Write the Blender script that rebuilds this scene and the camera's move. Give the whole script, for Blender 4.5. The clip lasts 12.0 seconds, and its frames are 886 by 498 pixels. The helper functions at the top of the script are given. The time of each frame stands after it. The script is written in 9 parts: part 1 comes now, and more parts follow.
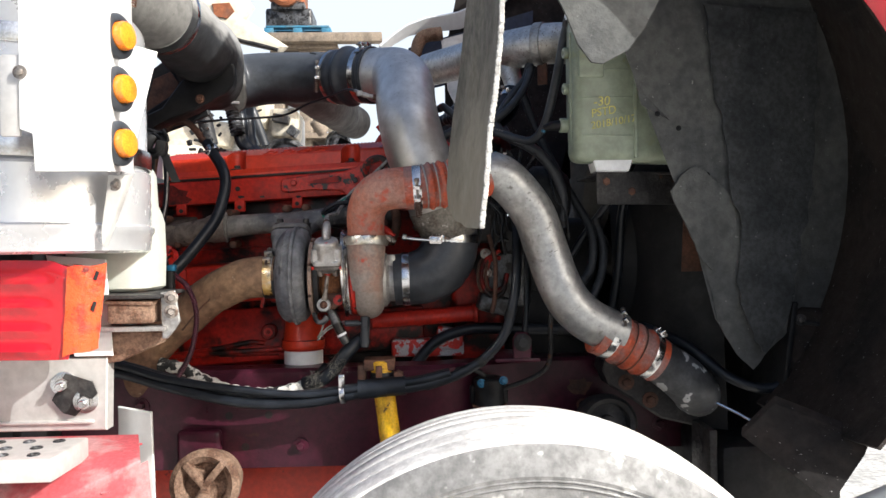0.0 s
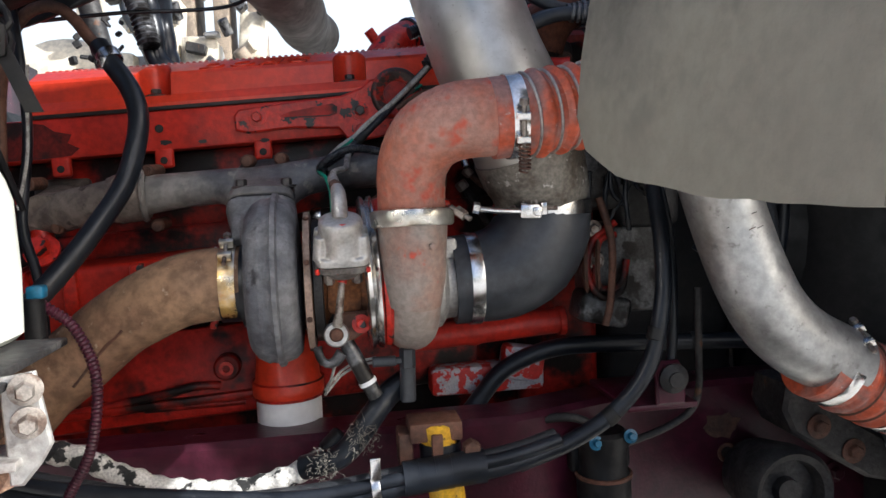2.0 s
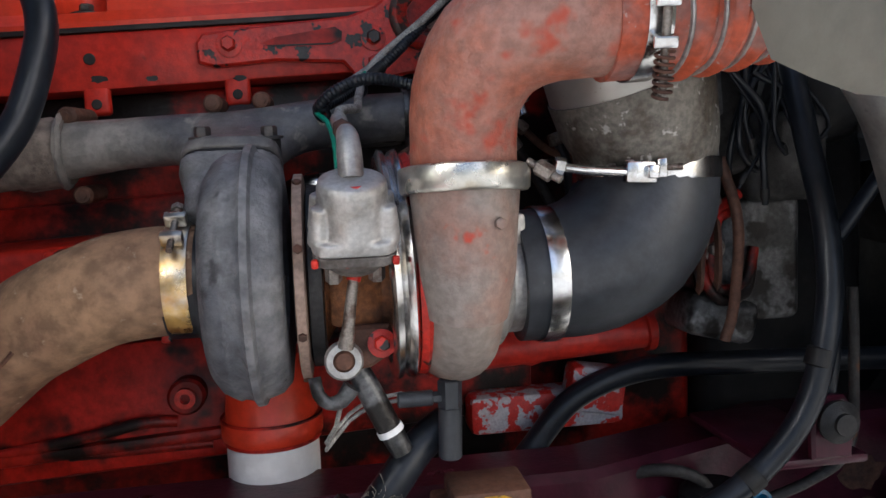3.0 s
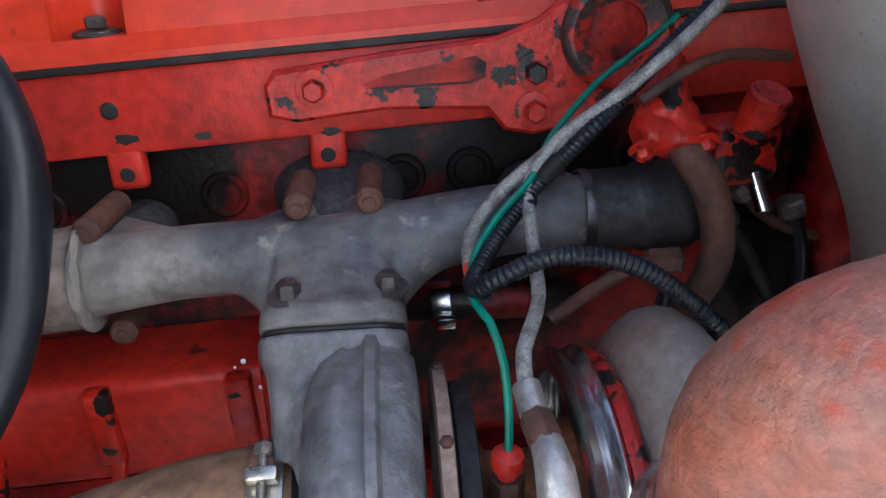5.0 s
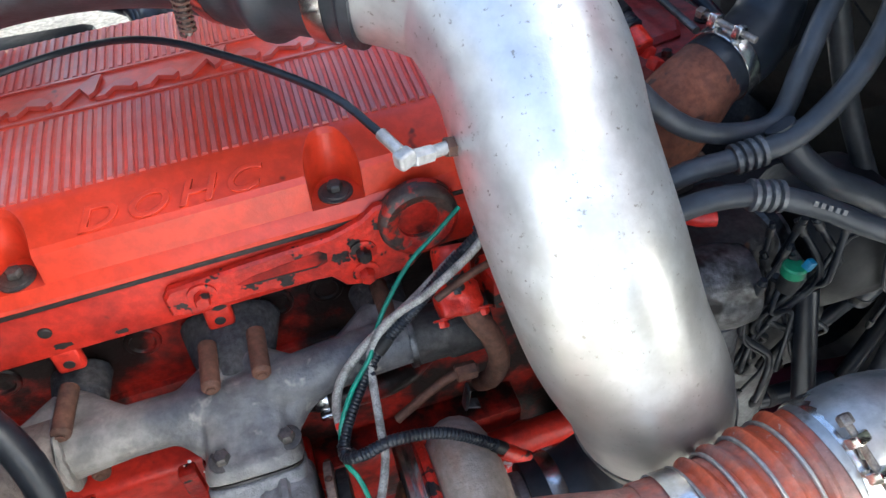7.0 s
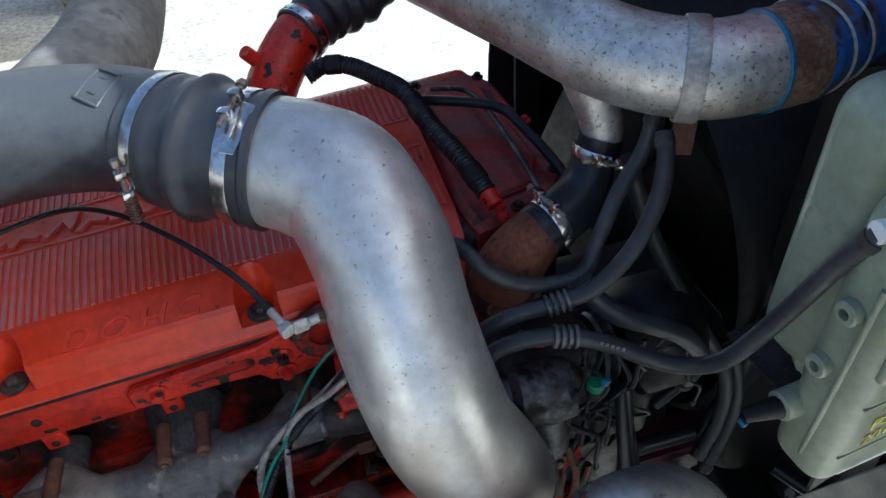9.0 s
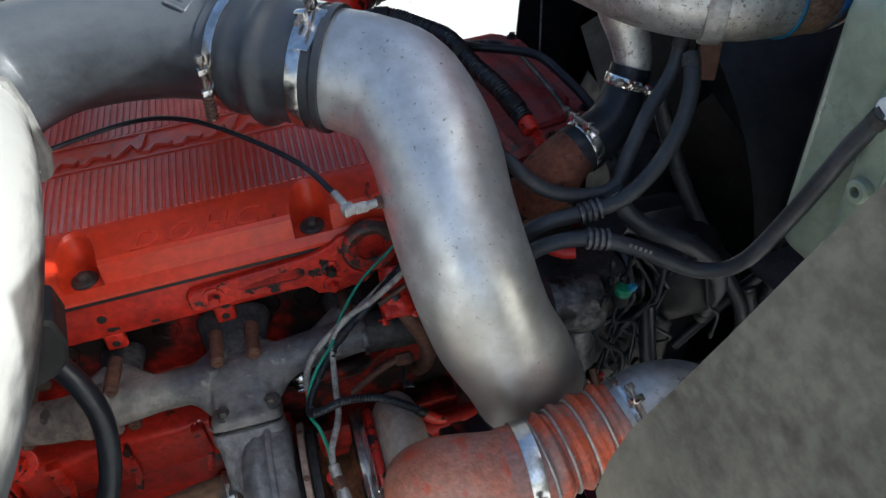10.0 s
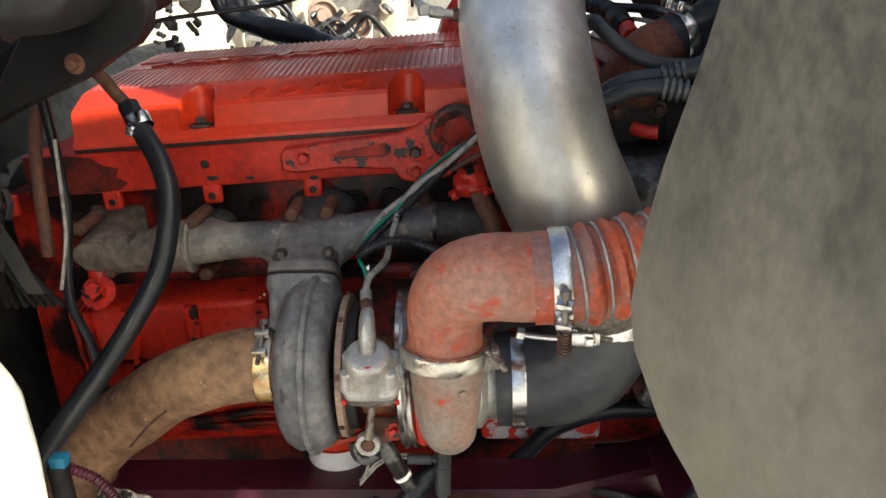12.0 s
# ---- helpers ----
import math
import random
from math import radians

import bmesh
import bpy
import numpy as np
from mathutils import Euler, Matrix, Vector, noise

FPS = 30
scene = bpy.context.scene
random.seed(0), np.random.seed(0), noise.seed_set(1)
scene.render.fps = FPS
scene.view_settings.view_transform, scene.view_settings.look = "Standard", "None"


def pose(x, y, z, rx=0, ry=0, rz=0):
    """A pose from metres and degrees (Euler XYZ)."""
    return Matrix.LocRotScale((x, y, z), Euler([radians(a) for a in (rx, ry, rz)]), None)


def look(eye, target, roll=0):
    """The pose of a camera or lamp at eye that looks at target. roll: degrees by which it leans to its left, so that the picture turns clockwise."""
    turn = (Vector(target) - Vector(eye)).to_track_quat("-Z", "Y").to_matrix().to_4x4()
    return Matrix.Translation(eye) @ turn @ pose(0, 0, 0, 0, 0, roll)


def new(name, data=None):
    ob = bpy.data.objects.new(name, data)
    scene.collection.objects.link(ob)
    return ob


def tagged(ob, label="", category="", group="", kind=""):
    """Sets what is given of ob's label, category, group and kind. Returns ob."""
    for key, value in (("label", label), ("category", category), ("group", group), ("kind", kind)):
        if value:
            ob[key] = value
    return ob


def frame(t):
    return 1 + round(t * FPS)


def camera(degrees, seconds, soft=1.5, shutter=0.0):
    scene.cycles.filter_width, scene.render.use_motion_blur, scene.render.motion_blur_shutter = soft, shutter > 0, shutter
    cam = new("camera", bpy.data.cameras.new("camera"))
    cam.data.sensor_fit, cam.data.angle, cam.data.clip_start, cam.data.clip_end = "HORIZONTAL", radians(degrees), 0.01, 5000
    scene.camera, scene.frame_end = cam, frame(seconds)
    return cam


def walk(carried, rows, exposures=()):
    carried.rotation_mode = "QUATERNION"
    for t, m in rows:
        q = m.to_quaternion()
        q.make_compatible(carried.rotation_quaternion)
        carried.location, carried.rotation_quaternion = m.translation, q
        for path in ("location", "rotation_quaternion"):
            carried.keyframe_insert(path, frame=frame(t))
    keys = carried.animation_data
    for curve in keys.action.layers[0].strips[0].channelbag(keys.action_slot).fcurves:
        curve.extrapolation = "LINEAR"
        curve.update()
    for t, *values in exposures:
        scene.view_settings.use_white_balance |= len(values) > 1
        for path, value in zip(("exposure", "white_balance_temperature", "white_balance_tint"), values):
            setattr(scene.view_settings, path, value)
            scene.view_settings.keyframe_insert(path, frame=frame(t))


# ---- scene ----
cam = camera(62.0, 12.0)
PATH = [
    (0, (0.086, -0.029, 1.366), (0.155, 1.97, 1.366), -0.9),
    (0.5, (0.033, 0.186, 1.362), (0.131, 2.184, 1.356), -1.3),
    (1, (-0.018, 0.397, 1.384), (0.116, 2.393, 1.358), -1.6),
    (1.5, (-0.074, 0.587, 1.409), (0.124, 2.575, 1.324), -2.0),
    (2, (-0.134, 0.772, 1.421), (0.148, 2.746, 1.264), -2.5),
    (2.5, (-0.145, 0.982, 1.397), (0.168, 2.95, 1.222), -2.3),
    (2.7, (-0.14, 1.043, 1.386), (0.173, 3.01, 1.21), -2.3),
    (4.3, (-0.224, 1.4, 1.494), (-0.102, 3.342, 1.03), -1.8),
    (4.5, (-0.225, 1.424, 1.545), (-0.103, 3.34, 0.985), -1.9),
    (5, (-0.197, 1.463, 1.655), (-0.077, 3.306, 0.887), -1.9),
    (5.5, (-0.172, 1.485, 1.767), (-0.055, 3.241, 0.819), -2.5),
    (6, (-0.169, 1.494, 1.864), (0.013, 3.152, 0.761), -3.1),
    (6.5, (-0.181, 1.48, 1.928), (0.126, 3.036, 0.71), -3.7),
    (7, (-0.142, 1.444, 2.075), (0.214, 2.896, 0.746), -4.7),
    (7.5, (-0.053, 1.438, 2.194), (0.288, 2.841, 0.81), -5.4),
    (7.7, (-0.027, 1.426, 2.23), (0.32, 2.832, 0.851), -5.0),
    (9.3, (-0.016, 1.314, 2.339), (0.333, 2.746, 0.986), -4.6),
    (9.5, (-0.037, 1.286, 2.329), (0.319, 2.722, 0.984), -4.2),
    (10, (-0.112, 1.198, 2.269), (0.243, 2.692, 0.988), -3.2),
    (10.5, (-0.155, 1.121, 2.162), (0.149, 2.728, 1.011), -2.5),
    (11, (-0.166, 1.038, 2.047), (0.067, 2.75, 1.039), -1.9),
    (11.5, (-0.139, 0.979, 1.905), (-0.041, 2.79, 1.063), -1.4),
    (12, (-0.008, 0.946, 1.817), (-0.076, 2.814, 1.106), -1.4),
]
walk(cam, [(t, look(eye, target, roll)) for t, eye, target, roll in PATH],
     [(0, 0.45, 6100, 8), (1.0, 0.4, 6000, 7), (1.5, 0.45, 6000, 8), (2.0, 0.65, 5900, 8), (2.7, 0.65, 5800, 8), (4.3, 1.25, 5300, 8), (5.0, 1.45, 5400, 8), (5.5, 2.12, 5500, 5), (6.0, 2.53, 5550, 4), (6.5, 2.25, 5600, 3), (7.0, 2.2, 5650, 2), (7.5, 1.85, 5600, 2), (9.3, 0.72, 5500, 1), (10.5, 0.85, 6000, 1), (11.2, 1.0, 6300, 2), (12, 1.0, 6700, 2)])

# ---- world, sun, exposure ----
world = bpy.data.worlds.new("sky_world")
scene.world = world
world.use_nodes = True
wn = world.node_tree
wn.nodes.clear()
sky = wn.nodes.new("ShaderNodeTexSky")
sky.sky_type = "NISHITA"
sky.sun_disc = False
SUN_TO = Vector((0.69, -0.43, 0.47)).normalized()
sky.sun_elevation = math.asin(SUN_TO.z)
sky.sun_rotation = math.atan2(SUN_TO.x, SUN_TO.y)
sky.air_density, sky.dust_density, sky.ozone_density = 0.8, 5.0, 1.0
bg = wn.nodes.new("ShaderNodeBackground")
bg.inputs[1].default_value = 0.15
out = wn.nodes.new("ShaderNodeOutputWorld")
wn.links.new(sky.outputs[0], bg.inputs[0])
wn.links.new(bg.outputs[0], out.inputs[0])

sun_data = bpy.data.lights.new("sun", "SUN")
sun_data.energy = 5.0
sun_data.angle = radians(0.53)
sun_data.color = (1.0, 0.95, 0.88)
sun_lamp = new("sun", sun_data)
sun_lamp.matrix_world = look(SUN_TO * 20, (0, 0, 0))


# ---- materials ----
def mat(name, base, other=None, rough=0.5, metal=0.0, scale=14.0, edge=(0.45, 0.62), fine=0.25, bump=0.15,
        spots=None, spot_scale=40.0, spot_edge=(0.62, 0.68), rough2=None, coat=0.0, bump_scale=160.0, tone=0.0, spec=0.5):
    """A worn surface: two colours mixed by large noise, fine mottling, optional spots of a third colour, bump."""
    m = bpy.data.materials.new(name)
    m.use_nodes = True
    nt = m.node_tree
    p = nt.nodes["Principled BSDF"]
    tc = nt.nodes.new("ShaderNodeTexCoord")

    def noise_at(s, detail=6.0, rough_=0.6):
        n = nt.nodes.new("ShaderNodeTexNoise")
        n.inputs["Scale"].default_value, n.inputs["Detail"].default_value, n.inputs["Roughness"].default_value = s, detail, rough_
        nt.links.new(tc.outputs["Object"], n.inputs["Vector"])
        return n.outputs["Fac"]

    def ramp(fac, lo, hi, a=0.0, b=1.0):
        r = nt.nodes.new("ShaderNodeMapRange")
        r.interpolation_type = "SMOOTHSTEP"
        for i, v in ((1, lo), (2, hi), (3, a), (4, b)):
            r.inputs[i].default_value = v
        nt.links.new(fac, r.inputs[0])
        return r.outputs[0]

    def mix(fac, a, b, blend="MIX"):
        x = nt.nodes.new("ShaderNodeMix")
        x.data_type, x.blend_type = "RGBA", blend
        for sock, v in ((x.inputs[0], fac), (x.inputs[6], a), (x.inputs[7], b)):
            if isinstance(v, (int, float)):
                sock.default_value = v
            elif isinstance(v, tuple):
                sock.default_value = (*v, 1)
            else:
                nt.links.new(v, sock)
        return x.outputs[2]

    other = other or tuple(c * 0.7 for c in base)
    big = ramp(noise_at(scale), *edge)
    col = mix(big, base, other)
    small = ramp(noise_at(scale * 9, 4.0), 0.3, 0.7, 1.0 - fine, 1.0 + fine * 0.6)
    col = mix(1.0, col, small, "MULTIPLY")
    if tone:
        info = nt.nodes.new("ShaderNodeObjectInfo")
        col = mix(1.0, col, ramp(info.outputs["Random"], 0.0, 1.0, 1 - tone, 1 + tone * 0.5), "MULTIPLY")
    if spots:
        col = mix(ramp(noise_at(spot_scale, 3.0), *spot_edge), col, spots)
    nt.links.new(col, p.inputs["Base Color"])
    p.inputs["Metallic"].default_value = metal
    rr = ramp(noise_at(scale * 3), 0.3, 0.7, rough * 0.8, min(1.0, rough2 if rough2 is not None else rough * 1.2))
    nt.links.new(rr, p.inputs["Roughness"])
    p.inputs["Coat Weight"].default_value = coat
    if bump:
        b = nt.nodes.new("ShaderNodeBump")
        b.inputs["Strength"].default_value, b.inputs["Distance"].default_value = bump, 0.004
        nt.links.new(noise_at(bump_scale, 5.0), b.inputs["Height"])
        nt.links.new(b.outputs[0], p.inputs["Normal"])
    p.inputs["Specular IOR Level"].default_value = spec
    return m


M_RED = mat("red_engine_paint", (0.58, 0.040, 0.013), (0.45, 0.030, 0.011), rough=0.36, scale=7, edge=(0.5, 0.8), fine=0.16, spots=(0.12, 0.014, 0.009), spot_scale=22, spot_edge=(0.69, 0.76), bump=0.10, bump_scale=260, spec=0.52)
# Darker red for oily paint, and for the shade inside the bracket slot.
M_REDDARK = mat("oily_slot_shade_red", (0.40, 0.014, 0.007), (0.20, 0.008, 0.005), rough=0.45, scale=9, fine=0.3, spots=(0.010, 0.006, 0.005), spot_scale=12, spot_edge=(0.52, 0.66), bump=0.2, spec=0.3)
# Its black patches stand for oil and for the shade in crevices.
M_REDOILSHADE = mat("oily_crevice_red", (0.36, 0.016, 0.009), (0.010, 0.006, 0.005), rough=0.42, scale=8, edge=(0.40, 0.55), fine=0.35, bump=0.25, spec=0.3)
M_REDGRIME = mat("grimy_red_paint", (0.52, 0.026, 0.013), (0.38, 0.022, 0.014), rough=0.42, scale=9, fine=0.24, spots=(0.030, 0.012, 0.009), spot_scale=19, spot_edge=(0.66, 0.73), bump=0.15, spec=0.35)
# Pinker than the plain red, for dust and the sky's sheen put into it.
M_REDDUSTSHEEN = mat("dusty_sheen_red_paint", (0.50, 0.072, 0.056), (0.43, 0.14, 0.135), rough=0.36, scale=6, edge=(0.40, 0.7), fine=0.15, bump=0.05, bump_scale=300, spec=0.6)
M_REDCHIP = mat("chipped_red_paint", (0.56, 0.022, 0.009), (0.34, 0.013, 0.008), rough=0.36, scale=14, edge=(0.42, 0.66), fine=0.28, spots=(0.012, 0.009, 0.008), spot_scale=34, spot_edge=(0.565, 0.595), bump=0.35)
M_BLACKGAP = mat("oil_and_gap_black", (0.010, 0.009, 0.008), (0.02, 0.014, 0.011), rough=0.6, bump=0.1)
M_MAROON = mat("maroon_frame_paint", (0.056, 0.009, 0.020), (0.026, 0.006, 0.012), rough=0.34, scale=5, edge=(0.42, 0.7), fine=0.3, spots=(0.075, 0.026, 0.016), spot_scale=14, spot_edge=(0.66, 0.74), bump=0.15, spec=0.34)
M_CASTGREY = mat("heat_grey_cast_iron", (0.215, 0.200, 0.181), (0.064, 0.068, 0.080), rough=0.42, scale=6, edge=(0.36, 0.64), fine=0.34, spots=(0.27, 0.25, 0.225), spot_scale=38, spot_edge=(0.58, 0.72), bump=0.4, bump_scale=150, spec=0.5)
M_DARKCAST = mat("dark_turbine_iron", (0.225, 0.222, 0.222), (0.100, 0.104, 0.120), rough=0.55, scale=7, edge=(0.36, 0.64), fine=0.35, spots=(0.052, 0.050, 0.054), spot_scale=30, spot_edge=(0.60, 0.74), bump=0.5, bump_scale=240, spec=0.4)
M_TANRUST = mat("tan_scaled_exhaust", (0.300, 0.182, 0.105), (0.165, 0.088, 0.054), rough=0.72, scale=6, edge=(0.36, 0.68), fine=0.36, spots=(0.36, 0.26, 0.18), spot_scale=70, spot_edge=(0.64, 0.74), bump=0.3, spec=0.35)
M_TANPLATE = mat("tan_shield", (0.33, 0.23, 0.18), (0.22, 0.15, 0.11), rough=0.7, scale=20, bump=0.1)
M_RUST = mat("rust_brown", (0.130, 0.060, 0.038), (0.062, 0.034, 0.025), rough=0.7, scale=16, edge=(0.38, 0.66), fine=0.25, bump=0.3, spec=0.35)
M_RUSTDIRT = mat("dirty_rust_block", (0.24, 0.15, 0.10), (0.12, 0.06, 0.035), rough=0.9, scale=22, fine=0.4, bump=0.6)
M_ALU = mat("scuffed_aluminium_pipe", (0.69, 0.695, 0.69), (0.58, 0.58, 0.57), rough=0.40, metal=0.76, scale=4, edge=(0.34, 0.70), fine=0.14, spots=(0.30, 0.285, 0.26), spot_scale=190, spot_edge=(0.63, 0.73), rough2=0.54, bump=0.12, bump_scale=80)
M_ALUSPOT = mat("corroded_aluminium_pipe", (0.62, 0.615, 0.60), (0.46, 0.435, 0.395), rough=0.45, metal=0.8, scale=8, edge=(0.45, 0.65), fine=0.2, spots=(0.22, 0.185, 0.15), spot_scale=210, spot_edge=(0.58, 0.68), bump=0.15, bump_scale=200)
M_CHARGE = mat("satin_charge_pipe_alloy", (0.44, 0.445, 0.44), (0.29, 0.28, 0.265), rough=0.42, metal=0.75, scale=7, edge=(0.40, 0.66), fine=0.2, spots=(0.19, 0.185, 0.175), spot_scale=55, spot_edge=(0.60, 0.74), bump=0.10, bump_scale=160)
M_ALUDULL = mat("dull_cast_aluminium", (0.46, 0.45, 0.43), (0.33, 0.31, 0.29), rough=0.5, metal=0.7, scale=18, fine=0.2, bump=0.25)
M_STEEL = mat("shiny_clamp_steel", (0.72, 0.72, 0.72), (0.55, 0.53, 0.50), rough=0.22, metal=1.0, scale=30, fine=0.1, bump=0.05)
M_BOLT = mat("worn_bolt_steel", (0.30, 0.27, 0.24), (0.14, 0.10, 0.08), rough=0.5, metal=0.7, scale=60, bump=0.2)
M_DARKBOLT = mat("dark_bolt", (0.05, 0.046, 0.045), (0.09, 0.078, 0.07), rough=0.5, metal=0.3, scale=60, bump=0.2)
M_RUBBER = mat("black_rubber", (0.0085, 0.0105, 0.0145), (0.015, 0.018, 0.024), rough=0.36, scale=12, fine=0.2, bump=0.05, spec=0.34)
M_RUBBERDUST = mat("dusty_black_rubber_pale_top", (0.022, 0.025, 0.030), (0.042, 0.046, 0.053), rough=0.42, scale=9, edge=(0.4, 0.7), fine=0.22, spots=(0.085, 0.085, 0.085), spot_scale=60, spot_edge=(0.68, 0.78), bump=0.12, spec=0.5)
M_HOSEDUST = mat("dull_black_hose", (0.024, 0.027, 0.032), (0.048, 0.052, 0.060), rough=0.42, scale=9, edge=(0.4, 0.7), fine=0.2, spots=(0.07, 0.07, 0.07), spot_scale=60, spot_edge=(0.70, 0.80), bump=0.10, spec=0.42)
# Black rubber; the pale top for dust and sunlight is mixed in below.
M_SUNDUSTELBOW = mat("dust_and_sun_rubber", (0.020, 0.021, 0.023), (0.036, 0.037, 0.039), rough=0.6, scale=6, edge=(0.36, 0.68), fine=0.25, bump=0.15, spec=0.3)
M_GREYRUBBER = mat("sun_bleached_rubber", (0.155, 0.151, 0.142), (0.225, 0.219, 0.205), rough=0.8, scale=6, fine=0.2, spots=(0.13, 0.126, 0.12), spot_scale=20, bump=0.15, spec=0.25)
M_CABLEDUST = mat("dusty_cable_sheath", (0.028, 0.030, 0.034), (0.060, 0.061, 0.063), rough=0.45, scale=14, edge=(0.48, 0.7), fine=0.25, spots=(0.012, 0.012, 0.014), spot_scale=30, bump=0.1, spec=0.35)
M_FLAP = mat("grey_rubber_sheet", (0.180, 0.171, 0.138), (0.122, 0.116, 0.097), rough=0.85, scale=6, edge=(0.36, 0.62), fine=0.24, spots=(0.045, 0.044, 0.040), spot_scale=11, spot_edge=(0.56, 0.74), bump=0.3, bump_scale=90, spec=0.25)
M_FLAPEDGE = mat("cut_sheet_edge", (0.55, 0.54, 0.51), (0.40, 0.39, 0.37), rough=0.9, scale=40, bump=0.5)
M_LINER = mat("mud_splashed_liner", (0.118, 0.119, 0.111), (0.058, 0.061, 0.063), rough=0.62, scale=4.5, edge=(0.34, 0.72), fine=0.26, spots=(0.30, 0.29, 0.28), spot_scale=95, spot_edge=(0.705, 0.73), bump=0.35, spec=0.32)
M_LINERDARK = mat("dark_liner", (0.028, 0.022, 0.019), (0.016, 0.014, 0.013), rough=0.8, scale=6, spots=(0.20, 0.195, 0.19), spot_scale=120, spot_edge=(0.68, 0.72), bump=0.3, spec=0.15)
M_BLACKPLAST = mat("matt_black_plastic", (0.008, 0.008, 0.009), (0.015, 0.0145, 0.014), rough=0.55, scale=10, bump=0.12, spec=0.28)
M_SILICONE = mat("red_silicone_hose", (0.48, 0.082, 0.030), (0.30, 0.155, 0.130), rough=0.52, scale=16, edge=(0.40, 0.62), fine=0.25, spots=(0.44, 0.30, 0.27), spot_scale=120, spot_edge=(0.64, 0.74), bump=0.15)
M_ELBOWRED = mat("weathered_red_elbow", (0.43, 0.132, 0.074), (0.385, 0.205, 0.158), rough=0.50, scale=11, edge=(0.36, 0.60), fine=0.24, spots=(0.47, 0.070, 0.030), spot_scale=22, spot_edge=(0.54, 0.70), bump=0.6, bump_scale=200)
M_COMPHSG = mat("compressor_cast_alloy", (0.31, 0.265, 0.235), (0.31, 0.19, 0.15), rough=0.55, metal=0.25, scale=12, edge=(0.42, 0.66), fine=0.2, spots=(0.50, 0.06, 0.03), spot_scale=24, spot_edge=(0.64, 0.72), bump=0.3, bump_scale=240)
M_WHITEPLAST = mat("white_tank_plastic", (0.56, 0.57, 0.50), (0.47, 0.48, 0.42), rough=0.4, scale=5, fine=0.06, bump=0.05, spec=0.35)
M_GREENTANK = mat("aged_green_tank_plastic", (0.34, 0.385, 0.29), (0.25, 0.29, 0.215), rough=0.33, scale=6, edge=(0.4, 0.7), fine=0.14, spots=(0.29, 0.32, 0.20), spot_scale=12, bump=0.06)
M_WHITEPAINT = mat("white_paint", (0.80, 0.80, 0.79), (0.72, 0.72, 0.70), rough=0.35, scale=4, fine=0.05, bump=0.03, coat=0.3)
M_CHROME = mat("polished_steel_shell", (0.82, 0.82, 0.83), (0.74, 0.74, 0.75), rough=0.25, metal=0.6, scale=4, fine=0.05, bump=0.03)
M_AMBER = mat("amber_lens", (0.85, 0.27, 0.02), (0.75, 0.20, 0.015), rough=0.2, scale=40, fine=0.2, bump=0.1, coat=0.5)
M_YELLOW = mat("yellow_strap_paint", (0.75, 0.44, 0.01), (0.55, 0.30, 0.01), rough=0.5, scale=20, spots=(0.10, 0.06, 0.02), spot_scale=70, bump=0.2)
M_FILTER = mat("white_filter_can", (0.86, 0.87, 0.88), (0.76, 0.76, 0.76), rough=0.35, scale=8, fine=0.06, bump=0.02)
M_TREAD = mat("chalky_dusty_tread", (0.72, 0.70, 0.67), (0.58, 0.56, 0.54), rough=0.95, scale=9, fine=0.2, bump=0.3)
M_TYRE = mat("grey_dusty_sidewall", (0.30, 0.295, 0.285), (0.19, 0.187, 0.182), rough=0.85, scale=6, edge=(0.36, 0.66), fine=0.3, spots=(0.48, 0.47, 0.45), spot_scale=26, spot_edge=(0.60, 0.70), bump=0.2)
M_GROOVE = mat("tread_groove", (0.05, 0.048, 0.045), rough=0.95)
M_REDWRAP = mat("glossy_red_bumper_paint", (0.44, 0.006, 0.014), (0.36, 0.006, 0.012), rough=0.2, scale=6, fine=0.08, bump=0.03, coat=0.6)
M_ORANGETAPE = mat("orange_tape", (0.70, 0.085, 0.018), (0.60, 0.03, 0.015), rough=0.3, scale=22, fine=0.15, spots=(0.16, 0.02, 0.015), spot_scale=36, spot_edge=(0.64, 0.68), bump=0.4)
M_ALUPLATE = mat("mill_aluminium_plate", (0.62, 0.60, 0.57), (0.52, 0.50, 0.47), rough=0.45, metal=0.45, scale=8, fine=0.08, bump=0.06)
M_DIAMONDRED = mat("red_tread_plate", (0.40, 0.075, 0.085), (0.40, 0.20, 0.20), rough=0.45, scale=14, fine=0.2, bump=0.2)
M_GREENWIRE = mat("green_wire", (0.005, 0.22, 0.14), (0.004, 0.17, 0.11), rough=0.4, bump=0)
M_BRAID = mat("grey_braided_wire", (0.42, 0.41, 0.38), (0.24, 0.23, 0.21), rough=0.55, metal=0.3, scale=70, fine=0.4, bump=0.5, bump_scale=700)
M_REDWIRE = mat("red_connector", (0.62, 0.03, 0.02), rough=0.4, bump=0)
M_BLUE = mat("blue_connector", (0.012, 0.13, 0.24), rough=0.4, bump=0)
M_BLUEHOSE = mat("worn_blue_hose", (0.03, 0.13, 0.38), (0.09, 0.075, 0.06), rough=0.5, scale=14, edge=(0.46, 0.56), spots=(0.02, 0.02, 0.03), spot_scale=30, spot_edge=(0.58, 0.64), bump=0.2)
M_GREENPLUG = mat("green_connector", (0.015, 0.16, 0.075), rough=0.4, bump=0)
M_PAINTPEN = mat("yellow_paint_marker", (0.72, 0.66, 0.20), rough=0.7, bump=0)
M_DARKMETAL = mat("grimy_dark_metal", (0.022, 0.021, 0.021), (0.045, 0.042, 0.04), rough=0.55, metal=0.0, scale=18, fine=0.4, spots=(0.10, 0.045, 0.022), spot_scale=22, spot_edge=(0.64, 0.72), bump=0.3, spec=0.35)
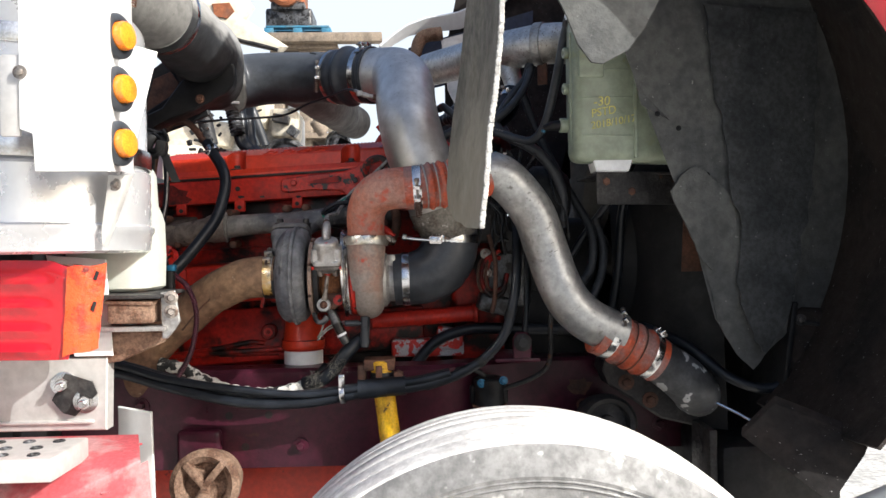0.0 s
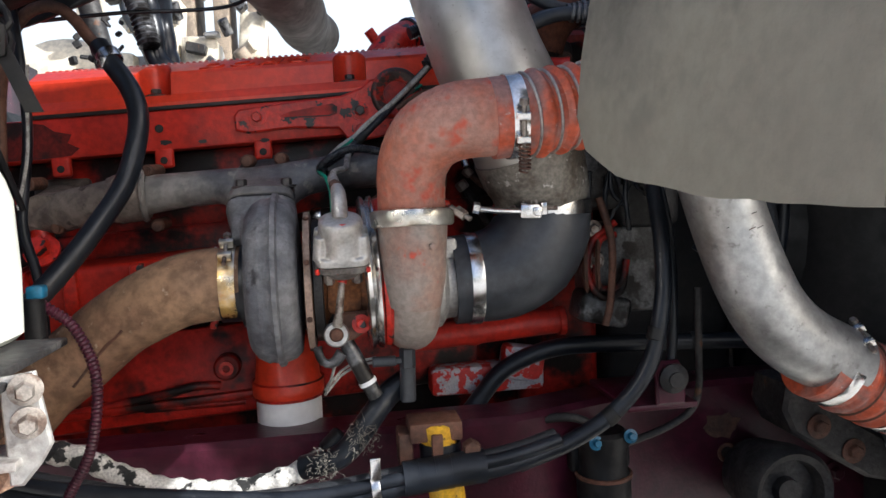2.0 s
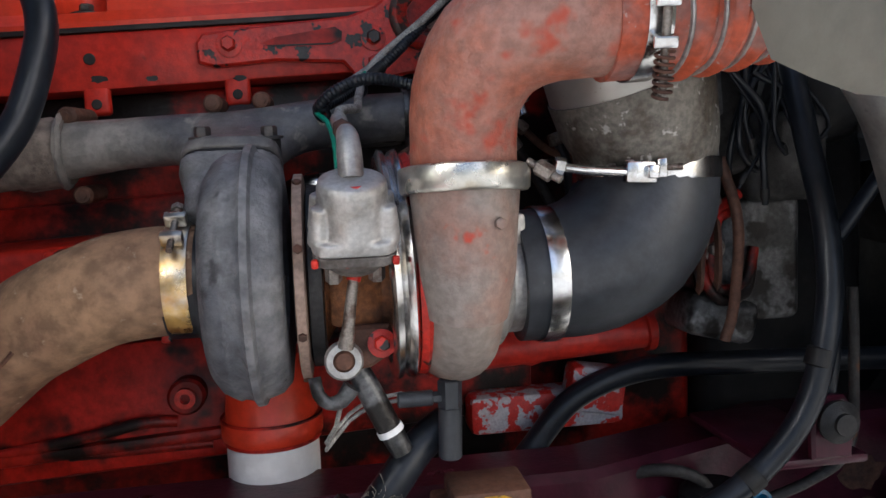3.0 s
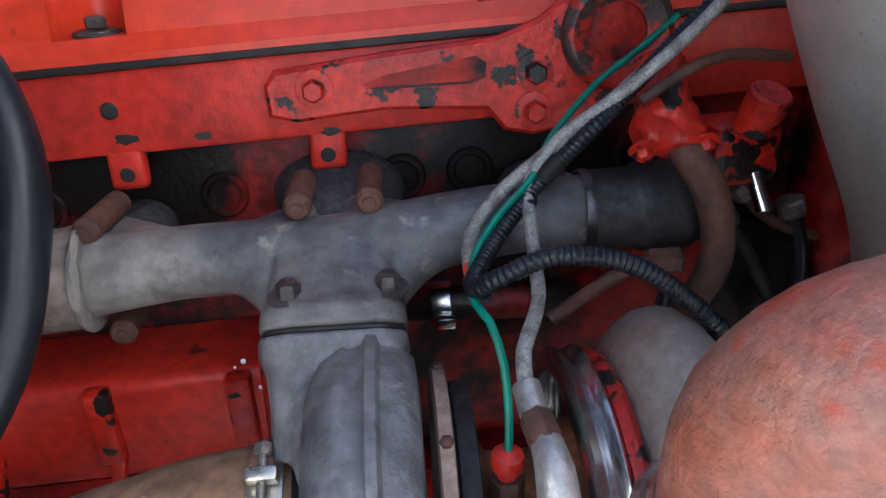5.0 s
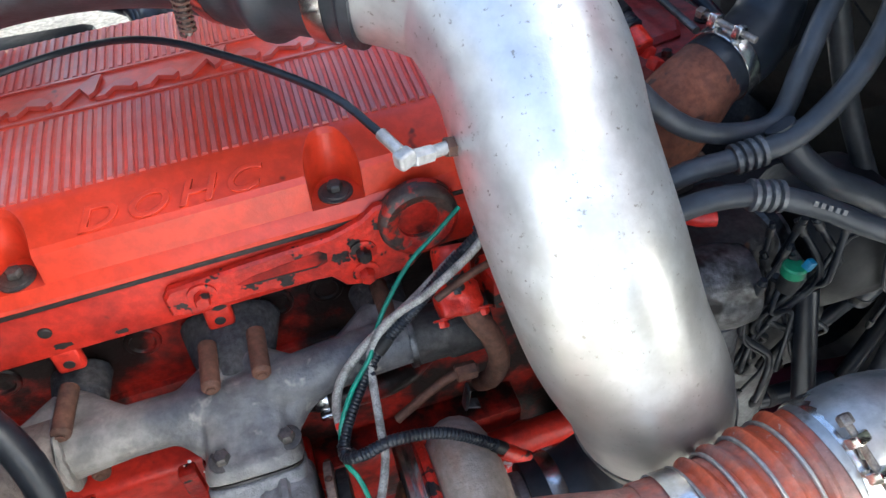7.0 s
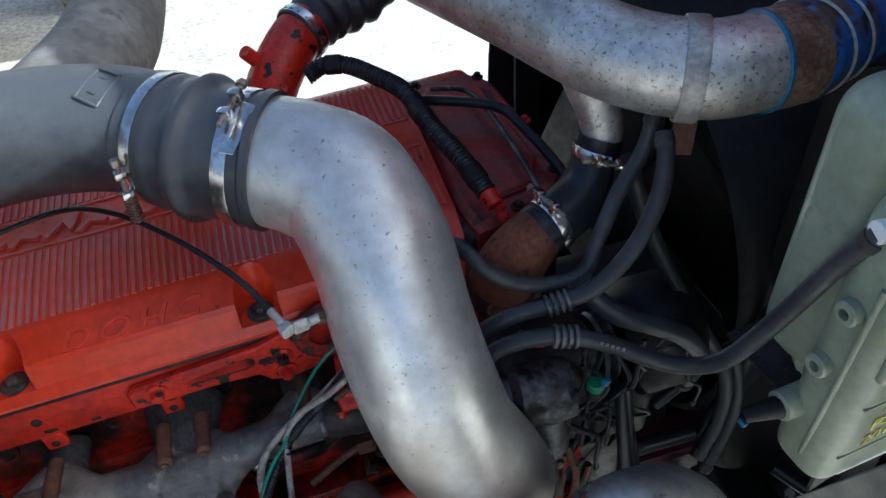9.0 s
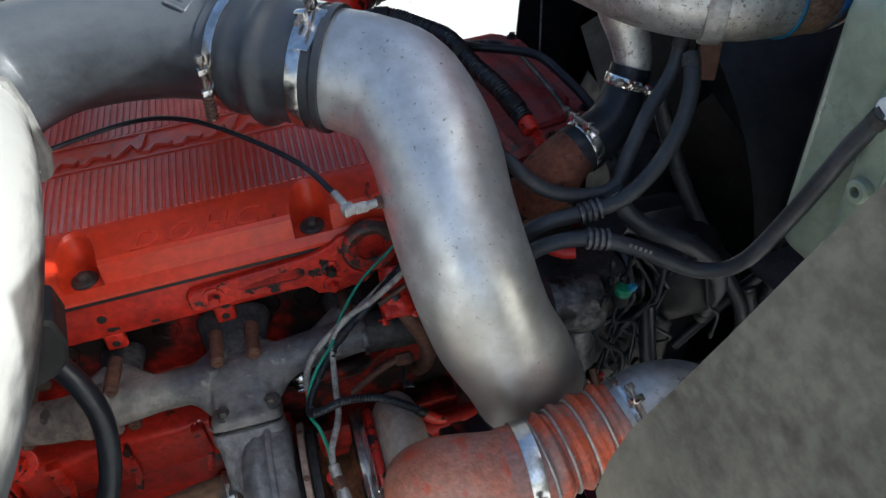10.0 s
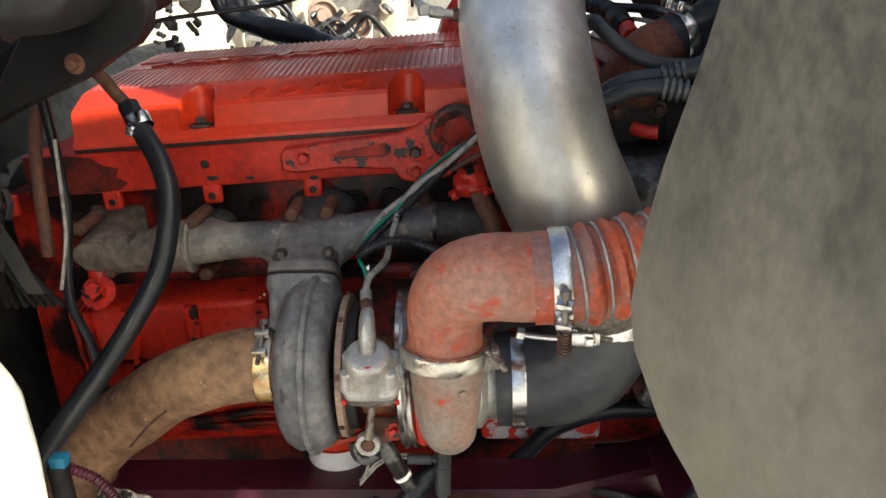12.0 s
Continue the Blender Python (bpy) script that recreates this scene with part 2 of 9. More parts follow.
M_GRIME = mat("grey_grimy_alloy", (0.120, 0.122, 0.127), (0.036, 0.036, 0.036), rough=0.40, metal=0.45, scale=18, fine=0.35, spots=(0.014, 0.012, 0.011), spot_scale=26, spot_edge=(0.50, 0.62), bump=0.3)
M_PEELED = mat("peeled_white_covering", (0.60, 0.58, 0.54), (0.02, 0.02, 0.02), rough=0.9, scale=30, edge=(0.52, 0.56), fine=0.3, bump=0.6)
M_THREAD = mat("grey_frayed_thread", (0.20, 0.185, 0.158), (0.10, 0.092, 0.080), rough=0.95, scale=60, bump=0)
M_BROWNCAST = mat("brown_grey_cast_iron", (0.20, 0.165, 0.14), (0.105, 0.084, 0.072), rough=0.7, scale=7, edge=(0.38, 0.64), fine=0.35, spots=(0.055, 0.042, 0.036), spot_scale=34, spot_edge=(0.60, 0.68), bump=0.45, bump_scale=220, spec=0.3)
M_GRAVEL = mat("pale_gravel", (0.62, 0.60, 0.56), (0.50, 0.485, 0.45), rough=0.95, scale=3, fine=0.35, bump=0.5, bump_scale=60)
M_CREAM = mat("cream_truck_paint", (0.66, 0.60, 0.48), (0.55, 0.49, 0.38), rough=0.5, scale=3, bump=0.05)
M_ORANGE = mat("orange_rusty_engine", (0.30, 0.10, 0.04), (0.13, 0.07, 0.05), rough=0.8, scale=9, bump=0.3)
M_TIMBER = mat("grey_pallet_timber", (0.26, 0.21, 0.16), (0.16, 0.13, 0.10), rough=0.9, scale=10, bump=0.3)
M_BLUEPAL = mat("blue_pallet_paint", (0.05, 0.20, 0.32), (0.08, 0.18, 0.24), rough=0.8, scale=10, bump=0.3)


M_HAZE = bpy.data.materials.new("bright_haze")
M_HAZE.use_nodes = True
haze = M_HAZE.node_tree.nodes["Principled BSDF"]
haze.inputs["Base Color"].default_value = (0, 0, 0, 1)
haze.inputs["Emission Color"].default_value = (0.90, 0.95, 1.0, 1)
haze.inputs["Emission Strength"].default_value = 0.80
haze.inputs["Specular IOR Level"].default_value = 0.0


def pale_top(m, colour, lo, hi):
    """Paints upward faces paler, for dust and for the light falling on them."""
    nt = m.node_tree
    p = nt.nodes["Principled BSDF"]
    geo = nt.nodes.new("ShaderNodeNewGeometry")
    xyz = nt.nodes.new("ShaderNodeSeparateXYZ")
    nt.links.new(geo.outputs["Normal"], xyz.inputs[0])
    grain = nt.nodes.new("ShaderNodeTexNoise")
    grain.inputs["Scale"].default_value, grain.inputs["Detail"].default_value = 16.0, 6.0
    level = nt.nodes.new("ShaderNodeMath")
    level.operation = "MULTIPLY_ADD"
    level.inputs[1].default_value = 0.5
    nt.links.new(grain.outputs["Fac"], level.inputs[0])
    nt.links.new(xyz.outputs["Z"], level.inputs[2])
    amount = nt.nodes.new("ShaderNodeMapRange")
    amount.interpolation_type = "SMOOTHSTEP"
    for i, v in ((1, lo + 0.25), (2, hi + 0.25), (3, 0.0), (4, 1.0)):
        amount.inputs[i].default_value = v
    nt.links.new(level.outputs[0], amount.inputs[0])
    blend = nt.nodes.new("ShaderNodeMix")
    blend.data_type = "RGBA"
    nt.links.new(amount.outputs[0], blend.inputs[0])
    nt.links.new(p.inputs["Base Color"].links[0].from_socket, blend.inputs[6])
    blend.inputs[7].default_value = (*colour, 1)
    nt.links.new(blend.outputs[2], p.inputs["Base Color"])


def height_tint(m, colour, lo, hi, most, wild):
    """Height tint for painted light and tan dirt, in patches that thin out upwards."""
    nt = m.node_tree
    p = nt.nodes["Principled BSDF"]
    geo = nt.nodes.new("ShaderNodeNewGeometry")
    xyz = nt.nodes.new("ShaderNodeSeparateXYZ")
    nt.links.new(geo.outputs["Position"], xyz.inputs[0])
    splash = nt.nodes.new("ShaderNodeTexNoise")
    splash.inputs["Scale"].default_value, splash.inputs["Detail"].default_value = 9.0, 8.0
    nt.links.new(geo.outputs["Position"], splash.inputs["Vector"])
    level = nt.nodes.new("ShaderNodeMath")
    level.operation = "MULTIPLY_ADD"
    level.inputs[1].default_value = wild
    nt.links.new(splash.outputs["Fac"], level.inputs[0])
    nt.links.new(xyz.outputs["Z"], level.inputs[2])
    amount = nt.nodes.new("ShaderNodeMapRange")
    amount.interpolation_type = "SMOOTHSTEP"
    for i, v in ((1, lo + wild / 2), (2, hi + wild / 2), (3, most), (4, 0.0)):
        amount.inputs[i].default_value = v
    nt.links.new(level.outputs[0], amount.inputs[0])
    blend = nt.nodes.new("ShaderNodeMix")
    blend.data_type = "RGBA"
    nt.links.new(amount.outputs[0], blend.inputs[0])
    nt.links.new(p.inputs["Base Color"].links[0].from_socket, blend.inputs[6])
    blend.inputs[7].default_value = (*colour, 1)
    nt.links.new(blend.outputs[2], p.inputs["Base Color"])


# Flap: lower part painted paler for ground bounce, upper part left dark as shaded.
height_tint(M_FLAP, (0.35, 0.33, 0.265), 1.46, 1.74, 0.55, 0.30)
# Intake pipe: tan stain on the lower bend, widened to dim its glare.
height_tint(M_ALU, (0.36, 0.335, 0.28), 1.57, 1.80, 0.65, 0.55)
# Elbow: dusty top, whitened further for the sun on it.
pale_top(M_SUNDUSTELBOW, (0.33, 0.32, 0.30), -0.25, 0.35)
# Duct: bluish grey top painted for the sky's sheen, with slight dust.
pale_top(M_RUBBERDUST, (0.070, 0.076, 0.085), 0.1, 1.0)


# ---- mesh helpers ----
def bm_new():
    return bmesh.new()


def smooth_all(me, angle=40):
    me.polygons.foreach_set("use_smooth", [True] * len(me.polygons))
    me.set_sharp_from_angle(angle=radians(angle))


def part(name, bm, material, parent=None, label="", angle=40):
    """Links a bmesh as one mesh object under a thing or a part; the mesh is in world coordinates."""
    me = bpy.data.meshes.new(name)
    bmesh.ops.recalc_face_normals(bm, faces=bm.faces)
    bm.to_mesh(me)
    bm.free()
    smooth_all(me, angle)
    me.materials.append(material)
    ob = new(name, me)
    if parent is not None:
        ob.parent = parent
        if parent.type == "EMPTY":
            ob.matrix_parent_inverse = Matrix.Translation(-Vector(parent.location))
    if label:
        tagged(ob, label)
    return ob


def thing(name, at, label, category, group="", kind=""):
    e = new(name)
    e.location = at
    e.empty_display_size = 0.05
    return tagged(e, label, category, group, kind)


def solo(name, bm, material, label, category, group="", kind="", angle=40):
    return tagged(part(name, bm, material, None, "", angle), label, category, group, kind)


def curve_points(pts, step=0.012):
    """A smooth line through the points."""
    P = [Vector(p) for p in pts]
    if len(P) == 2:
        n = max(2, int((P[1] - P[0]).length / step))
        return [P[0].lerp(P[1], i / n) for i in range(n + 1)]
    Q = [P[0] * 2 - P[1]] + P + [P[-1] * 2 - P[-2]]
    outp = []
    for i in range(1, len(Q) - 2):
        a, b, c, d = Q[i - 1:i + 3]
        n = max(2, int((c - b).length / step))
        for k in range(n):
            t = k / n
            outp.append(0.5 * ((2 * b) + (c - a) * t + (2 * a - 5 * b + 4 * c - d) * t * t + (3 * b - a - 3 * c + d) * t ** 3))
    outp.append(P[-1])
    return outp


def tube(bm, pts, r, seg=14, step=0.012, caps=True, squash=1.0, wobble=0.0):
    """A round tube along a smooth line. r: a number, one number per given point, or a function of (length, share)."""
    line = curve_points(pts, step)
    lens = [0.0]
    for a, b in zip(line, line[1:]):
        lens.append(lens[-1] + (b - a).length)
    total = lens[-1] or 1.0
    if isinstance(r, (list, tuple)):
        ds = [0.0]
        for a, b in zip(pts, pts[1:]):
            ds.append(ds[-1] + (Vector(b) - Vector(a)).length)
        rad = lambda s, f: float(np.interp(f, [d / ds[-1] for d in ds], r))
    elif callable(r):
        rad = r
    else:
        rad = lambda s, f: r
    tang = [(line[min(i + 1, len(line) - 1)] - line[max(i - 1, 0)]).normalized() for i in range(len(line))]
    up = Vector((0, 0, 1)) if abs(tang[0].z) < 0.9 else Vector((0, 1, 0))
    nrm = (up - tang[0] * up.dot(tang[0])).normalized()
    rings = []
    for i, (c, t) in enumerate(zip(line, tang)):
        nrm = (nrm - t * nrm.dot(t)).normalized()
        bi = t.cross(nrm)
        rr = rad(lens[i], lens[i] / total)
        if wobble:
            rr *= 1 + wobble * noise.noise(c * 30)
        rings.append([bm.verts.new(c + (nrm * math.cos(a) * squash + bi * math.sin(a)) * rr)
                      for a in (2 * math.pi * k / seg for k in range(seg))])
    for a, b in zip(rings, rings[1:]):
        for k in range(seg):
            bm.faces.new((a[k], a[(k + 1) % seg], b[(k + 1) % seg], b[k]))
    if caps:
        bm.faces.new(rings[0][::-1])
        bm.faces.new(rings[-1])
    return bm


def basis(axis):
    a = Vector(axis).normalized()
    u = Vector((0, 0, 1)) if abs(a.z) < 0.9 else Vector((1, 0, 0))
    u = (u - a * u.dot(a)).normalized()
    return a, u, a.cross(u)


def lathe(bm, center, axis, profile, seg=28, start=0.0, sweep=2 * math.pi):
    """Turns a profile of (along, radius) about an axis."""
    a, u, v = basis(axis)
    c = Vector(center)
    full = abs(sweep - 2 * math.pi) < 1e-6
    n = seg if full else seg + 1
    rings = []
    for s, r in profile:
        rings.append([bm.verts.new(c + a * s + (u * math.cos(t) + v * math.sin(t)) * max(r, 1e-5))
                      for t in (start + sweep * k / seg for k in range(n))])
    for p, q in zip(rings, rings[1:]):
        for k in range(seg):
            k2 = (k + 1) % n
            bm.faces.new((p[k], p[k2], q[k2], q[k]))
    return bm


def ring(bm, center, axis, r, width, thick, seg=28):
    """A flat band round an axis."""
    w = width / 2
    return lathe(bm, center, axis, [(-w, r), (-w, r + thick * 0.8), (-w + width * 0.1, r + thick), (w - width * 0.1, r + thick), (w, r + thick * 0.8), (w, r), (-w, r)], seg)


def cyl(bm, a, b, r, r2=None, seg=16):
    a, b = Vector(a), Vector(b)
    L = (b - a).length
    r2 = r if r2 is None else r2
    e = min(0.15 * min(r, r2), 0.15 * L)
    return lathe(bm, a, b - a, [(0, 0), (0, r - e), (e, r), (L - e, r2), (L, r2 - e), (L, 0)], seg)


def box(bm, center, size, rot=(0, 0, 0), bevel=0.003, segs=2):
    m = Matrix.Translation(center) @ Euler([radians(a) for a in rot]).to_matrix().to_4x4() @ Matrix.Diagonal((*size, 1))
    res = bmesh.ops.create_cube(bm, size=1.0, matrix=m)
    if bevel:
        edges = list({e for v in res["verts"] for e in v.link_edges})
        bmesh.ops.bevel(bm, geom=edges, offset=min(bevel, min(size) * 0.45), segments=segs, profile=0.5, affect="EDGES")
    return bm


def prism(bm, outline, depth, bevel=0.002):
    """A plate: the outline's 3D points, thickened by the vector depth."""
    d = Vector(depth)
    lo = [bm.verts.new(Vector(p)) for p in outline]
    hi = [bm.verts.new(Vector(p) + d) for p in outline]
    n = len(lo)
    fs = [bm.faces.new(lo[::-1]), bm.faces.new(hi)]
    for k in range(n):
        fs.append(bm.faces.new((lo[k], lo[(k + 1) % n], hi[(k + 1) % n], hi[k])))
    if bevel:
        bmesh.ops.recalc_face_normals(bm, faces=fs)
        edges = list({e for f in fs[:2] for e in f.edges})
        bmesh.ops.bevel(bm, geom=edges, offset=bevel, segments=1, affect="EDGES")
    return bm


def hexbolt(bm, at, axis, r=0.008, h=0.008, washer=True):
    at = Vector(at)
    a = Vector(axis).normalized()
    if washer:
        lathe(bm, at, a, [(0, 0), (0, r * 1.7), (h * 0.25, r * 1.7), (h * 0.3, r * 1.4), (h * 0.3, 0)], 18)
    lathe(bm, at + a * h * 0.3, a, [(0, 0), (0, r), (h * 0.8, r), (h, r * 0.8), (h, 0)], 6)
    return bm


def sheet(bm, grid, thick):
    """A sheet through rows of points, thickened along its own normals."""
    rows = [[Vector(p) for p in row] for row in grid]
    R, C = len(rows), len(rows[0])
    def nrm(i, j):
        du = rows[i][min(j + 1, C - 1)] - rows[i][max(j - 1, 0)]
        dv = rows[min(i + 1, R - 1)][j] - rows[max(i - 1, 0)][j]
        return du.cross(dv).normalized()
    lo = [[bm.verts.new(rows[i][j] - nrm(i, j) * thick / 2) for j in range(C)] for i in range(R)]
    hi = [[bm.verts.new(rows[i][j] + nrm(i, j) * thick / 2) for j in range(C)] for i in range(R)]
    for i in range(R - 1):
        for j in range(C - 1):
            bm.faces.new((hi[i][j], hi[i][j + 1], hi[i + 1][j + 1], hi[i + 1][j]))
            bm.faces.new((lo[i][j], lo[i + 1][j], lo[i + 1][j + 1], lo[i][j + 1]))
    rim = [(0, j) for j in range(C)] + [(i, C - 1) for i in range(1, R)] + [(R - 1, j) for j in range(C - 2, -1, -1)] + [(i, 0) for i in range(R - 2, 0, -1)]
    for (a, b), (c, d) in zip(rim, rim[1:] + rim[:1]):
        bm.faces.new((lo[a][b], lo[c][d], hi[c][d], hi[a][b]))
    return bm


def tilt(p):
    """The engine sits nose-up by three degrees in the frame."""
    x, y, z = p
    return Vector((x, y, z + 0.053 * (x + 0.26)))


def tilt_bm(bm):
    for v in bm.verts:
        v.co = tilt(v.co)
    return bm


def cast(name, bm, material, parent, label="", voxel=0.003, rounds=4):
    """A casting: overlapping solids fused and softened where they meet."""
    ob = part(name, bm, material, parent, label, 180)
    r = ob.modifiers.new("fuse", "REMESH")
    r.mode, r.voxel_size, r.use_smooth_shade = "VOXEL", voxel, True
    q = ob.modifiers.new("soften", "SMOOTH")
    q.factor, q.iterations = 0.5, rounds
    return ob


def band_clamp(name, center, axis, r, parent, width=0.014, material=None, bolt_dir=None, spring=False, group=""):
    """A T-bolt band clamp: band, two trunnions, bolt and nut, with or without a spring."""
    material = material or M_STEEL
    bm = ring(bm_new(), center, axis, r, width, 0.0018, 32)
    a = Vector(axis).normalized()
    c = Vector(center)
    d = Vector(bolt_dir).normalized() if bolt_dir else None
    top = part(name, bm, material, parent)
    if d is not None:
        d = (d - a * d.dot(a)).normalized()
        t = a.cross(d)
        p = c + d * (r + 0.008)
        b2 = bm_new()
        m = Matrix((t, d, a)).transposed()
        e = m.to_euler()
        rot = [math.degrees(q) for q in e]
        box(b2, p + t * 0.014, (0.009, 0.013, width * 0.9), rot, 0.002)
        box(b2, p - t * 0.014, (0.009, 0.013, width * 0.9), rot, 0.002)
        part("trunnion", b2, material, top)
        b3 = bm_new()
        cyl(b3, p - t * 0.03, p + t * (0.055 if spring else 0.032), 0.0032, seg=10)
        hexbolt(b3, p - t * 0.024, -t, 0.006, 0.008, False)
        part("bolt", b3, M_BOLT, top)
        if spring:
            b4 = bm_new()
            n = 60
            tube(b4, [p + t * (0.02 + 0.034 * i / n) + (d * math.cos(i * 0.75) + a * math.sin(i * 0.75)) * 0.0065 for i in range(n)], 0.0013, 6, 0.003)
            part("spring", b4, M_RUST, top)
    return top


# ---- ground and distance ----
def build_ground():
    bm = bm_new()
    n = 60
    for i in range(n + 1):
        for j in range(n + 1):
            x, y = (i / n - 0.5), (j / n - 0.5)
            x, y = 800 * x * abs(x), 800 * y * abs(y)
            bm.verts.new((x, y, 0.012 * noise.noise(Vector((x, y, 0)) * 0.7)))
    bm.verts.ensure_lookup_table()
    for i in range(n):
        for j in range(n):
            a = i * (n + 1) + j
            bm.faces.new([bm.verts[k] for k in (a, a + n + 1, a + n + 2, a + 1)])
    solo("ground", bm, M_GRAVEL, "pale dry gravel yard in full sun", "ground", kind="structure")


build_ground()


def build_haze():
    """A glowing sheet, 190 m off, for the bright hazy sky low over the far side of the yard."""
    bm = bm_new()
    rows = [[(190 * math.sin(radians(a)), 190 * math.cos(radians(a)), z) for z in (-1.0, 40.0, 80.0)] for a in range(-50, 51, 5)]
    sheet(bm, rows, 0.5)
    solo("backdrop", bm, M_HAZE, "bright white hazy sky beyond the yard", "backdrop", kind="structure")


build_haze()

# ---- the engine ----
engine = thing("engine", (-0.25, 2.25, 0.62), "red-painted inline diesel engine with oily stained sides", "engine")
X0, X1 = -0.613, 0.19


BOLTS_X = (-0.419, -0.098)


def cover_profile(x):
    """The cover's section; at each bolt a rounded pocket is cut into the front."""
    u = min(abs(x - q) for q in BOLTS_X)
    yb = 2.053 + (0.049 * math.sqrt(1 - (u / 0.0275) ** 2) if u < 0.0275 else 0.0)
    ledge = 1.606 + 0.03 * max(0.0, yb - 2.06)

    def top(y):
        return float(np.interp(y, [2.0545, 2.099, 2.105, 2.20], [1.6405, 1.661, 1.6635, 1.676]))
    yt = max(2.0545, yb + 0.008)
    front = [(2.0445, 1.587), (2.0445, 1.5925), (2.048, 1.597), (min(2.052, yb), 1.605), (yb, ledge), (yb + 0.0035, top(yt) - 0.006), (yt - 0.001, top(yt) - 0.0015), (yt, top(yt))]
    back = [(max(y, yt + 0.002 * i), top(max(y, yt + 0.002 * i))) for i, y in enumerate((2.075, 2.099, 2.105, 2.112))]
    return front + back + [(2.20, 1.676), (2.42, 1.690), (2.45, 1.682), (2.46, 1.600), (2.46, 1.587)]


def build_valve_cover():
    bm = bm_new()
    cols = []
    xs = {round(X0 + (X1 - X0) * k / 24, 4) for k in range(25)}
    for q in BOLTS_X:
        xs = {x for x in xs if abs(x - q) > 0.031} | {round(q + d, 4) for d in (-0.030, -0.0278, -0.0272, -0.0262, -0.0245, -0.022, -0.018, -0.013, -0.007, 0.0, 0.007, 0.013, 0.018, 0.022, 0.0245, 0.0262, 0.0272, 0.0278, 0.030) if X0 < q + d}
    for x in sorted(xs):
        cols.append([bm.verts.new(tilt((x, y, z))) for y, z in cover_profile(x)])
    for a, b in zip(cols, cols[1:]):
        for i in range(len(a) - 1):
            bm.faces.new((a[i], b[i], b[i + 1], a[i + 1]))
    bm.faces.new(cols[0])
    bm.faces.new(cols[-1][::-1])
    cover = part("valve_cover", bm, M_RED, engine, "bright red ribbed valve cover", 30)
    for x in BOLTS_X:
        b = bm_new()
        lathe(b, tilt((x, 2.072, 1.605)), (0, -0.06, 1), [(0, 0.0), (0, 0.0185), (0.003, 0.0185), (0.0035, 0.015), (0.0045, 0.0145), (0.006, 0.0)], 22)
        washer = part("washer", b, M_DARKBOLT, cover, "grimy rubber-backed washer")
        b = bm_new()
        hexbolt(b, tilt((x, 2.072, 1.6095)), (0, -0.06, 1), 0.0085, 0.0075, False)
        part("cover_bolt", b, M_DARKBOLT, washer, "rusty hex bolt head")
    # transverse ribs on the top, in two fields
    def top_z(y):
        return float(np.interp(y, [2.10, 2.20, 2.42], [1.664, 1.676, 1.690]))
    def rib_field(x, y0, y1):
        b = bm_new()
        ys = [y0 + (y1 - y0) * i / 4 for i in range(5)]
        h = 0.0022
        rows = [[b.verts.new(tilt((x + dx, y, top_z(y) + dz))) for dx, dz in ((-0.0036, -0.001), (-0.0022, h), (0.0022, h), (0.0036, -0.001))] for y in ys]
        for p, q in zip(rows, rows[1:]):
            for k in range(3):
                b.faces.new((p[k], p[k + 1], q[k + 1], q[k]))
        b.faces.new(rows[0])
        b.faces.new(rows[-1][::-1])
        return b
    field = bm_new()
    k = 0
    x = X0 + 0.012
    while x < X1 - 0.01:
        for y0, y1 in ((2.112, 2.236), (2.318, 2.425)):
            near = -0.62 < x < 0.1
            b = rib_field(x, y0, y1)
            if near and k < 140:
                part("rib", b, M_REDDUSTSHEEN, cover)
                k += 1
            else:
                me = bpy.data.meshes.new("spare")
                b.to_mesh(me)
                b.free()
                field.from_mesh(me)
                bpy.data.meshes.remove(me)
        x += 0.0104
    tagged(part("rib_rest", field, M_REDDUSTSHEEN, cover), kind="stuff")
    # raised script along the middle of the top, as plain slanted strokes
    rnd = random.Random(4)
    for k in range(11):
        b = bm_new()
        x = -0.56 + k * 0.047
        w = 0.009 + 0.005 * rnd.random()
        hgt = 0.026 + 0.022 * (k in (0, 4, 7))
        y0, sl = 2.254, 0.9
        outline = [(x, y0), (x + w, y0), (x + w * 0.8 + hgt * sl * 0.5, y0 + hgt * 0.55), (x + 0.040, y0 + 0.006), (x + 0.046, y0 + 0.013), (x + w + hgt * sl, y0 + hgt), (x + hgt * sl, y0 + hgt)]
        prism(b, [tilt((px_, py_, top_z(py_) - 0.001)) for px_, py_ in outline], (0, 0, 0.0065), 0)
        part("script_stroke", b, M_REDDUSTSHEEN, cover)
    for y in (2.243, 2.311):
        b = bm_new()
        prism(b, [tilt((X0 + 0.01, y, top_z(y) - 0.001)), tilt((X1 - 0.01, y, top_z(y) - 0.001)), tilt((X1 - 0.01, y + 0.004, top_z(y) - 0.001)), tilt((X0 + 0.01, y + 0.004, top_z(y) - 0.001))], (0, 0, 0.0035), 0)
        part("border_rib", b, M_REDDUSTSHEEN, cover)
    # the embossed word on the sloping face
    txt = bpy.data.curves.new("word", "FONT")
    txt.body = "DOHC"
    txt.size, txt.extrude, txt.bevel_depth = 0.036, 0.0026, 0.0007
    txt.space_character, txt.shear, txt.align_x = 1.32, 0.28, "CENTER"
    tmp = bpy.data.objects.new("word", txt)
    me = bpy.data.meshes.new_from_object(tmp)
    bpy.data.objects.remove(tmp)
    bpy.data.curves.remove(txt)
    slope = Matrix.Translation(tilt((-0.259, 2.0630, 1.6442))) @ Matrix.Rotation(math.atan(-0.053), 4, "Y") @ Matrix.Rotation(math.atan2(0.0205, 0.0445), 4, "X") @ Matrix.Diagonal((1.42, 1.06, 1, 1))
    me.transform(slope)
    me.materials.append(M_RED)
    w = new("embossed_word", me)
    w.parent = cover
    tagged(w, "embossed word in the red cover")
    return cover


build_valve_cover()

b = bm_new()
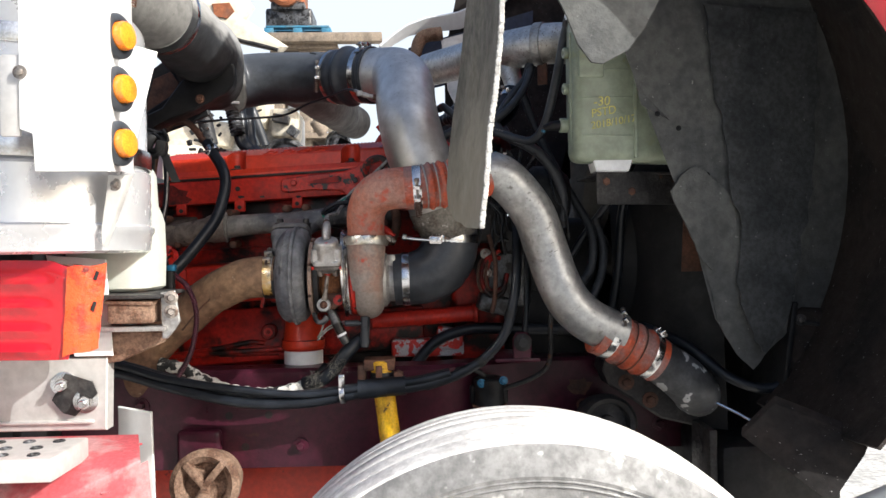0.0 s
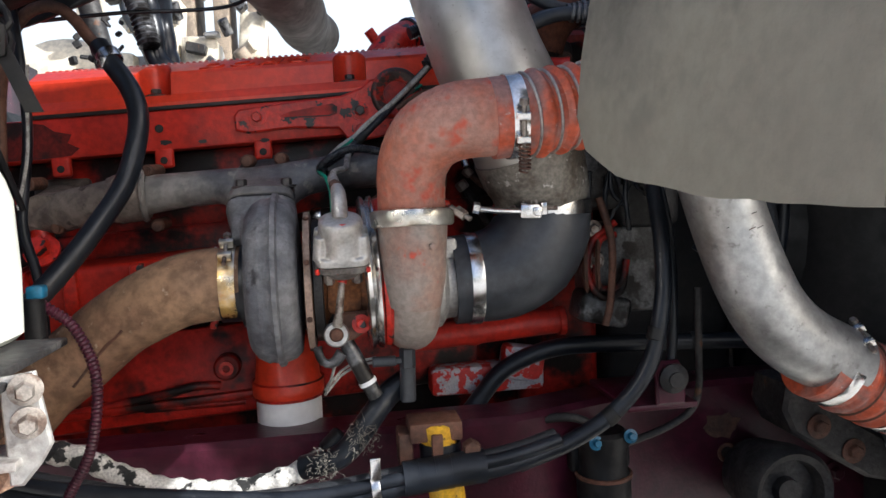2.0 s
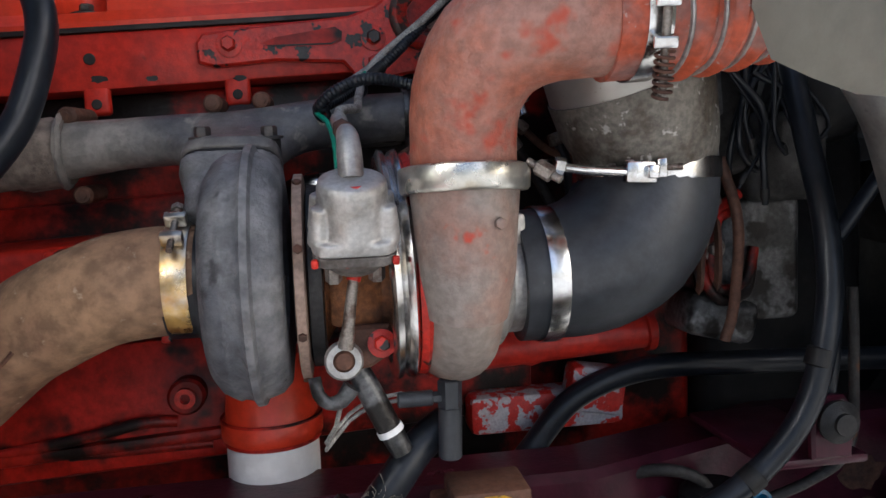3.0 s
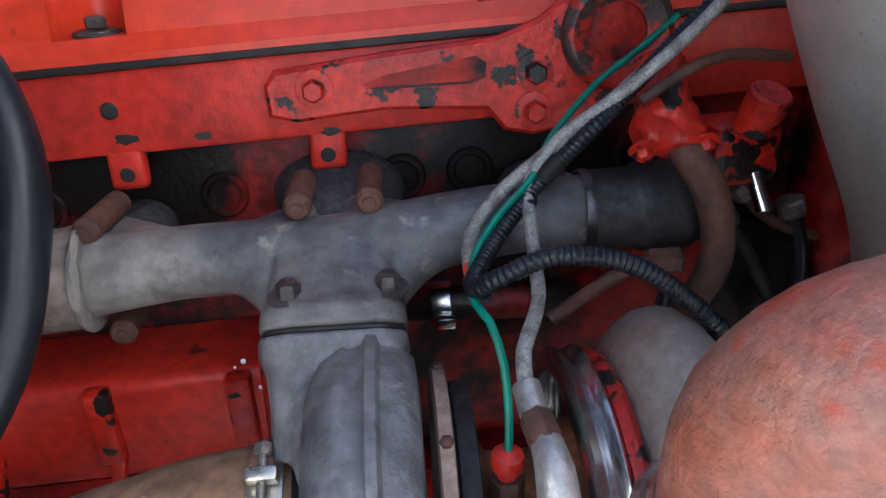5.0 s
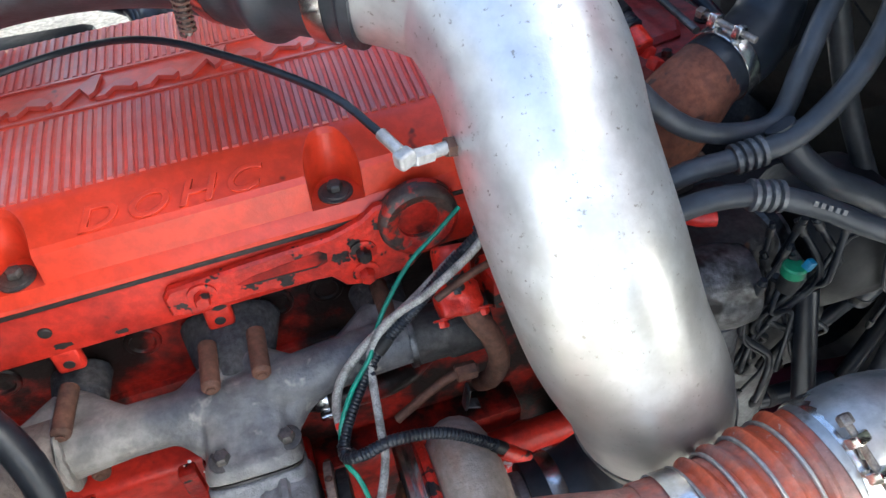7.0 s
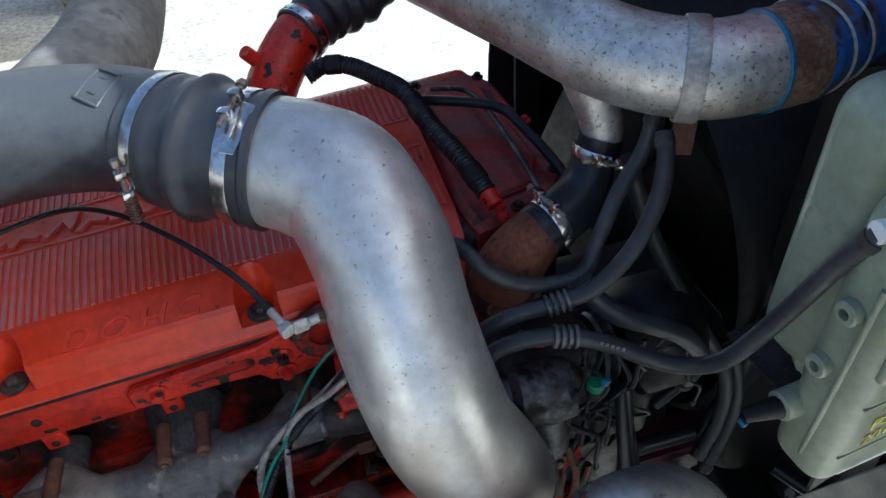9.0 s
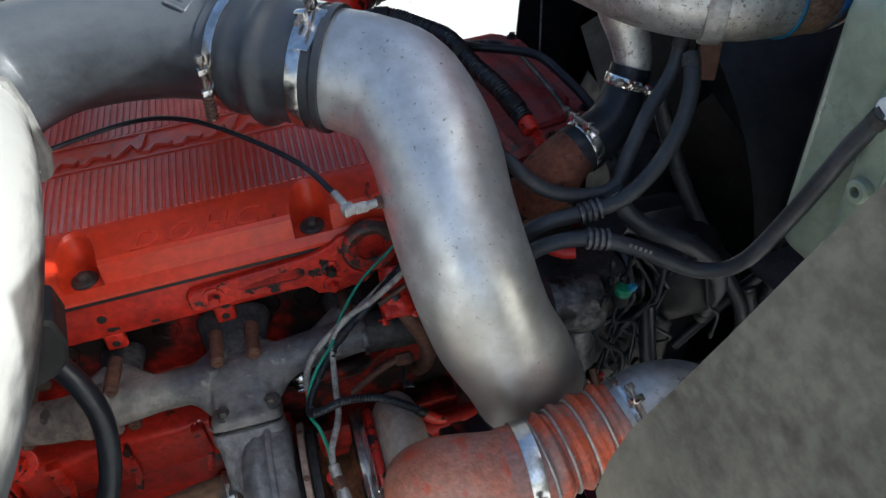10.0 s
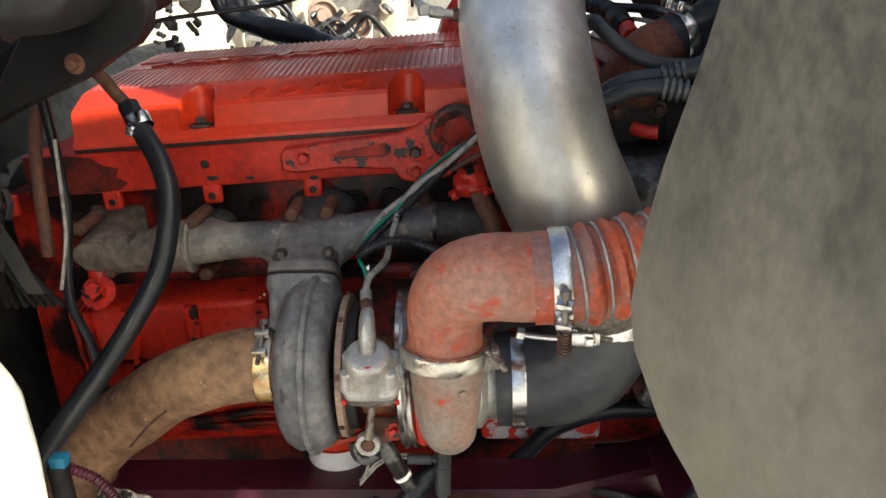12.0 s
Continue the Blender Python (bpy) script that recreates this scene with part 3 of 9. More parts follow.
for y0, y1 in ((2.0435, 2.452),):
    box(b, tilt(((X0 + X1) / 2, (y0 + y1) / 2, 1.584)), (X1 - X0, y1 - y0, 0.006), (0, -3.03, 0), 0.001)
part("cover_gasket", b, M_BLACKGAP, engine, "black cover gasket")

b = bm_new()
box(b, ((-0.70 + X1) / 2, 2.255, 1.548), (X1 + 0.70, 0.416, 0.066), (0, 0, 0), 0.004)
tilt_bm(b)
part("cam_housing", b, M_REDGRIME, engine, "red cam housing rail")
for x in (-0.57, -0.409, -0.249, -0.74):
    b = bm_new()
    box(b, (x, 2.054, 1.503), (0.030, 0.014, 0.034), (0, 0, 0), 0.005, 3)
    tilt_bm(b)
    tab = part("tab", b, M_REDGRIME, engine)
    b = bm_new()
    cyl(b, tilt((x, 2.0462, 1.499)), tilt((x, 2.060, 1.499)), 0.0062, seg=16)
    part("hole", b, M_BLACKGAP, tab)
# Dark patch on the housing's end for its oil and the shade there.
b = bm_new()
prism(b, [tilt((x, 2.0464, z)) for x, z in ((-0.698, 1.517), (-0.640, 1.518), (-0.600, 1.517), (-0.552, 1.519), (-0.538, 1.530), (-0.556, 1.540), (-0.549, 1.553), (-0.575, 1.560), (-0.590, 1.572), (-0.625, 1.578), (-0.698, 1.579))], (0, 0.001, 0), 0)
part("oily_end", b, mat("oil_and_shade_red", (0.13, 0.010, 0.007), (0.014, 0.007, 0.006), rough=0.45, scale=16, edge=(0.38, 0.58), fine=0.35, bump=0.2, spec=0.3), engine, "end of the housing darkened by oil and painted shade")
# Black oil smears, and flat ovals for the dark holes above the tabs.
rnd = random.Random(5)
for x, z, rx, rz in ((-0.572, 1.524, 0.015, 0.009), (-0.404, 1.520, 0.010, 0.005), (-0.345, 1.520, 0.008, 0.003), (-0.245, 1.519, 0.009, 0.004), (-0.05, 1.525, 0.014, 0.004)):
    b = bm_new()
    pts = []
    for k in range(14):
        a, f = 2 * math.pi * k / 14, rnd.uniform(0.7, 1.15)
        pts.append(tilt((x + rx * f * math.cos(a), 2.0466, z - 0.053 * (x + 0.26) + rz * f * math.sin(a))))
    prism(b, pts, (0, 0.001, 0), 0)
    part("oily_smear", b, M_BLACKGAP, engine)
b = bm_new()
cyl(b, tilt((-0.413, 2.0445, 1.551)), tilt((-0.413, 2.06, 1.551)), 0.0068, seg=16)
part("hole", b, M_BLACKGAP, engine)
b = bm_new()
box(b, (-0.30, 2.29, 1.44), (0.94, 0.40, 0.15), (0, 0, 0), 0.01)
tilt_bm(b)
head_part = part("cylinder_head", b, M_REDOILSHADE, engine, "red head under the manifold, blackened by oil and painted shade")
for x in (-0.66, -0.50, -0.345, -0.19, -0.13, 0.02):
    b = bm_new()
    lathe(b, tilt((x, 2.092, 1.462)), (0, -1, 0), [(0, 0.021), (0.004, 0.021), (0.006, 0.019), (0.006, 0.015), (0.003, 0.013), (0.003, 0)], 24)
    part("core_plug", b, M_REDOILSHADE, head_part)

b = bm_new()
box(b, (-0.27, 2.30, 1.10), (0.98, 0.44, 0.58), (0, 0, 0), 0.012)
tilt_bm(b)
block = part("engine_block", b, M_REDOILSHADE, engine, "red engine block with black grime and painted shade")
# side water rail along the block
b = bm_new()
box(b, (-0.475, 2.045, 1.292), (0.36, 0.09, 0.105), (6, 0, 0), 0.012, 3)
tilt_bm(b)
side_cover = part("side_cover", b, M_REDGRIME, engine, "red side cover with cast lugs")
for x in (-0.635, -0.625, -0.615):
    b = bm_new()
    box(b, (x, 2.030, 1.285), (0.005, 0.09, 0.12), (6, 0, 0), 0.002)
    part("cast_fin", tilt_bm(b), M_REDDARK, side_cover)
for x in (-0.552, -0.45, -0.335):
    b = bm_new()
    box(b, (x, 1.998, 1.300), (0.022, 0.018, 0.075), (6, 0, 0), 0.004)
    box(b, (x, 2.0, 1.245), (0.012, 0.012, 0.055), (0, 12, 0), 0.003)
    part("cast_lug", tilt_bm(b), M_REDCHIP, side_cover)
rnd = random.Random(5)
for k in range(9):
    b = bm_new()
    x = rnd.uniform(-0.345, -0.285)
    z = rnd.uniform(1.315, 1.352)
    lathe(b, tilt((x, 1.9935 + (1.345 - z) * -0.1, z)), (0, -0.9, 0.3), [(0, 0.0), (0.0006, rnd.uniform(0.001, 0.0028)), (0.0014, 0.0008), (0.0015, 0)], 7)
    part("paint_drip", b, M_FILTER, side_cover)
b = bm_new()
box(b, (-0.30, 2.03, 1.29), (0.03, 0.10, 0.12), (0, 0, 0), 0.008)
part("end_flange", tilt_bm(b), M_REDDARK, side_cover)
b = bm_new()
hexbolt(b, tilt((-0.585, 1.985, 1.372)), (0, -0.8, 0.5), 0.016, 0.02)
cyl(b, tilt((-0.585, 2.0, 1.365)), tilt((-0.60, 2.02, 1.44)), 0.017, seg=14)
part("plug", b, M_REDCHIP, side_cover, "grimy red plug with a steel nut")
b = bm_new()
box(b, (-0.42, 2.055, 1.140), (0.44, 0.06, 0.15), (-8, 0, 0), 0.01)
cyl(b, (-0.325, 2.03, 1.15), (-0.325, 2.005, 1.15), 0.022, seg=24)
tilt_bm(b)
part("block_face", b, M_REDDARK, engine, "red block side with casting lines")
b = bm_new()
box(b, (-0.05, 2.06, 1.13), (0.30, 0.06, 0.12), (0, 0, 0), 0.01)
part("front_pad", tilt_bm(b), M_REDOILSHADE, engine)
b = bm_new()
box(b, (-0.43, 2.018, 1.10), (0.40, 0.02, 0.014), (0, 0, 0), 0.004)
part("casting_ledge", tilt_bm(b), M_REDOILSHADE, engine)
b = bm_new()
lathe(b, tilt((-0.325, 2.003, 1.15)), (0, -1, 0), [(0, 0.012), (0.005, 0.012), (0.005, 0.006), (-0.004, 0.006), (-0.004, 0)], 20)
part("drain_plug", b, M_REDCHIP, engine)
b = bm_new()
tube(b, [(-0.60, 2.02, 1.083), (-0.45, 2.012, 1.105), (-0.38, 2.012, 1.118), (-0.34, 2.02, 1.115)], 0.007, 10)
tube(b, [(-0.46, 2.015, 1.085), (-0.30, 2.02, 1.085)], 0.006, 10)
part("oil_line", b, M_REDOILSHADE, engine)
b = bm_new()
tube(b, [(-0.04, 2.0, 1.172), (0.10, 2.0, 1.180), (0.235, 2.0, 1.188)], lambda s, f: 0.022 + (0.003 if 0.45 < f < 0.5 else 0), 20)
lathe(b, (0.235, 2.0, 1.188), (1, 0, 0.05), [(0, 0.022), (0.002, 0.026), (0.012, 0.026), (0.016, 0.018), (0.016, 0)], 20)
part("water_tube", b, M_REDGRIME, engine, "red coolant tube with rolled ends")
b = bm_new()
box(b, (0.11, 2.02, 1.095), (0.20, 0.05, 0.05), (0, 0, 0), 0.01)
box(b, (0.17, 2.0, 1.12), (0.075, 0.04, 0.06), (0, 10, 0), 0.01)
part("oil_pan_rail", b, mat("peeling_red_paint", (0.48, 0.02, 0.012), (0.42, 0.40, 0.42), rough=0.5, scale=30, edge=(0.5, 0.53), fine=0.2, bump=0.4), engine, "red paint flaking to grey metal")
# front gear housing
b = bm_new()
box(b, (0.255, 2.27, 1.32), (0.15, 0.44, 0.66), (0, 0, 0), 0.02, 3)
tilt_bm(b)
front = part("gear_housing", b, M_REDOILSHADE, engine, "grimy red gear housing")
b = bm_new()
prism(b, [tilt(p) for p in ((0.196, 2.385, 1.612), (0.215, 2.435, 1.612), (0.313, 2.440, 1.612), (0.345, 2.395, 1.612), (0.366, 2.13, 1.612), (0.325, 2.06, 1.612), (0.205, 2.045, 1.612), (0.196, 2.10, 1.612))], (0, 0, 0.055), 0.010)
M_FRONTRED = mat("dull_maroon_cover", (0.24, 0.024, 0.022), (0.16, 0.045, 0.045), rough=0.45, scale=12, fine=0.3, spots=(0.03, 0.012, 0.012), spot_scale=18, spot_edge=(0.58, 0.68), bump=0.15)
front_cover = part("front_cover", b, M_FRONTRED, front, "dull red front cover")
b = bm_new()
prism(b, [tilt(p) for p in ((0.222, 2.375, 1.664), (0.236, 2.405, 1.664), (0.300, 2.408, 1.664), (0.318, 2.370, 1.664), (0.330, 2.15, 1.664), (0.302, 2.095, 1.664), (0.232, 2.085, 1.664))], (0, 0, 0.012), 0.005)
part("raised_panel", b, M_FRONTRED, front_cover, "raised middle of the front cover")
for p in ((0.222, 2.425, 1.667), (0.326, 2.405, 1.667), (0.350, 2.25, 1.667), (0.345, 2.12, 1.667), (0.268, 2.065, 1.667)):
    b = bm_new()
    hexbolt(b, tilt(p), (0, 0, 1), 0.006, 0.007)
    part("cover_bolt", b, M_REDOILSHADE, front)
b = bm_new()
tube(b, [(0.232, 2.36, 1.722), (0.276, 2.335, 1.725), (0.292, 2.285, 1.727), (0.296, 2.16, 1.727), (0.296, 2.06, 1.722)], 0.0042, 10)
part("metal_line", b, M_GRIME, front, "thin grey metal line across the front cover")


# Pan added so that the ground under the engine falls in shadow.
b = bm_new()
box(b, (-0.10, 2.38, 0.70), (0.95, 0.34, 0.36), (0, 0, 0), 0.03)
part("oil_pan", b, M_BLACKPLAST, engine, "black oil pan added to shade the ground")
b = bm_new()
lathe(b, (0.335, 2.36, 0.98), (1, 0, 0), [(0, 0), (0, 0.10), (0.05, 0.105), (0.06, 0.08), (0.08, 0.08), (0.10, 0.0)], 30)
part("crank_pulley", b, M_BLACKPLAST, engine, "black crank pulley")

# lifting bracket on the cam housing
b = bm_new()
out_line = [(-0.290, 1.536), (-0.292, 1.560), (-0.284, 1.570), (-0.20, 1.576), (-0.115, 1.580), (-0.082, 1.590), (-0.066, 1.602)]
eye_c = (-0.022, 1.5755)
out_line += [(eye_c[0] + 0.043 * math.cos(t), eye_c[1] + 0.043 * math.sin(t)) for t in [math.radians(a) for a in range(140, -71, -10)]]
out_line += [(-0.035, 1.508), (-0.085, 1.502), (-0.108, 1.508), (-0.122, 1.526), (-0.20, 1.533), (-0.27, 1.530)]
prism(b, [tilt((x, 2.046, z)) for x, z in out_line], (0, -0.013, 0), 0.003)
bracket = part("lifting_bracket", b, M_REDCHIP, engine, "red lifting bracket with chipped black patches")
b = bm_new()
lathe(b, tilt((eye_c[0], 2.034, eye_c[1])), (0, -1, 0), [(-0.004, 0.0432), (0.007, 0.0432), (0.011, 0.041), (0.013, 0.036), (0.011, 0.031), (0.006, 0.0225), (-0.003, 0.0215)], 40)
part("eye_rim", b, mat("worn_eye_rim", (0.42, 0.020, 0.010), (0.055, 0.038, 0.032), rough=0.45, scale=24, edge=(0.46, 0.52), fine=0.35, bump=0.3), bracket, "thick rim worn to dark metal")
b = bm_new()
lathe(b, tilt((eye_c[0], 2.0332, eye_c[1])), (0, -1, 0), [(-0.002, 0.0215), (0.0005, 0.0215), (0.0005, 0)], 24)
part("eye_hole", b, M_REDOILSHADE, bracket)
# Slot recess shade painted as darker red, black along its lower edge.
b = bm_new()
prism(b, [tilt(p) for p in ((-0.218, 2.0332, 1.554), (-0.20, 2.0332, 1.560), (-0.130, 2.0332, 1.568), (-0.122, 2.0332, 1.562), (-0.123, 2.0332, 1.551), (-0.135, 2.0332, 1.546), (-0.205, 2.0332, 1.550))], (0, -0.0006, 0), 0)
part("slot", b, M_REDDARK, bracket)
b = bm_new()
prism(b, [tilt(p) for p in ((-0.212, 2.0325, 1.5515), (-0.135, 2.0325, 1.5495), (-0.126, 2.0325, 1.5535), (-0.135, 2.0325, 1.5475), (-0.205, 2.0325, 1.5495))], (0, -0.0006, 0), 0)
part("slot_shadow_edge", b, M_BLACKGAP, bracket, "shade painted black along the slot edge")
for p in ((-0.254, 1.5547), (-0.085, 1.5517), (-0.085, 1.522)):
    b = bm_new()
    hexbolt(b, tilt((p[0], 2.033, p[1])), (0, -1, 0), 0.0088, 0.011)
    part("bracket_bolt", b, M_REDCHIP, bracket)

# ---- exhaust manifold ----
man = thing("exhaust_manifold", (-0.25, 1.99, 1.41), "heat-greyed cast iron exhaust manifold with rusty studs", "manifold")
b = bm_new()
tube(b, [tilt(p) for p in ((-0.60, 2.02, 1.425), (-0.52, 1.99, 1.435), (-0.47, 1.982, 1.440), (-0.44, 1.98, 1.442))], [0.030, 0.031, 0.033, 0.036], 18, wobble=0.05)
tube(b, [tilt((-0.475, 1.983, 1.440)), tilt((-0.425, 1.98, 1.443))], lambda s, f: 0.0385 if 0.1 < f < 0.9 else 0.036, 22, 0.004)
part("rear_section", b, M_BROWNCAST, man, "grey-brown rear manifold section")
b = bm_new()
tube(b, [tilt(p) for p in ((-0.430, 1.98, 1.443), (-0.36, 1.98, 1.446), (-0.29, 1.978, 1.445), (-0.245, 1.975, 1.442), (-0.20, 1.978, 1.446), (-0.13, 1.982, 1.452), (-0.05, 1.985, 1.452), (0.0, 1.985, 1.450))],
     [0.031, 0.0275, 0.028, 0.030, 0.029, 0.0275, 0.0275, 0.0290], 24)
# Dark for soot, and painted darker for the shade the ports sit in.
M_SOOTSHADE = mat("sooty_shaded_iron", (0.075, 0.070, 0.068), (0.034, 0.036, 0.042), rough=0.75, scale=16, edge=(0.40, 0.62), fine=0.4, spots=(0.13, 0.12, 0.11), spot_scale=40, spot_edge=(0.60, 0.72), bump=0.5, bump_scale=200, spec=0.25)
for x in (-0.425, -0.245, -0.08):
    big = x == -0.245
    tube(b, [tilt((x - 0.05, 1.986, 1.446)), tilt((x - 0.03, 2.002, 1.447)), tilt((x, 2.030, 1.447))], 0.026, 14)
    tube(b, [tilt((x + 0.05, 1.986, 1.448)), tilt((x + 0.03, 2.002, 1.448)), tilt((x, 2.030, 1.447))], 0.026, 14)
    pb = bm_new()
    if big:
        tube(pb, [tilt((x, 2.000, 1.447)), tilt((x, 2.035, 1.452)), tilt((x, 2.085, 1.458))], [0.034, 0.046, 0.058], 24, squash=0.66)
    else:
        tube(pb, [tilt((x + 0.008, 1.998, 1.445)), tilt((x + 0.008, 2.035, 1.444)), tilt((x + 0.006, 2.085, 1.444))], [0.027, 0.029, 0.034], 22, squash=0.75)
    cast("port_runner", pb, M_SOOTSHADE, man, "port runner darkened by soot and painted shade", 0.003, 4)
for sx in (-1, 1):
    tube(b, [tilt((-0.244 + sx * 0.085, 1.976, 1.444)), tilt((-0.244 + sx * 0.058, 1.968, 1.438)), tilt((-0.244 + sx * 0.040, 1.950, 1.424)), tilt((-0.244 + sx * 0.034, 1.938, 1.412))], [0.020, 0.022, 0.019, 0.014], 16)
FV = Vector((0, -0.78, 0.62))


def flange_solid(b, stations):
    """Rounded rectangles along the throat's axis, each (y, z, half width, half depth)."""
    rings = []
    for y, z, w, d in stations:
        c = tilt((-0.244, y, z))
        ringv = []
        for k in range(28):
            t = 2 * math.pi * k / 28
            cx, sx = math.cos(t), math.sin(t)
            ringv.append(b.verts.new(c + Vector((1, 0, 0)) * w * math.copysign(abs(cx) ** 0.5, cx) + FV * d * math.copysign(abs(sx) ** 0.5, sx)))
        rings.append(ringv)
    for p, q in zip(rings, rings[1:]):
        for k in range(28):
            b.faces.new((p[k], p[(k + 1) % 28], q[(k + 1) % 28], q[k]))
    b.faces.new(rings[0])
    b.faces.new(rings[-1])
    return b


flange_solid(b, ((1.978, 1.450, 0.045, 0.026), (1.958, 1.432, 0.044, 0.031), (1.940, 1.419, 0.045, 0.037), (1.931, 1.413, 0.050, 0.043), (1.922, 1.402, 0.051, 0.044)))
log = cast("log", b, M_CASTGREY, man, "fused grey manifold log with central throat", 0.0028, 5)
b = bm_new()
tube(b, [tilt((-0.052, 1.985, 1.451)), tilt((0.035, 1.985, 1.450))], lambda s, f: 0.0315 if f < 0.40 else 0.0345 if f < 0.9 else 0.031, 26, 0.004)
part("front_collar", b, M_DARKMETAL, man, "dark burnt slip joint")
b = bm_new()
ring(b, tilt((-0.056, 1.985, 1.451)), (1, 0, 0), 0.0308, 0.007, 0.002, 32)
part("slip_ring", b, M_GRIME, man, "bright worn ring at the slip joint")
b = bm_new()
flange_solid(b, ((1.9215, 1.4014, 0.0490, 0.0420), (1.9200, 1.3996, 0.0490, 0.0420)))
part("flange_gasket", b, M_BLACKGAP, man, "dark gasket line")
b = bm_new()
tube(b, [tilt((-0.58, 1.985, 1.432)), tilt((-0.58, 2.03, 1.44)), tilt((-0.58, 2.088, 1.450))], [0.036, 0.036, 0.040], 20, squash=0.72, wobble=0.05)
box(b, tilt((-0.58, 2.082, 1.450)), (0.09, 0.016, 0.07), (0, 0, 0), 0.012, 3)
part("port_flange", b, M_BROWNCAST, man)
for p in ((-0.2715, 1.9125, 1.4385), (-0.2055, 1.9175, 1.4380)):
    b = bm_new()
    hexbolt(b, p, (0.0, -0.12, 1), 0.0085, 0.010)
    cyl(b, Vector(p) - Vector((0, -0.006, 0.025)), p, 0.0115, seg=16)
    part("flange_bolt", b, M_DARKBOLT, man, "dark hex flange bolt")
for tip, dx in (((-0.2685, 1.970, 1.481), 0.0), ((-0.216, 1.970, 1.483), 0.0), ((-0.420, 1.970, 1.471), 0.006), ((-0.60, 1.985, 1.458), 0.0), ((-0.072, 2.0, 1.478), 0.0), ((-0.411, 1.975, 1.386), 0.0), ((-0.56, 1.98, 1.39), 0.0)):
    a1 = Vector(tip)
    a0 = a1 + Vector((dx, 0.062, 0.003))
    b = bm_new()
    cyl(b, a0, a1 + (a0 - a1) * 0.06, 0.0102, seg=16)
    cyl(b, a1 + (a0 - a1) * 0.06, a1, 0.0100, 0.0082, seg=16)
    cyl(b, a1, a1 + (a1 - a0).normalized() * 0.0025, 0.0050, seg=10)
    part("stud", b, M_RUST, man, "rusty sleeved stud")
b = bm_new()
lathe(b, tilt((-0.4265, 1.98, 1.443)), (1, 0.1, 0), [(-0.004, 0.025), (-0.003, 0.0405), (0.0, 0.0420), (0.0035, 0.0390), (0.004, 0.025)], 36)
rw = random.Random(5)
for v in b.verts:
    v.co.x += rw.uniform(-0.0012, 0.0012)
part("weld_seam", b, M_CASTGREY, man, "pale uneven seam round the log")
# red pipe with a steel clamp beside the throat
rp = thing("oil_pipe", (-0.13, 1.99, 1.38), "oily red pipe with a steel clamp behind the turbocharger", "pipe")
b = bm_new()
tube(b, [(-0.21, 2.02, 1.375), (-0.17, 2.0, 1.385), (-0.12, 1.99, 1.388), (-0.07, 2.0, 1.384), (-0.03, 2.03, 1.38)], 0.015, 16)
part("pipe_body", b, M_REDOILSHADE, rp)
b = bm_new()
ring(b, (-0.163, 1.998, 1.386), (1, -0.2, 0.1), 0.0155, 0.016, 0.002, 28)
box(b, (-0.163, 1.978, 1.378), (0.016, 0.008, 0.012), (20, 0, 0), 0.002)
part("clamp", b, M_STEEL, rp, "shiny steel band clamp")

# ---- turbocharger ----
turbo = thing("turbocharger", (-0.13, 1.84, 1.17), "weathered turbocharger with grey turbine and reddish compressor housing", "turbocharger")
TY = 1.852
b = bm_new()
prof = [(0.028, 0.060), (0.032, 0.085), (0.030, 0.104), (0.022, 0.113), (0.012, 0.1165), (0.0085, 0.1175), (0.006, 0.1235), (0.0, 0.1245), (-0.004, 0.1185), (-0.012, 0.1165), (-0.016, 0.1180), (-0.019, 0.1165), (-0.030, 0.110), (-0.038, 0.098), (-0.040, 0.080), (-0.036, 0.055), (0.028, 0.055), (0.028, 0.060)]
lathe(b, (-0.221, TY, 1.299), (1, 0, 0), prof, 60)
for v in b.verts:
    ang = math.atan2(v.co.z - 1.299, -(v.co.y - TY))
    k = 1.0 + 0.05 * math.sin(ang + 0.6)
    v.co.y, v.co.z = TY + (v.co.y - TY) * k, 1.299 + (v.co.z - 1.299) * k
turbine = part("turbine_housing", b, M_DARKCAST, turbo, "dark grey cast turbine housing with a ridge", 50)
b = bm_new()
flange_solid(b, ((1.9198, 1.3994, 0.051, 0.044), (1.911, 1.388, 0.051, 0.044), (1.905, 1.382, 0.046, 0.042), (1.885, 1.366, 0.042, 0.042), (1.86, 1.345, 0.040, 0.040)))
tube(b, [(-0.238, 1.895, 1.370), (-0.234, 1.860, 1.372), (-0.230, 1.825, 1.362), (-0.226, 1.79, 1.335)], [0.044, 0.042, 0.036, 0.022], 22, squash=0.9)
cast("inlet_throat", b, M_DARKCAST, turbine, "", 0.003, 4)
b = bm_new()
lathe(b, (-0.27, TY, 1.299), (1, 0, 0), [(-0.03, 0.052), (0.0, 0.052), (0.0, 0.060), (0.012, 0.062), (0.02, 0.05)], 30)
part("outlet_flange", b, M_RUBBER, turbine)
b = bm_new()
ring(b, (-0.176, TY, 1.300), (1, 0, 0), 0.080, 0.010, 0.019, 40)
plate_ring = part("heat_ring", b, M_TANPLATE, turbo, "tan scaled ring with small bolts")
for a in range(0, 360, 45):
    t = math.radians(a + 20)
    b = bm_new()
    p = Vector((-0.176, TY - 0.0985 * math.cos(t), 1.30 + 0.0985 * math.sin(t)))
    hexbolt(b, p, (0, -math.cos(t), math.sin(t)), 0.0042, 0.003, False)
    part("ring_bolt", b, M_RUST, plate_ring)
b = bm_new()
ring(b, (-0.163, TY, 1.300), (1, 0, 0), 0.06, 0.014, 0.028, 36)
part("back_plate", b, M_DARKMETAL, turbo)
b = bm_new()
tube(b, [(-0.19, 1.776, 1.31), (-0.196, 1.765, 1.26), (-0.196, 1.79, 1.215)], 0.003, 8)
part("lock_wire", b, M_DARKMETAL, turbo)
b = bm_new()
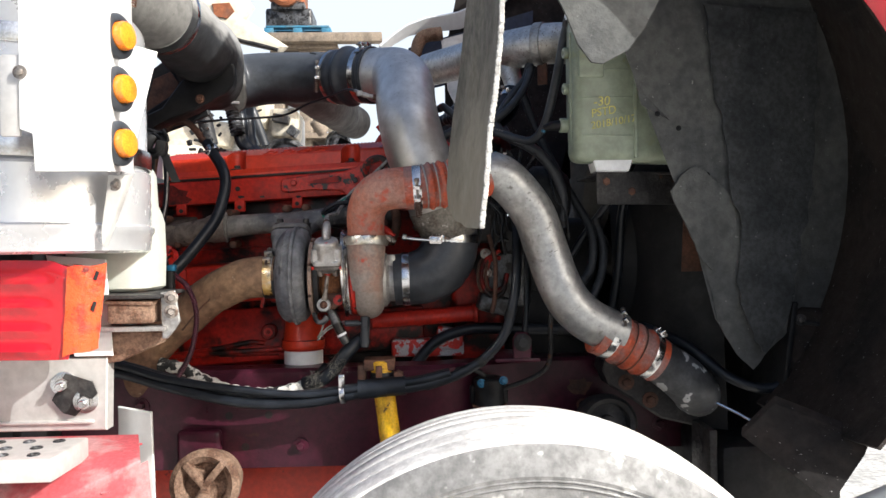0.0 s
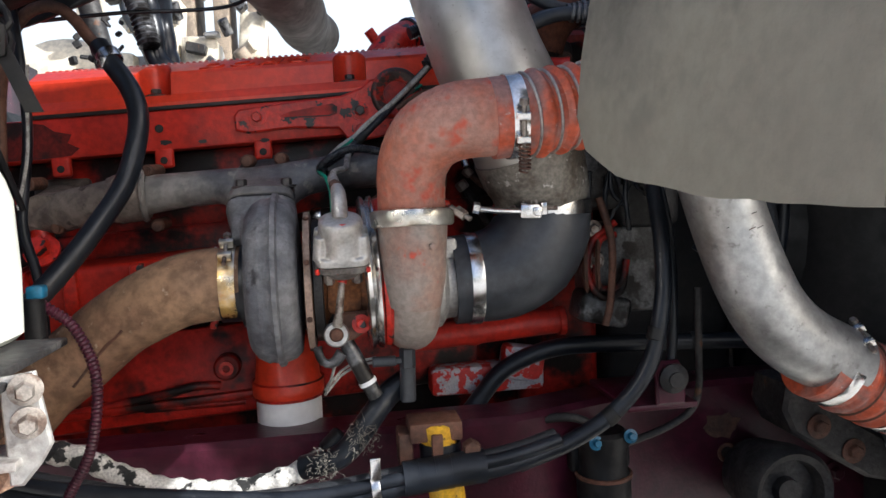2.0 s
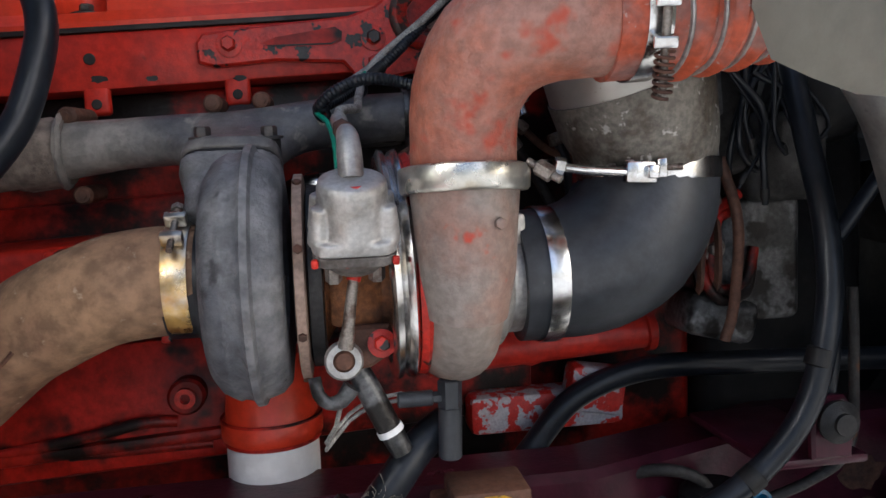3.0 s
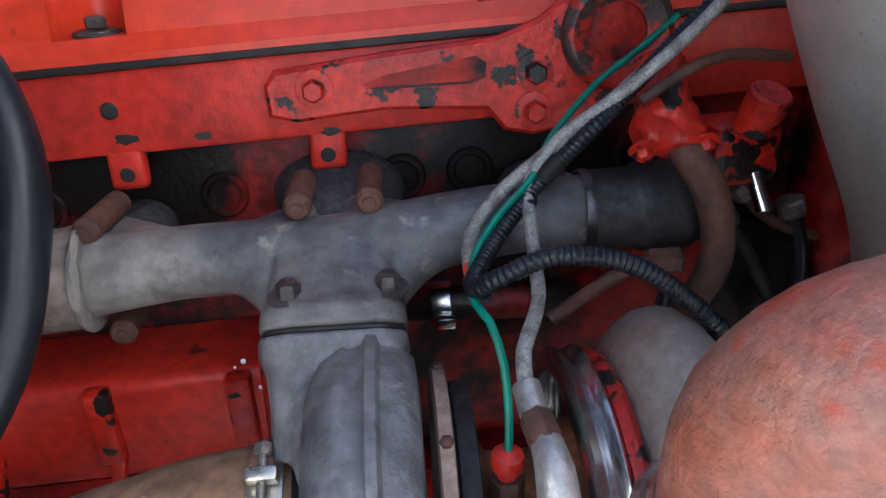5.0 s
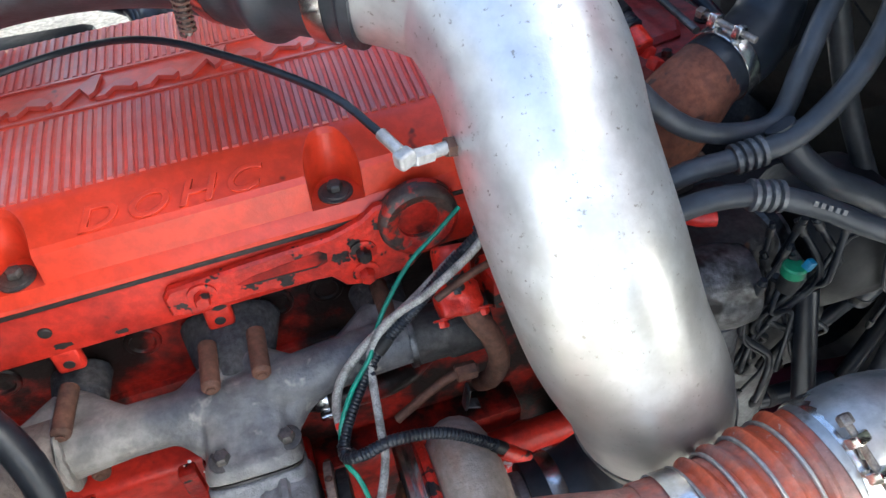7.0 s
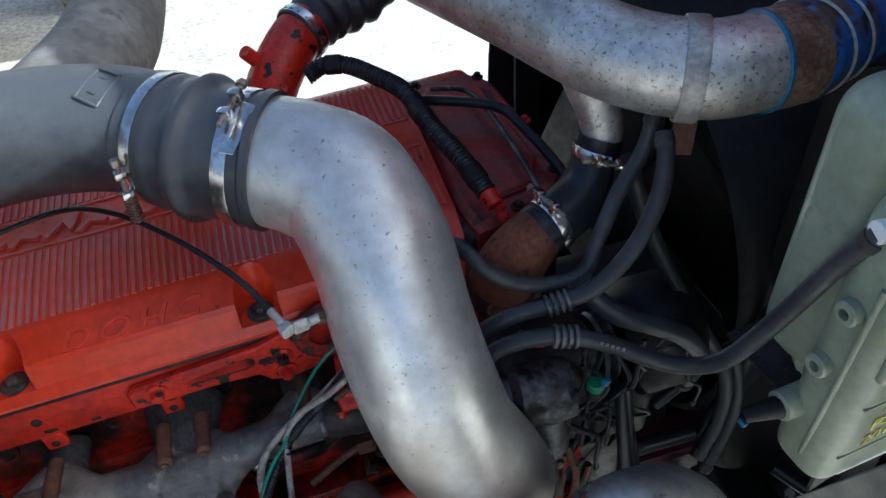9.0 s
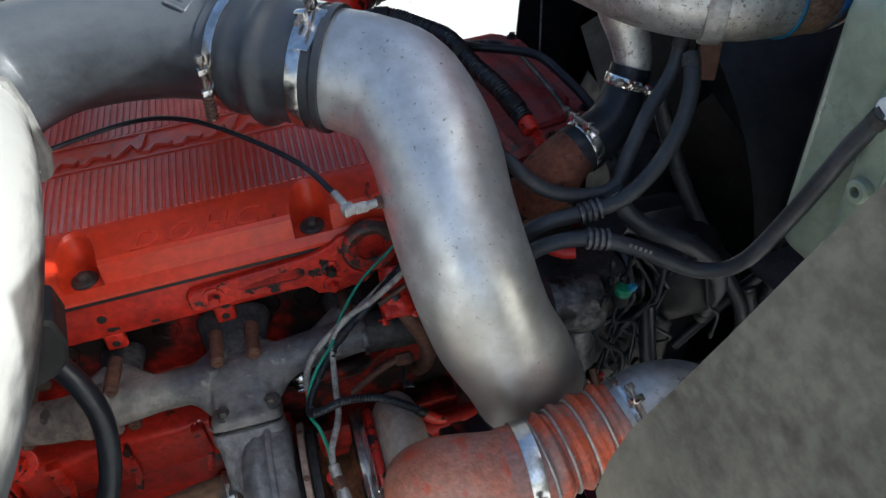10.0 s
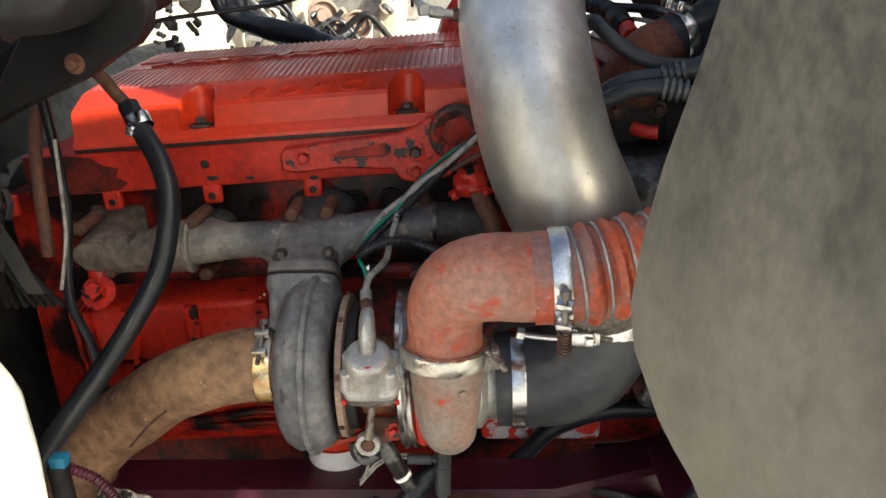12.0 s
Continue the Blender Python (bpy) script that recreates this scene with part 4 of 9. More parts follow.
lathe(b, (-0.125, TY - 0.006, 1.296), (1, 0, 0), [(-0.05, 0), (-0.05, 0.058), (-0.03, 0.060), (-0.022, 0.046), (0.012, 0.046), (0.02, 0.062), (0.038, 0.066), (0.038, 0)], 30)
box(b, (-0.128, TY - 0.05, 1.288), (0.05, 0.03, 0.06), (0, 0, 0), 0.008)
part("centre_housing", b, mat("orange_rusted_housing", (0.26, 0.10, 0.035), (0.10, 0.04, 0.02), rough=0.8, scale=20, edge=(0.42, 0.62), fine=0.35, bump=0.4), turbo, "orange-rusted bearing housing")
b = bm_new()
prism(b, [(-0.135, 1.772, 1.262), (-0.100, 1.772, 1.262), (-0.095, 1.772, 1.250), (-0.102, 1.772, 1.234), (-0.118, 1.772, 1.224), (-0.140, 1.772, 1.222)], (0, 0.014, 0), 0.003)
part("housing_lug", b, M_RUST, turbo, "rusty lug beside the lever")
b = bm_new()
hexbolt(b, (-0.108, 1.770, 1.246), (0, -1, 0.1), 0.0075, 0.007)
part("housing_bolt", b, M_REDCHIP, turbo, "chipped red bolt head")
b = bm_new()
lathe(b, (-0.089, 1.832, 1.309), (1, 0, 0.04), [(-0.012, 0.094), (-0.012, 0.104), (-0.008, 0.110), (-0.003, 0.108), (-0.001, 0.103), (0.003, 0.108), (0.008, 0.110), (0.012, 0.104), (0.012, 0.09)], 60)
part("v_band", b, M_STEEL, turbo, "shiny double-ridged clamp ring")
b = bm_new()
lathe(b, (-0.073, 1.832, 1.309), (1, 0, 0.04), [(-0.004, 0.09), (-0.004, 0.105), (0.002, 0.107), (0.006, 0.104), (0.009, 0.09)], 60)
part("red_rim", b, M_REDCHIP, turbo, "bright red paint on the compressor rim")
b = bm_new()
prof = []
for k in range(25):
    t = math.pi * 2 * k / 24
    prof.append((0.037 * math.cos(t), 0.066 + 0.036 * math.sin(t)))
lathe(b, (-0.036, 1.828, 1.291), (1, 0, 0), prof, 44)
for v in b.verts:
    ang = math.atan2(v.co.z - 1.291, -(v.co.y - 1.828))
    k = 1.07 + 0.44 * math.exp(-((ang - 1.72) / 0.85) ** 2)
    v.co.y, v.co.z = 1.828 + (v.co.y - 1.828) * k, 1.291 + (v.co.z - 1.291) * (k if v.co.z > 1.291 else 0.95)
comp = part("compressor_housing", b, M_COMPHSG, turbo, "reddish cast compressor scroll")
b = bm_new()
hexbolt(b, (-0.016, 1.691, 1.352), (0.2, -1, 0), 0.0048, 0.003, False)
part("boss_plug", b, M_COMPHSG, comp)
b = bm_new()
tube(b, [(-0.036, 1.735, 1.272), (-0.036, 1.731, 1.31), (-0.036, 1.731, 1.352), (-0.036, 1.731, 1.386)], [0.034, 0.041, 0.044, 0.047], 28)
part("outlet_neck", b, M_COMPHSG, comp)
b = bm_new()
lathe(b, (0.0, 1.828, 1.291), (1, 0, 0), [(-0.01, 0.07), (0.008, 0.066), (0.016, 0.055), (0.05, 0.053), (0.052, 0.04)], 36)
box(b, (0.02, 1.80, 1.34), (0.022, 0.03, 0.03), (0, 0, 0), 0.005)
part("inlet_neck", b, M_ALUDULL, comp, "grey alloy inlet neck")
b = bm_new()
lathe(b, (-0.036, 1.731, 1.387), (0, 0.06, 1), [(-0.0105, 0.047), (-0.0105, 0.0525), (-0.008, 0.0545), (0.007, 0.0555), (0.010, 0.0545), (0.0115, 0.051), (0.009, 0.046)], 48)
eclamp = part("elbow_clamp", b, mat("tarnished_clamp_steel", (0.62, 0.60, 0.54), (0.42, 0.33, 0.20), rough=0.3, metal=0.9, scale=14, edge=(0.48, 0.66), fine=0.15, bump=0.06), turbo, "tarnished steel clamp ring")
b = bm_new()
cyl(b, (0.018, 1.70, 1.396), (0.028, 1.692, 1.388), 0.007, seg=6)
cyl(b, (0.012, 1.706, 1.400), (0.034, 1.688, 1.384), 0.0035, seg=10)
part("clamp_bolt", b, M_BOLT, eclamp)

# actuator on the bearing housing
act = thing("speed_sensor_actuator", (-0.126, 1.76, 1.24), "cast silver wastegate actuator with a red paint dot", "actuator")
AX = Vector((0, -0.38, 0.925)).normalized()
AU = Vector((1, 0, 0))
AV = AX.cross(AU)
AT = Vector((-0.129, 1.7165, 1.391))


def act_at(u, v, s):
    return AT + AU * u + AV * v + AX * s


def act_slab(b, s0, s1, w, d, power=0.45, w1=None, d1=None):
    rings = []
    for s, ww, dd in ((s0, w, d), (s1, w1 or w, d1 or d)):
        rings.append([b.verts.new(act_at(ww * math.copysign(abs(math.cos(t)) ** power, math.cos(t)), dd * math.copysign(abs(math.sin(t)) ** power, math.sin(t)), s)) for t in (2 * math.pi * k / 28 for k in range(28))])
    for k in range(28):
        b.faces.new((rings[0][k], rings[0][(k + 1) % 28], rings[1][(k + 1) % 28], rings[1][k]))
    b.faces.new(rings[0])
    b.faces.new(rings[1])


b = bm_new()
lathe(b, AT, AX, [(0.003, 0.0), (0.0025, 0.020), (0.0, 0.0268), (-0.005, 0.0285), (-0.030, 0.0285), (-0.046, 0.030), (-0.050, 0.030), (-0.050, 0.0)], 32)
act_slab(b, -0.045, -0.056, 0.035, 0.029)
for sx in (-1, 1):
    cyl(b, act_at(sx * 0.026, -0.012, -0.018), act_at(sx * 0.0285, -0.014, -0.05), 0.0085, 0.0095, 14)
    cyl(b, act_at(sx * 0.026, 0.014, -0.018), act_at(sx * 0.0285, 0.016, -0.05), 0.0085, 0.0095, 14)
body = cast("body", b, mat("die_cast_body", (0.55, 0.54, 0.52), (0.40, 0.37, 0.33), rough=0.42, metal=0.6, scale=26, edge=(0.42, 0.66), fine=0.15, bump=0.15, bump_scale=200), act, "silver die-cast body", 0.0016, 3)
b = bm_new()
act_slab(b, -0.0565, -0.066, 0.0345, 0.0285)
lathe(b, AT, AX, [(-0.062, 0.0), (-0.062, 0.031), (-0.070, 0.028), (-0.078, 0.020), (-0.082, 0.012), (-0.082, 0)], 28)
lower = cast("lower_flange", b, mat("dark_flange_paint", (0.20, 0.185, 0.17), (0.09, 0.075, 0.065), rough=0.6, metal=0.4, scale=22, fine=0.3, spots=(0.55, 0.04, 0.02), spot_scale=30, spot_edge=(0.60, 0.66), bump=0.3), act, "dark flange with red paint at its corners", 0.0016, 2)
for sx in (-1, 1):
    b = bm_new()
    cyl(b, act_at(sx * 0.018, -0.004, -0.074), act_at(sx * 0.018, -0.004, -0.090), 0.0072, seg=6)
    part("mount_nut", b, M_BOLT, lower)
    b = bm_new()
    box(b, act_at(sx * 0.0325, -0.0255, -0.061), (0.006, 0.005, 0.008), (20, 0, 0), 0.002)
    part("red_paint_patch", b, M_REDCHIP, lower, "chipped red paint on the flange corner")
b = bm_new()
lathe(b, act_at(0.002, -0.018, 0.0012), AX, [(0, 0), (0, 0.0050), (0.001, 0.0050), (0.001, 0)], 10)
part("paint_dot", b, M_REDWIRE, body)
b = bm_new()
tube(b, [act_at(0.0, 0.002, -0.002), (-0.1295, 1.728, 1.412), (-0.130, 1.738, 1.425), (-0.131, 1.752, 1.430)], [0.0105, 0.0105, 0.0095, 0.008], 18)
part("elbow_fitting", b, M_ALUDULL, act, "silver elbow fitting")
b = bm_new()
cyl(b, (-0.131, 1.750, 1.4295), (-0.134, 1.768, 1.4355), 0.0088, seg=6)
part("hex_nut", b, M_RUST, act, "rusty hex nut")
b = bm_new()
cyl(b, (-0.134, 1.767, 1.435), (-0.136, 1.783, 1.444), 0.0075, seg=14)
part("crimp_sleeve", b, M_ALUDULL, act)
b = bm_new()
tube(b, [act_at(0, 0.0, -0.080), (-0.132, 1.748, 1.30), (-0.137, 1.752, 1.265), (-0.140, 1.756, 1.248)], [0.0042, 0.0046, 0.0056, 0.0075], 14)
part("rod", b, M_BOLT, act)
b = bm_new()
tube(b, [act_at(0, 0.0, -0.084), (-0.131, 1.747, 1.306)], 0.0062, 12)
part("rod_sleeve", b, M_REDCHIP, act)
b = bm_new()
lathe(b, (-0.142, 1.764, 1.235), (0, -1, 0.1), [(0, 0.0095), (0, 0.0160), (0.003, 0.0172), (0.009, 0.0170), (0.012, 0.0150), (0.012, 0.0095)], 30)
part("rod_eye", b, M_ALUDULL, act, "bright round rod eye")
b = bm_new()
lathe(b, (-0.142, 1.764, 1.235), (0, -1, 0.1), [(0.0, 0.0), (0.0, 0.0102), (0.009, 0.0098), (0.014, 0.007), (0.016, 0.0)], 20)
part("pivot_pin", b, M_RUST, act, "rusty pivot pin")

# ---- exhaust outlet pipe ----
exh = thing("exhaust_pipe", (-0.55, 1.85, 1.05), "tan scaled exhaust outlet pipe curving down to the frame", "exhaust pipe")
b = bm_new()
tube(b, [(-0.272, TY, 1.303), (-0.322, TY - 0.003, 1.302), (-0.369, 1.848, 1.292), (-0.442, 1.865, 1.256), (-0.511, 1.882, 1.203), (-0.570, 1.887, 1.158), (-0.612, 1.890, 1.108), (-0.630, 1.905, 1.050), (-0.632, 1.930, 0.980)], [0.0525, 0.052, 0.051, 0.0500, 0.0515, 0.0525, 0.052, 0.052, 0.052], 30, wobble=0.02)
part("pipe", b, M_TANRUST, exh)
band_clamp("clamp", (-0.287, TY, 1.303), (1, 0, 0), 0.0535, exh, 0.022, mat("heat_tinted_band", (0.60, 0.56, 0.48), (0.60, 0.38, 0.12), rough=0.3, metal=0.9, scale=9, edge=(0.42, 0.56), fine=0.15, bump=0.05), (0, -0.55, 0.8))
b = bm_new()
tube(b, [(-0.506, 1.8395, 1.173), (-0.490, 1.8345, 1.191), (-0.474, 1.829, 1.209), (-0.453, 1.8215, 1.231), (-0.439, 1.8175, 1.242), (-0.429, 1.8135, 1.252)], 0.0021, 8, wobble=0.7)
part("weld_seam", b, M_RUST, exh, "rusty weld seam")

# ---- oil filter ----
filt = thing("oil_filter", (-0.225, 1.972, 0.88), "white spin-on oil filter under a red filter head", "oil filter")
b = bm_new()
lathe(b, (-0.225, 1.972, 0.88), (0, 0, 1), [(0, 0), (0, 0.044), (0.01, 0.051), (0.215, 0.052), (0.222, 0.050), (0.222, 0)], 32)
part("can", b, M_FILTER, filt)
b = bm_new()
lathe(b, (-0.225, 1.972, 1.103), (0, 0, 1), [(0, 0), (0, 0.052), (0.006, 0.057), (0.022, 0.057), (0.030, 0.052), (0.085, 0.047), (0.10, 0.04)], 32)
box(b, (-0.225, 2.02, 1.15), (0.085, 0.10, 0.07), (0, 0, 0), 0.012, 3)
part("filter_head", b, M_RED, filt, "red cast filter head")
b = bm_new()
ring(b, (-0.225, 1.972, 1.130), (0, 0, 1), 0.0555, 0.003, 0.0022, 40)
ring(b, (-0.225, 1.972, 1.104), (0, 0, 1), 0.0520, 0.004, 0.0030, 40)
part("seal_ring", b, M_REDDARK, filt, "oily dark rim rings")

# ---- compressor outlet: red elbow, ribbed hose, charge pipe ----
elbow = thing("charge_elbow", (-0.036, 1.70, 1.39), "weathered red cast elbow on the compressor outlet", "pipe elbow")
b = bm_new()
tube(b, [(-0.036, 1.731, 1.384), (-0.036, 1.728, 1.42), (-0.034, 1.718, 1.454), (-0.018, 1.698, 1.487), (0.011, 1.681, 1.504), (0.044, 1.671, 1.508), (0.087, 1.668, 1.509)], [0.0445, 0.0440, 0.0450, 0.0470, 0.0478, 0.0478, 0.0478], 40)
part("elbow", b, M_ELBOWRED, elbow)
b = bm_new()
lathe(b, (-0.036, 1.731, 1.378), (0, 0.06, 1), [(0.004, 0.04), (0.004, 0.0500), (0.020, 0.0475), (0.022, 0.044)], 40)
part("flange_lip", b, M_ELBOWRED, elbow)

hose = thing("ribbed_hose", (0.15, 1.66, 1.46), "ribbed red silicone hose with wire rings", "hose")
HP = [(0.060, 1.670, 1.507), (0.112, 1.669, 1.511), (0.171, 1.678, 1.520), (0.215, 1.681, 1.529), (0.252, 1.684, 1.538)]
def hose_r(s, f):
    return 0.0502 + (0.0058 * max(0.0, math.sin(s * 2 * math.pi / 0.0265 + 0.6)) if 0.26 < f < 0.80 else 0)
b = bm_new()
tube(b, HP, hose_r, 34, 0.003)
part("hose_body", b, M_SILICONE, hose)
for x in (0.1040, 0.1305, 0.1570, 0.1830):
    b = bm_new()
    c = Vector((x, np.interp(x, [q[0] for q in HP], [q[1] for q in HP]), np.interp(x, [q[0] for q in HP], [q[2] for q in HP])))
    lathe(b, c, (1, 0.1, 0.15), [(-0.0020, 0.0505), (-0.0014, 0.0528), (0, 0.0536), (0.0014, 0.0528), (0.0020, 0.0505)], 36)
    part("wire_ring", b, M_ALUDULL, hose, "pale wire ring")
band_clamp("clamp", (0.087, 1.6695, 1.509), (1, 0.0, 0.06), 0.0510, hose, 0.019, M_STEEL, (0.1, -0.93, -0.30), True)
band_clamp("clamp", (0.226, 1.682, 1.5315), (1, 0.08, 0.22), 0.0512, hose, 0.019, M_STEEL, (0.0, -0.5, 0.86))

chp = thing("charge_air_pipe", (0.39, 1.69, 1.15), "corroded aluminium charge air pipe bending down", "pipe")
b = bm_new()
tube(b, [(0.215, 1.681, 1.530), (0.248, 1.684, 1.540), (0.283, 1.687, 1.533), (0.325, 1.696, 1.495), (0.363, 1.699, 1.439), (0.389, 1.698, 1.362), (0.410, 1.690, 1.296), (0.438, 1.685, 1.239), (0.479, 1.685, 1.198), (0.527, 1.690, 1.171), (0.560, 1.694, 1.156)], 0.0508, 34)
charge = part("pipe", b, M_CHARGE, chp)
rs = random.Random(31)
for k in range(12):
    u = rs.uniform(0.0, 1.0)
    c = Vector((0.376 + 0.050 * u, 1.696, 1.40 - 0.13 * u))
    t = rs.uniform(-0.5, 1.0)
    o = Vector((-0.92 * math.sin(t) * 0.9, -math.cos(t), -0.38 * math.sin(t))).normalized() * 0.0505
    d = Vector((0.93, 0.0, 0.37)) * rs.uniform(0.0015, 0.005)
    b = bm_new()
    tube(b, [c + o - d, c + o, c + o + d], 0.0005, 5)
    part("scratch", b, M_DARKMETAL, charge, "fine dark lengthwise scratch")

lhose = thing("lower_ribbed_hose", (0.58, 1.71, 1.08), "ribbed red silicone hose with steel clamps and rings", "hose")
LP = [(0.505, 1.694, 1.168), (0.545, 1.70, 1.150), (0.60, 1.708, 1.122), (0.655, 1.716, 1.092)]
b = bm_new()
tube(b, LP, lambda s, f: 0.0545 + (0.005 * max(0.0, math.sin(s * 2 * math.pi / 0.032 + 2.2)) if 0.28 < f < 0.75 else 0), 34, 0.003)
part("hose_body", b, M_SILICONE, lhose)
LAX = (0.150, 0.022, -0.078)
for p in ((0.572, 1.7035, 1.1365), (0.596, 1.707, 1.124)):
    b = bm_new()
    lathe(b, p, LAX, [(-0.0018, 0.0575), (0, 0.0595), (0.0018, 0.0575), (0, 0.056)], 34)
    part("wire_ring", b, M_RUST, lhose)
band_clamp("clamp", (0.534, 1.698, 1.155), LAX, 0.0552, lhose, 0.018, M_STEEL, (0.3, -0.5, 0.75))
band_clamp("clamp", (0.632, 1.712, 1.105), LAX, 0.0552, lhose, 0.018, M_STEEL, (0.35, -0.1, 0.85))

lpipe = thing("intercooler_pipe", (0.74, 1.73, 0.93), "black painted lower charge pipe with flaking paint", "pipe")
b = bm_new()
tube(b, [(0.63, 1.712, 1.107), (0.67, 1.718, 1.083), (0.715, 1.725, 1.050), (0.752, 1.74, 1.015), (0.775, 1.78, 0.995), (0.782, 1.84, 0.99), (0.785, 1.95, 0.99)], [0.052, 0.053, 0.055, 0.056, 0.054, 0.053, 0.053], 32)
part("pipe", b, mat("flaking_black_pipe", (0.028, 0.030, 0.033), (0.06, 0.062, 0.066), rough=0.5, scale=10, fine=0.3, spots=(0.45, 0.45, 0.44), spot_scale=20, spot_edge=(0.575, 0.60), bump=0.15), lpipe)

# ---- rubber inlet elbow and intake pipe ----
relb = thing("inlet_elbow_hose", (0.16, 1.825, 1.24), "black rubber elbow on the compressor inlet with steel clamps", "hose")
b = bm_new()
tube(b, [(0.028, 1.828, 1.291), (0.065, 1.827, 1.293), (0.105, 1.826, 1.300), (0.142, 1.826, 1.322), (0.164, 1.828, 1.360), (0.168, 1.832, 1.395), (0.168, 1.834, 1.412)], [0.064, 0.0655, 0.070, 0.073, 0.072, 0.070, 0.070], 34)
part("hose_body", b, M_HOSEDUST, relb)
b = bm_new()
tube(b, [(0.052, 1.758, 1.396), (0.075, 1.756, 1.392), (0.118, 1.757, 1.388)], 0.0042, 12)
cyl(b, (0.050, 1.758, 1.397), (0.060, 1.757, 1.395), 0.008, seg=6)
box(b, (0.130, 1.757, 1.388), (0.030, 0.012, 0.020), (0, 3, 0), 0.003)
box(b, (0.138, 1.750, 1.388), (0.010, 0.012, 0.012), (0, 3, 0), 0.002)
part("clamp_bolt", b, M_STEEL, relb, "long steel clamp bolt")
inlet_clamp = band_clamp("clamp", (0.056, 1.828, 1.292), (1, 0, 0.02), 0.066, relb, 0.018, M_STEEL)
b = bm_new()
lathe(b, (0.054, 1.800, 1.2515), (0, -1, -0.1), [(-0.004, 0.006), (0.0, 0.010), (0.003, 0.0108), (0.006, 0.0105), (0.007, 0.0075), (0.007, 0.0)], 24)
lathe(b, (0.054, 1.794, 1.251), (0, -1, -0.1), [(0, 0.0065), (0.006, 0.0065), (0.007, 0.005), (0.007, 0)], 6)
cyl(b, (0.054, 1.85, 1.254), (0.054, 1.800, 1.2515), 0.004, seg=10)
part("clamp_screw", b, M_STEEL, inlet_clamp, "bright round screw head")
band_clamp("clamp", (0.168, 1.832, 1.389), (0, 0.03, 1), 0.0712, relb, 0.020, M_STEEL, (-0.40, -0.92, 0))
band_clamp("clamp", (0.036, 1.828, 1.291), (1, 0, 0), 0.060, relb, 0.012, M_RUBBER)

inpipe = thing("intake_pipe", (0.14, 1.86, 1.40), "large polished aluminium intake elbow pipe with scuffs", "pipe")
IP = [(-0.062, 2.071, 1.862), (-0.028, 2.052, 1.858), (0.006, 2.030, 1.852), (0.039, 1.997, 1.840), (0.058, 1.933, 1.800), (0.062, 1.882, 1.741), (0.072, 1.836, 1.677), (0.091, 1.811, 1.604), (0.123, 1.806, 1.531), (0.146, 1.813, 1.464), (0.161, 1.822, 1.428), (0.168, 1.834, 1.400)]
b = bm_new()
tube(b, IP, [0.0725, 0.0740, 0.0760, 0.0778, 0.0778, 0.0774, 0.0775, 0.0775, 0.0780, 0.0774, 0.071, 0.068], 44, 0.008)
part("pipe", b, M_ALU, inpipe)
b = bm_new()
tube(b, [(0.1415, 1.811, 1.477), (0.1515, 1.816, 1.450), (0.161, 1.822, 1.427), (0.168, 1.834, 1.402)], [0.0795, 0.0775, 0.0725, 0.0695], 40, 0.006)
part("rolled_end", b, mat("corroded_pipe_end", (0.20, 0.185, 0.160), (0.095, 0.078, 0.060), rough=0.6, metal=0.5, scale=18, edge=(0.42, 0.6), fine=0.3, spots=(0.45, 0.43, 0.40), spot_scale=60, bump=0.4), inpipe, "corroded brownish rolled end")
b = bm_new()
cyl(b, (0.0, 1.895, 1.760), (-0.024, 1.893, 1.764), 0.0085, seg=6)
part("port_nut", b, M_RUST, inpipe, "rusty nut on the pipe wall")
b = bm_new()
cyl(b, (-0.020, 1.893, 1.764), (-0.040, 1.885, 1.767), 0.0052, seg=12)
cyl(b, (-0.036, 1.887, 1.766), (-0.052, 1.881, 1.769), 0.0072, seg=6)
part("port_fitting", b, M_ALUDULL, inpipe, "steel gauge fitting")
b = bm_new()
box(b, (-0.058, 1.880, 1.771), (0.015, 0.012, 0.014), (0, -6, 25), 0.003, 3)
cyl(b, (-0.060, 1.884, 1.775), (-0.070, 1.902, 1.783), 0.0048, seg=12)
part("elbow_fitting", b, M_ALUDULL, inpipe)

coup = thing("intake_coupling", (-0.12, 2.11, 1.79), "black rubber hump coupling with two steel clamps", "hose coupling")
CP = [(-0.030, 2.053, 1.858), (-0.062, 2.071, 1.862), (-0.125, 2.115, 1.868), (-0.156, 2.139, 1.8718)]
b = bm_new()
def coup_r(s, f):
    """Two cuffs with a rounded hump and a smaller rib between them."""
    return 0.0757 + 0.0105 * math.exp(-((f - 0.52) / 0.075) ** 2) + 0.0035 * math.exp(-((f - 0.76) / 0.05) ** 2) + (0.0040 if f < 0.08 else 0.0)
tube(b, CP, coup_r, 40, 0.004)
part("sleeve", b, M_RUBBERDUST, coup)
CAX1, CAX2 = (0.86, -0.49, -0.11), (0.79, -0.61, -0.07)
band_clamp("clamp", (-0.056, 2.067, 1.861), CAX1, 0.0768, coup, 0.016, M_STEEL, (0.2, -0.35, 0.9))
b = bm_new()
prism(b, [(-0.0827, 2.0118, 1.9116), (-0.0681, 2.0036, 1.9101), (-0.0346, 2.0428, 1.9376), (-0.0465, 2.0544, 1.9396)], (0.002, -0.003, 0.002), 0.0006)
part("clamp_tail", b, M_STEEL, coup, "loose bright tail of the clamp band")
band_clamp("clamp", (-0.138, 2.125, 1.870), CAX2, 0.0768, coup, 0.013, M_STEEL, (-0.2, -0.95, -0.05), True)

ypipe = thing("intake_duct", (-0.35, 2.22, 1.78), "black plastic intake duct joining two pipes", "intake duct")
b = bm_new()
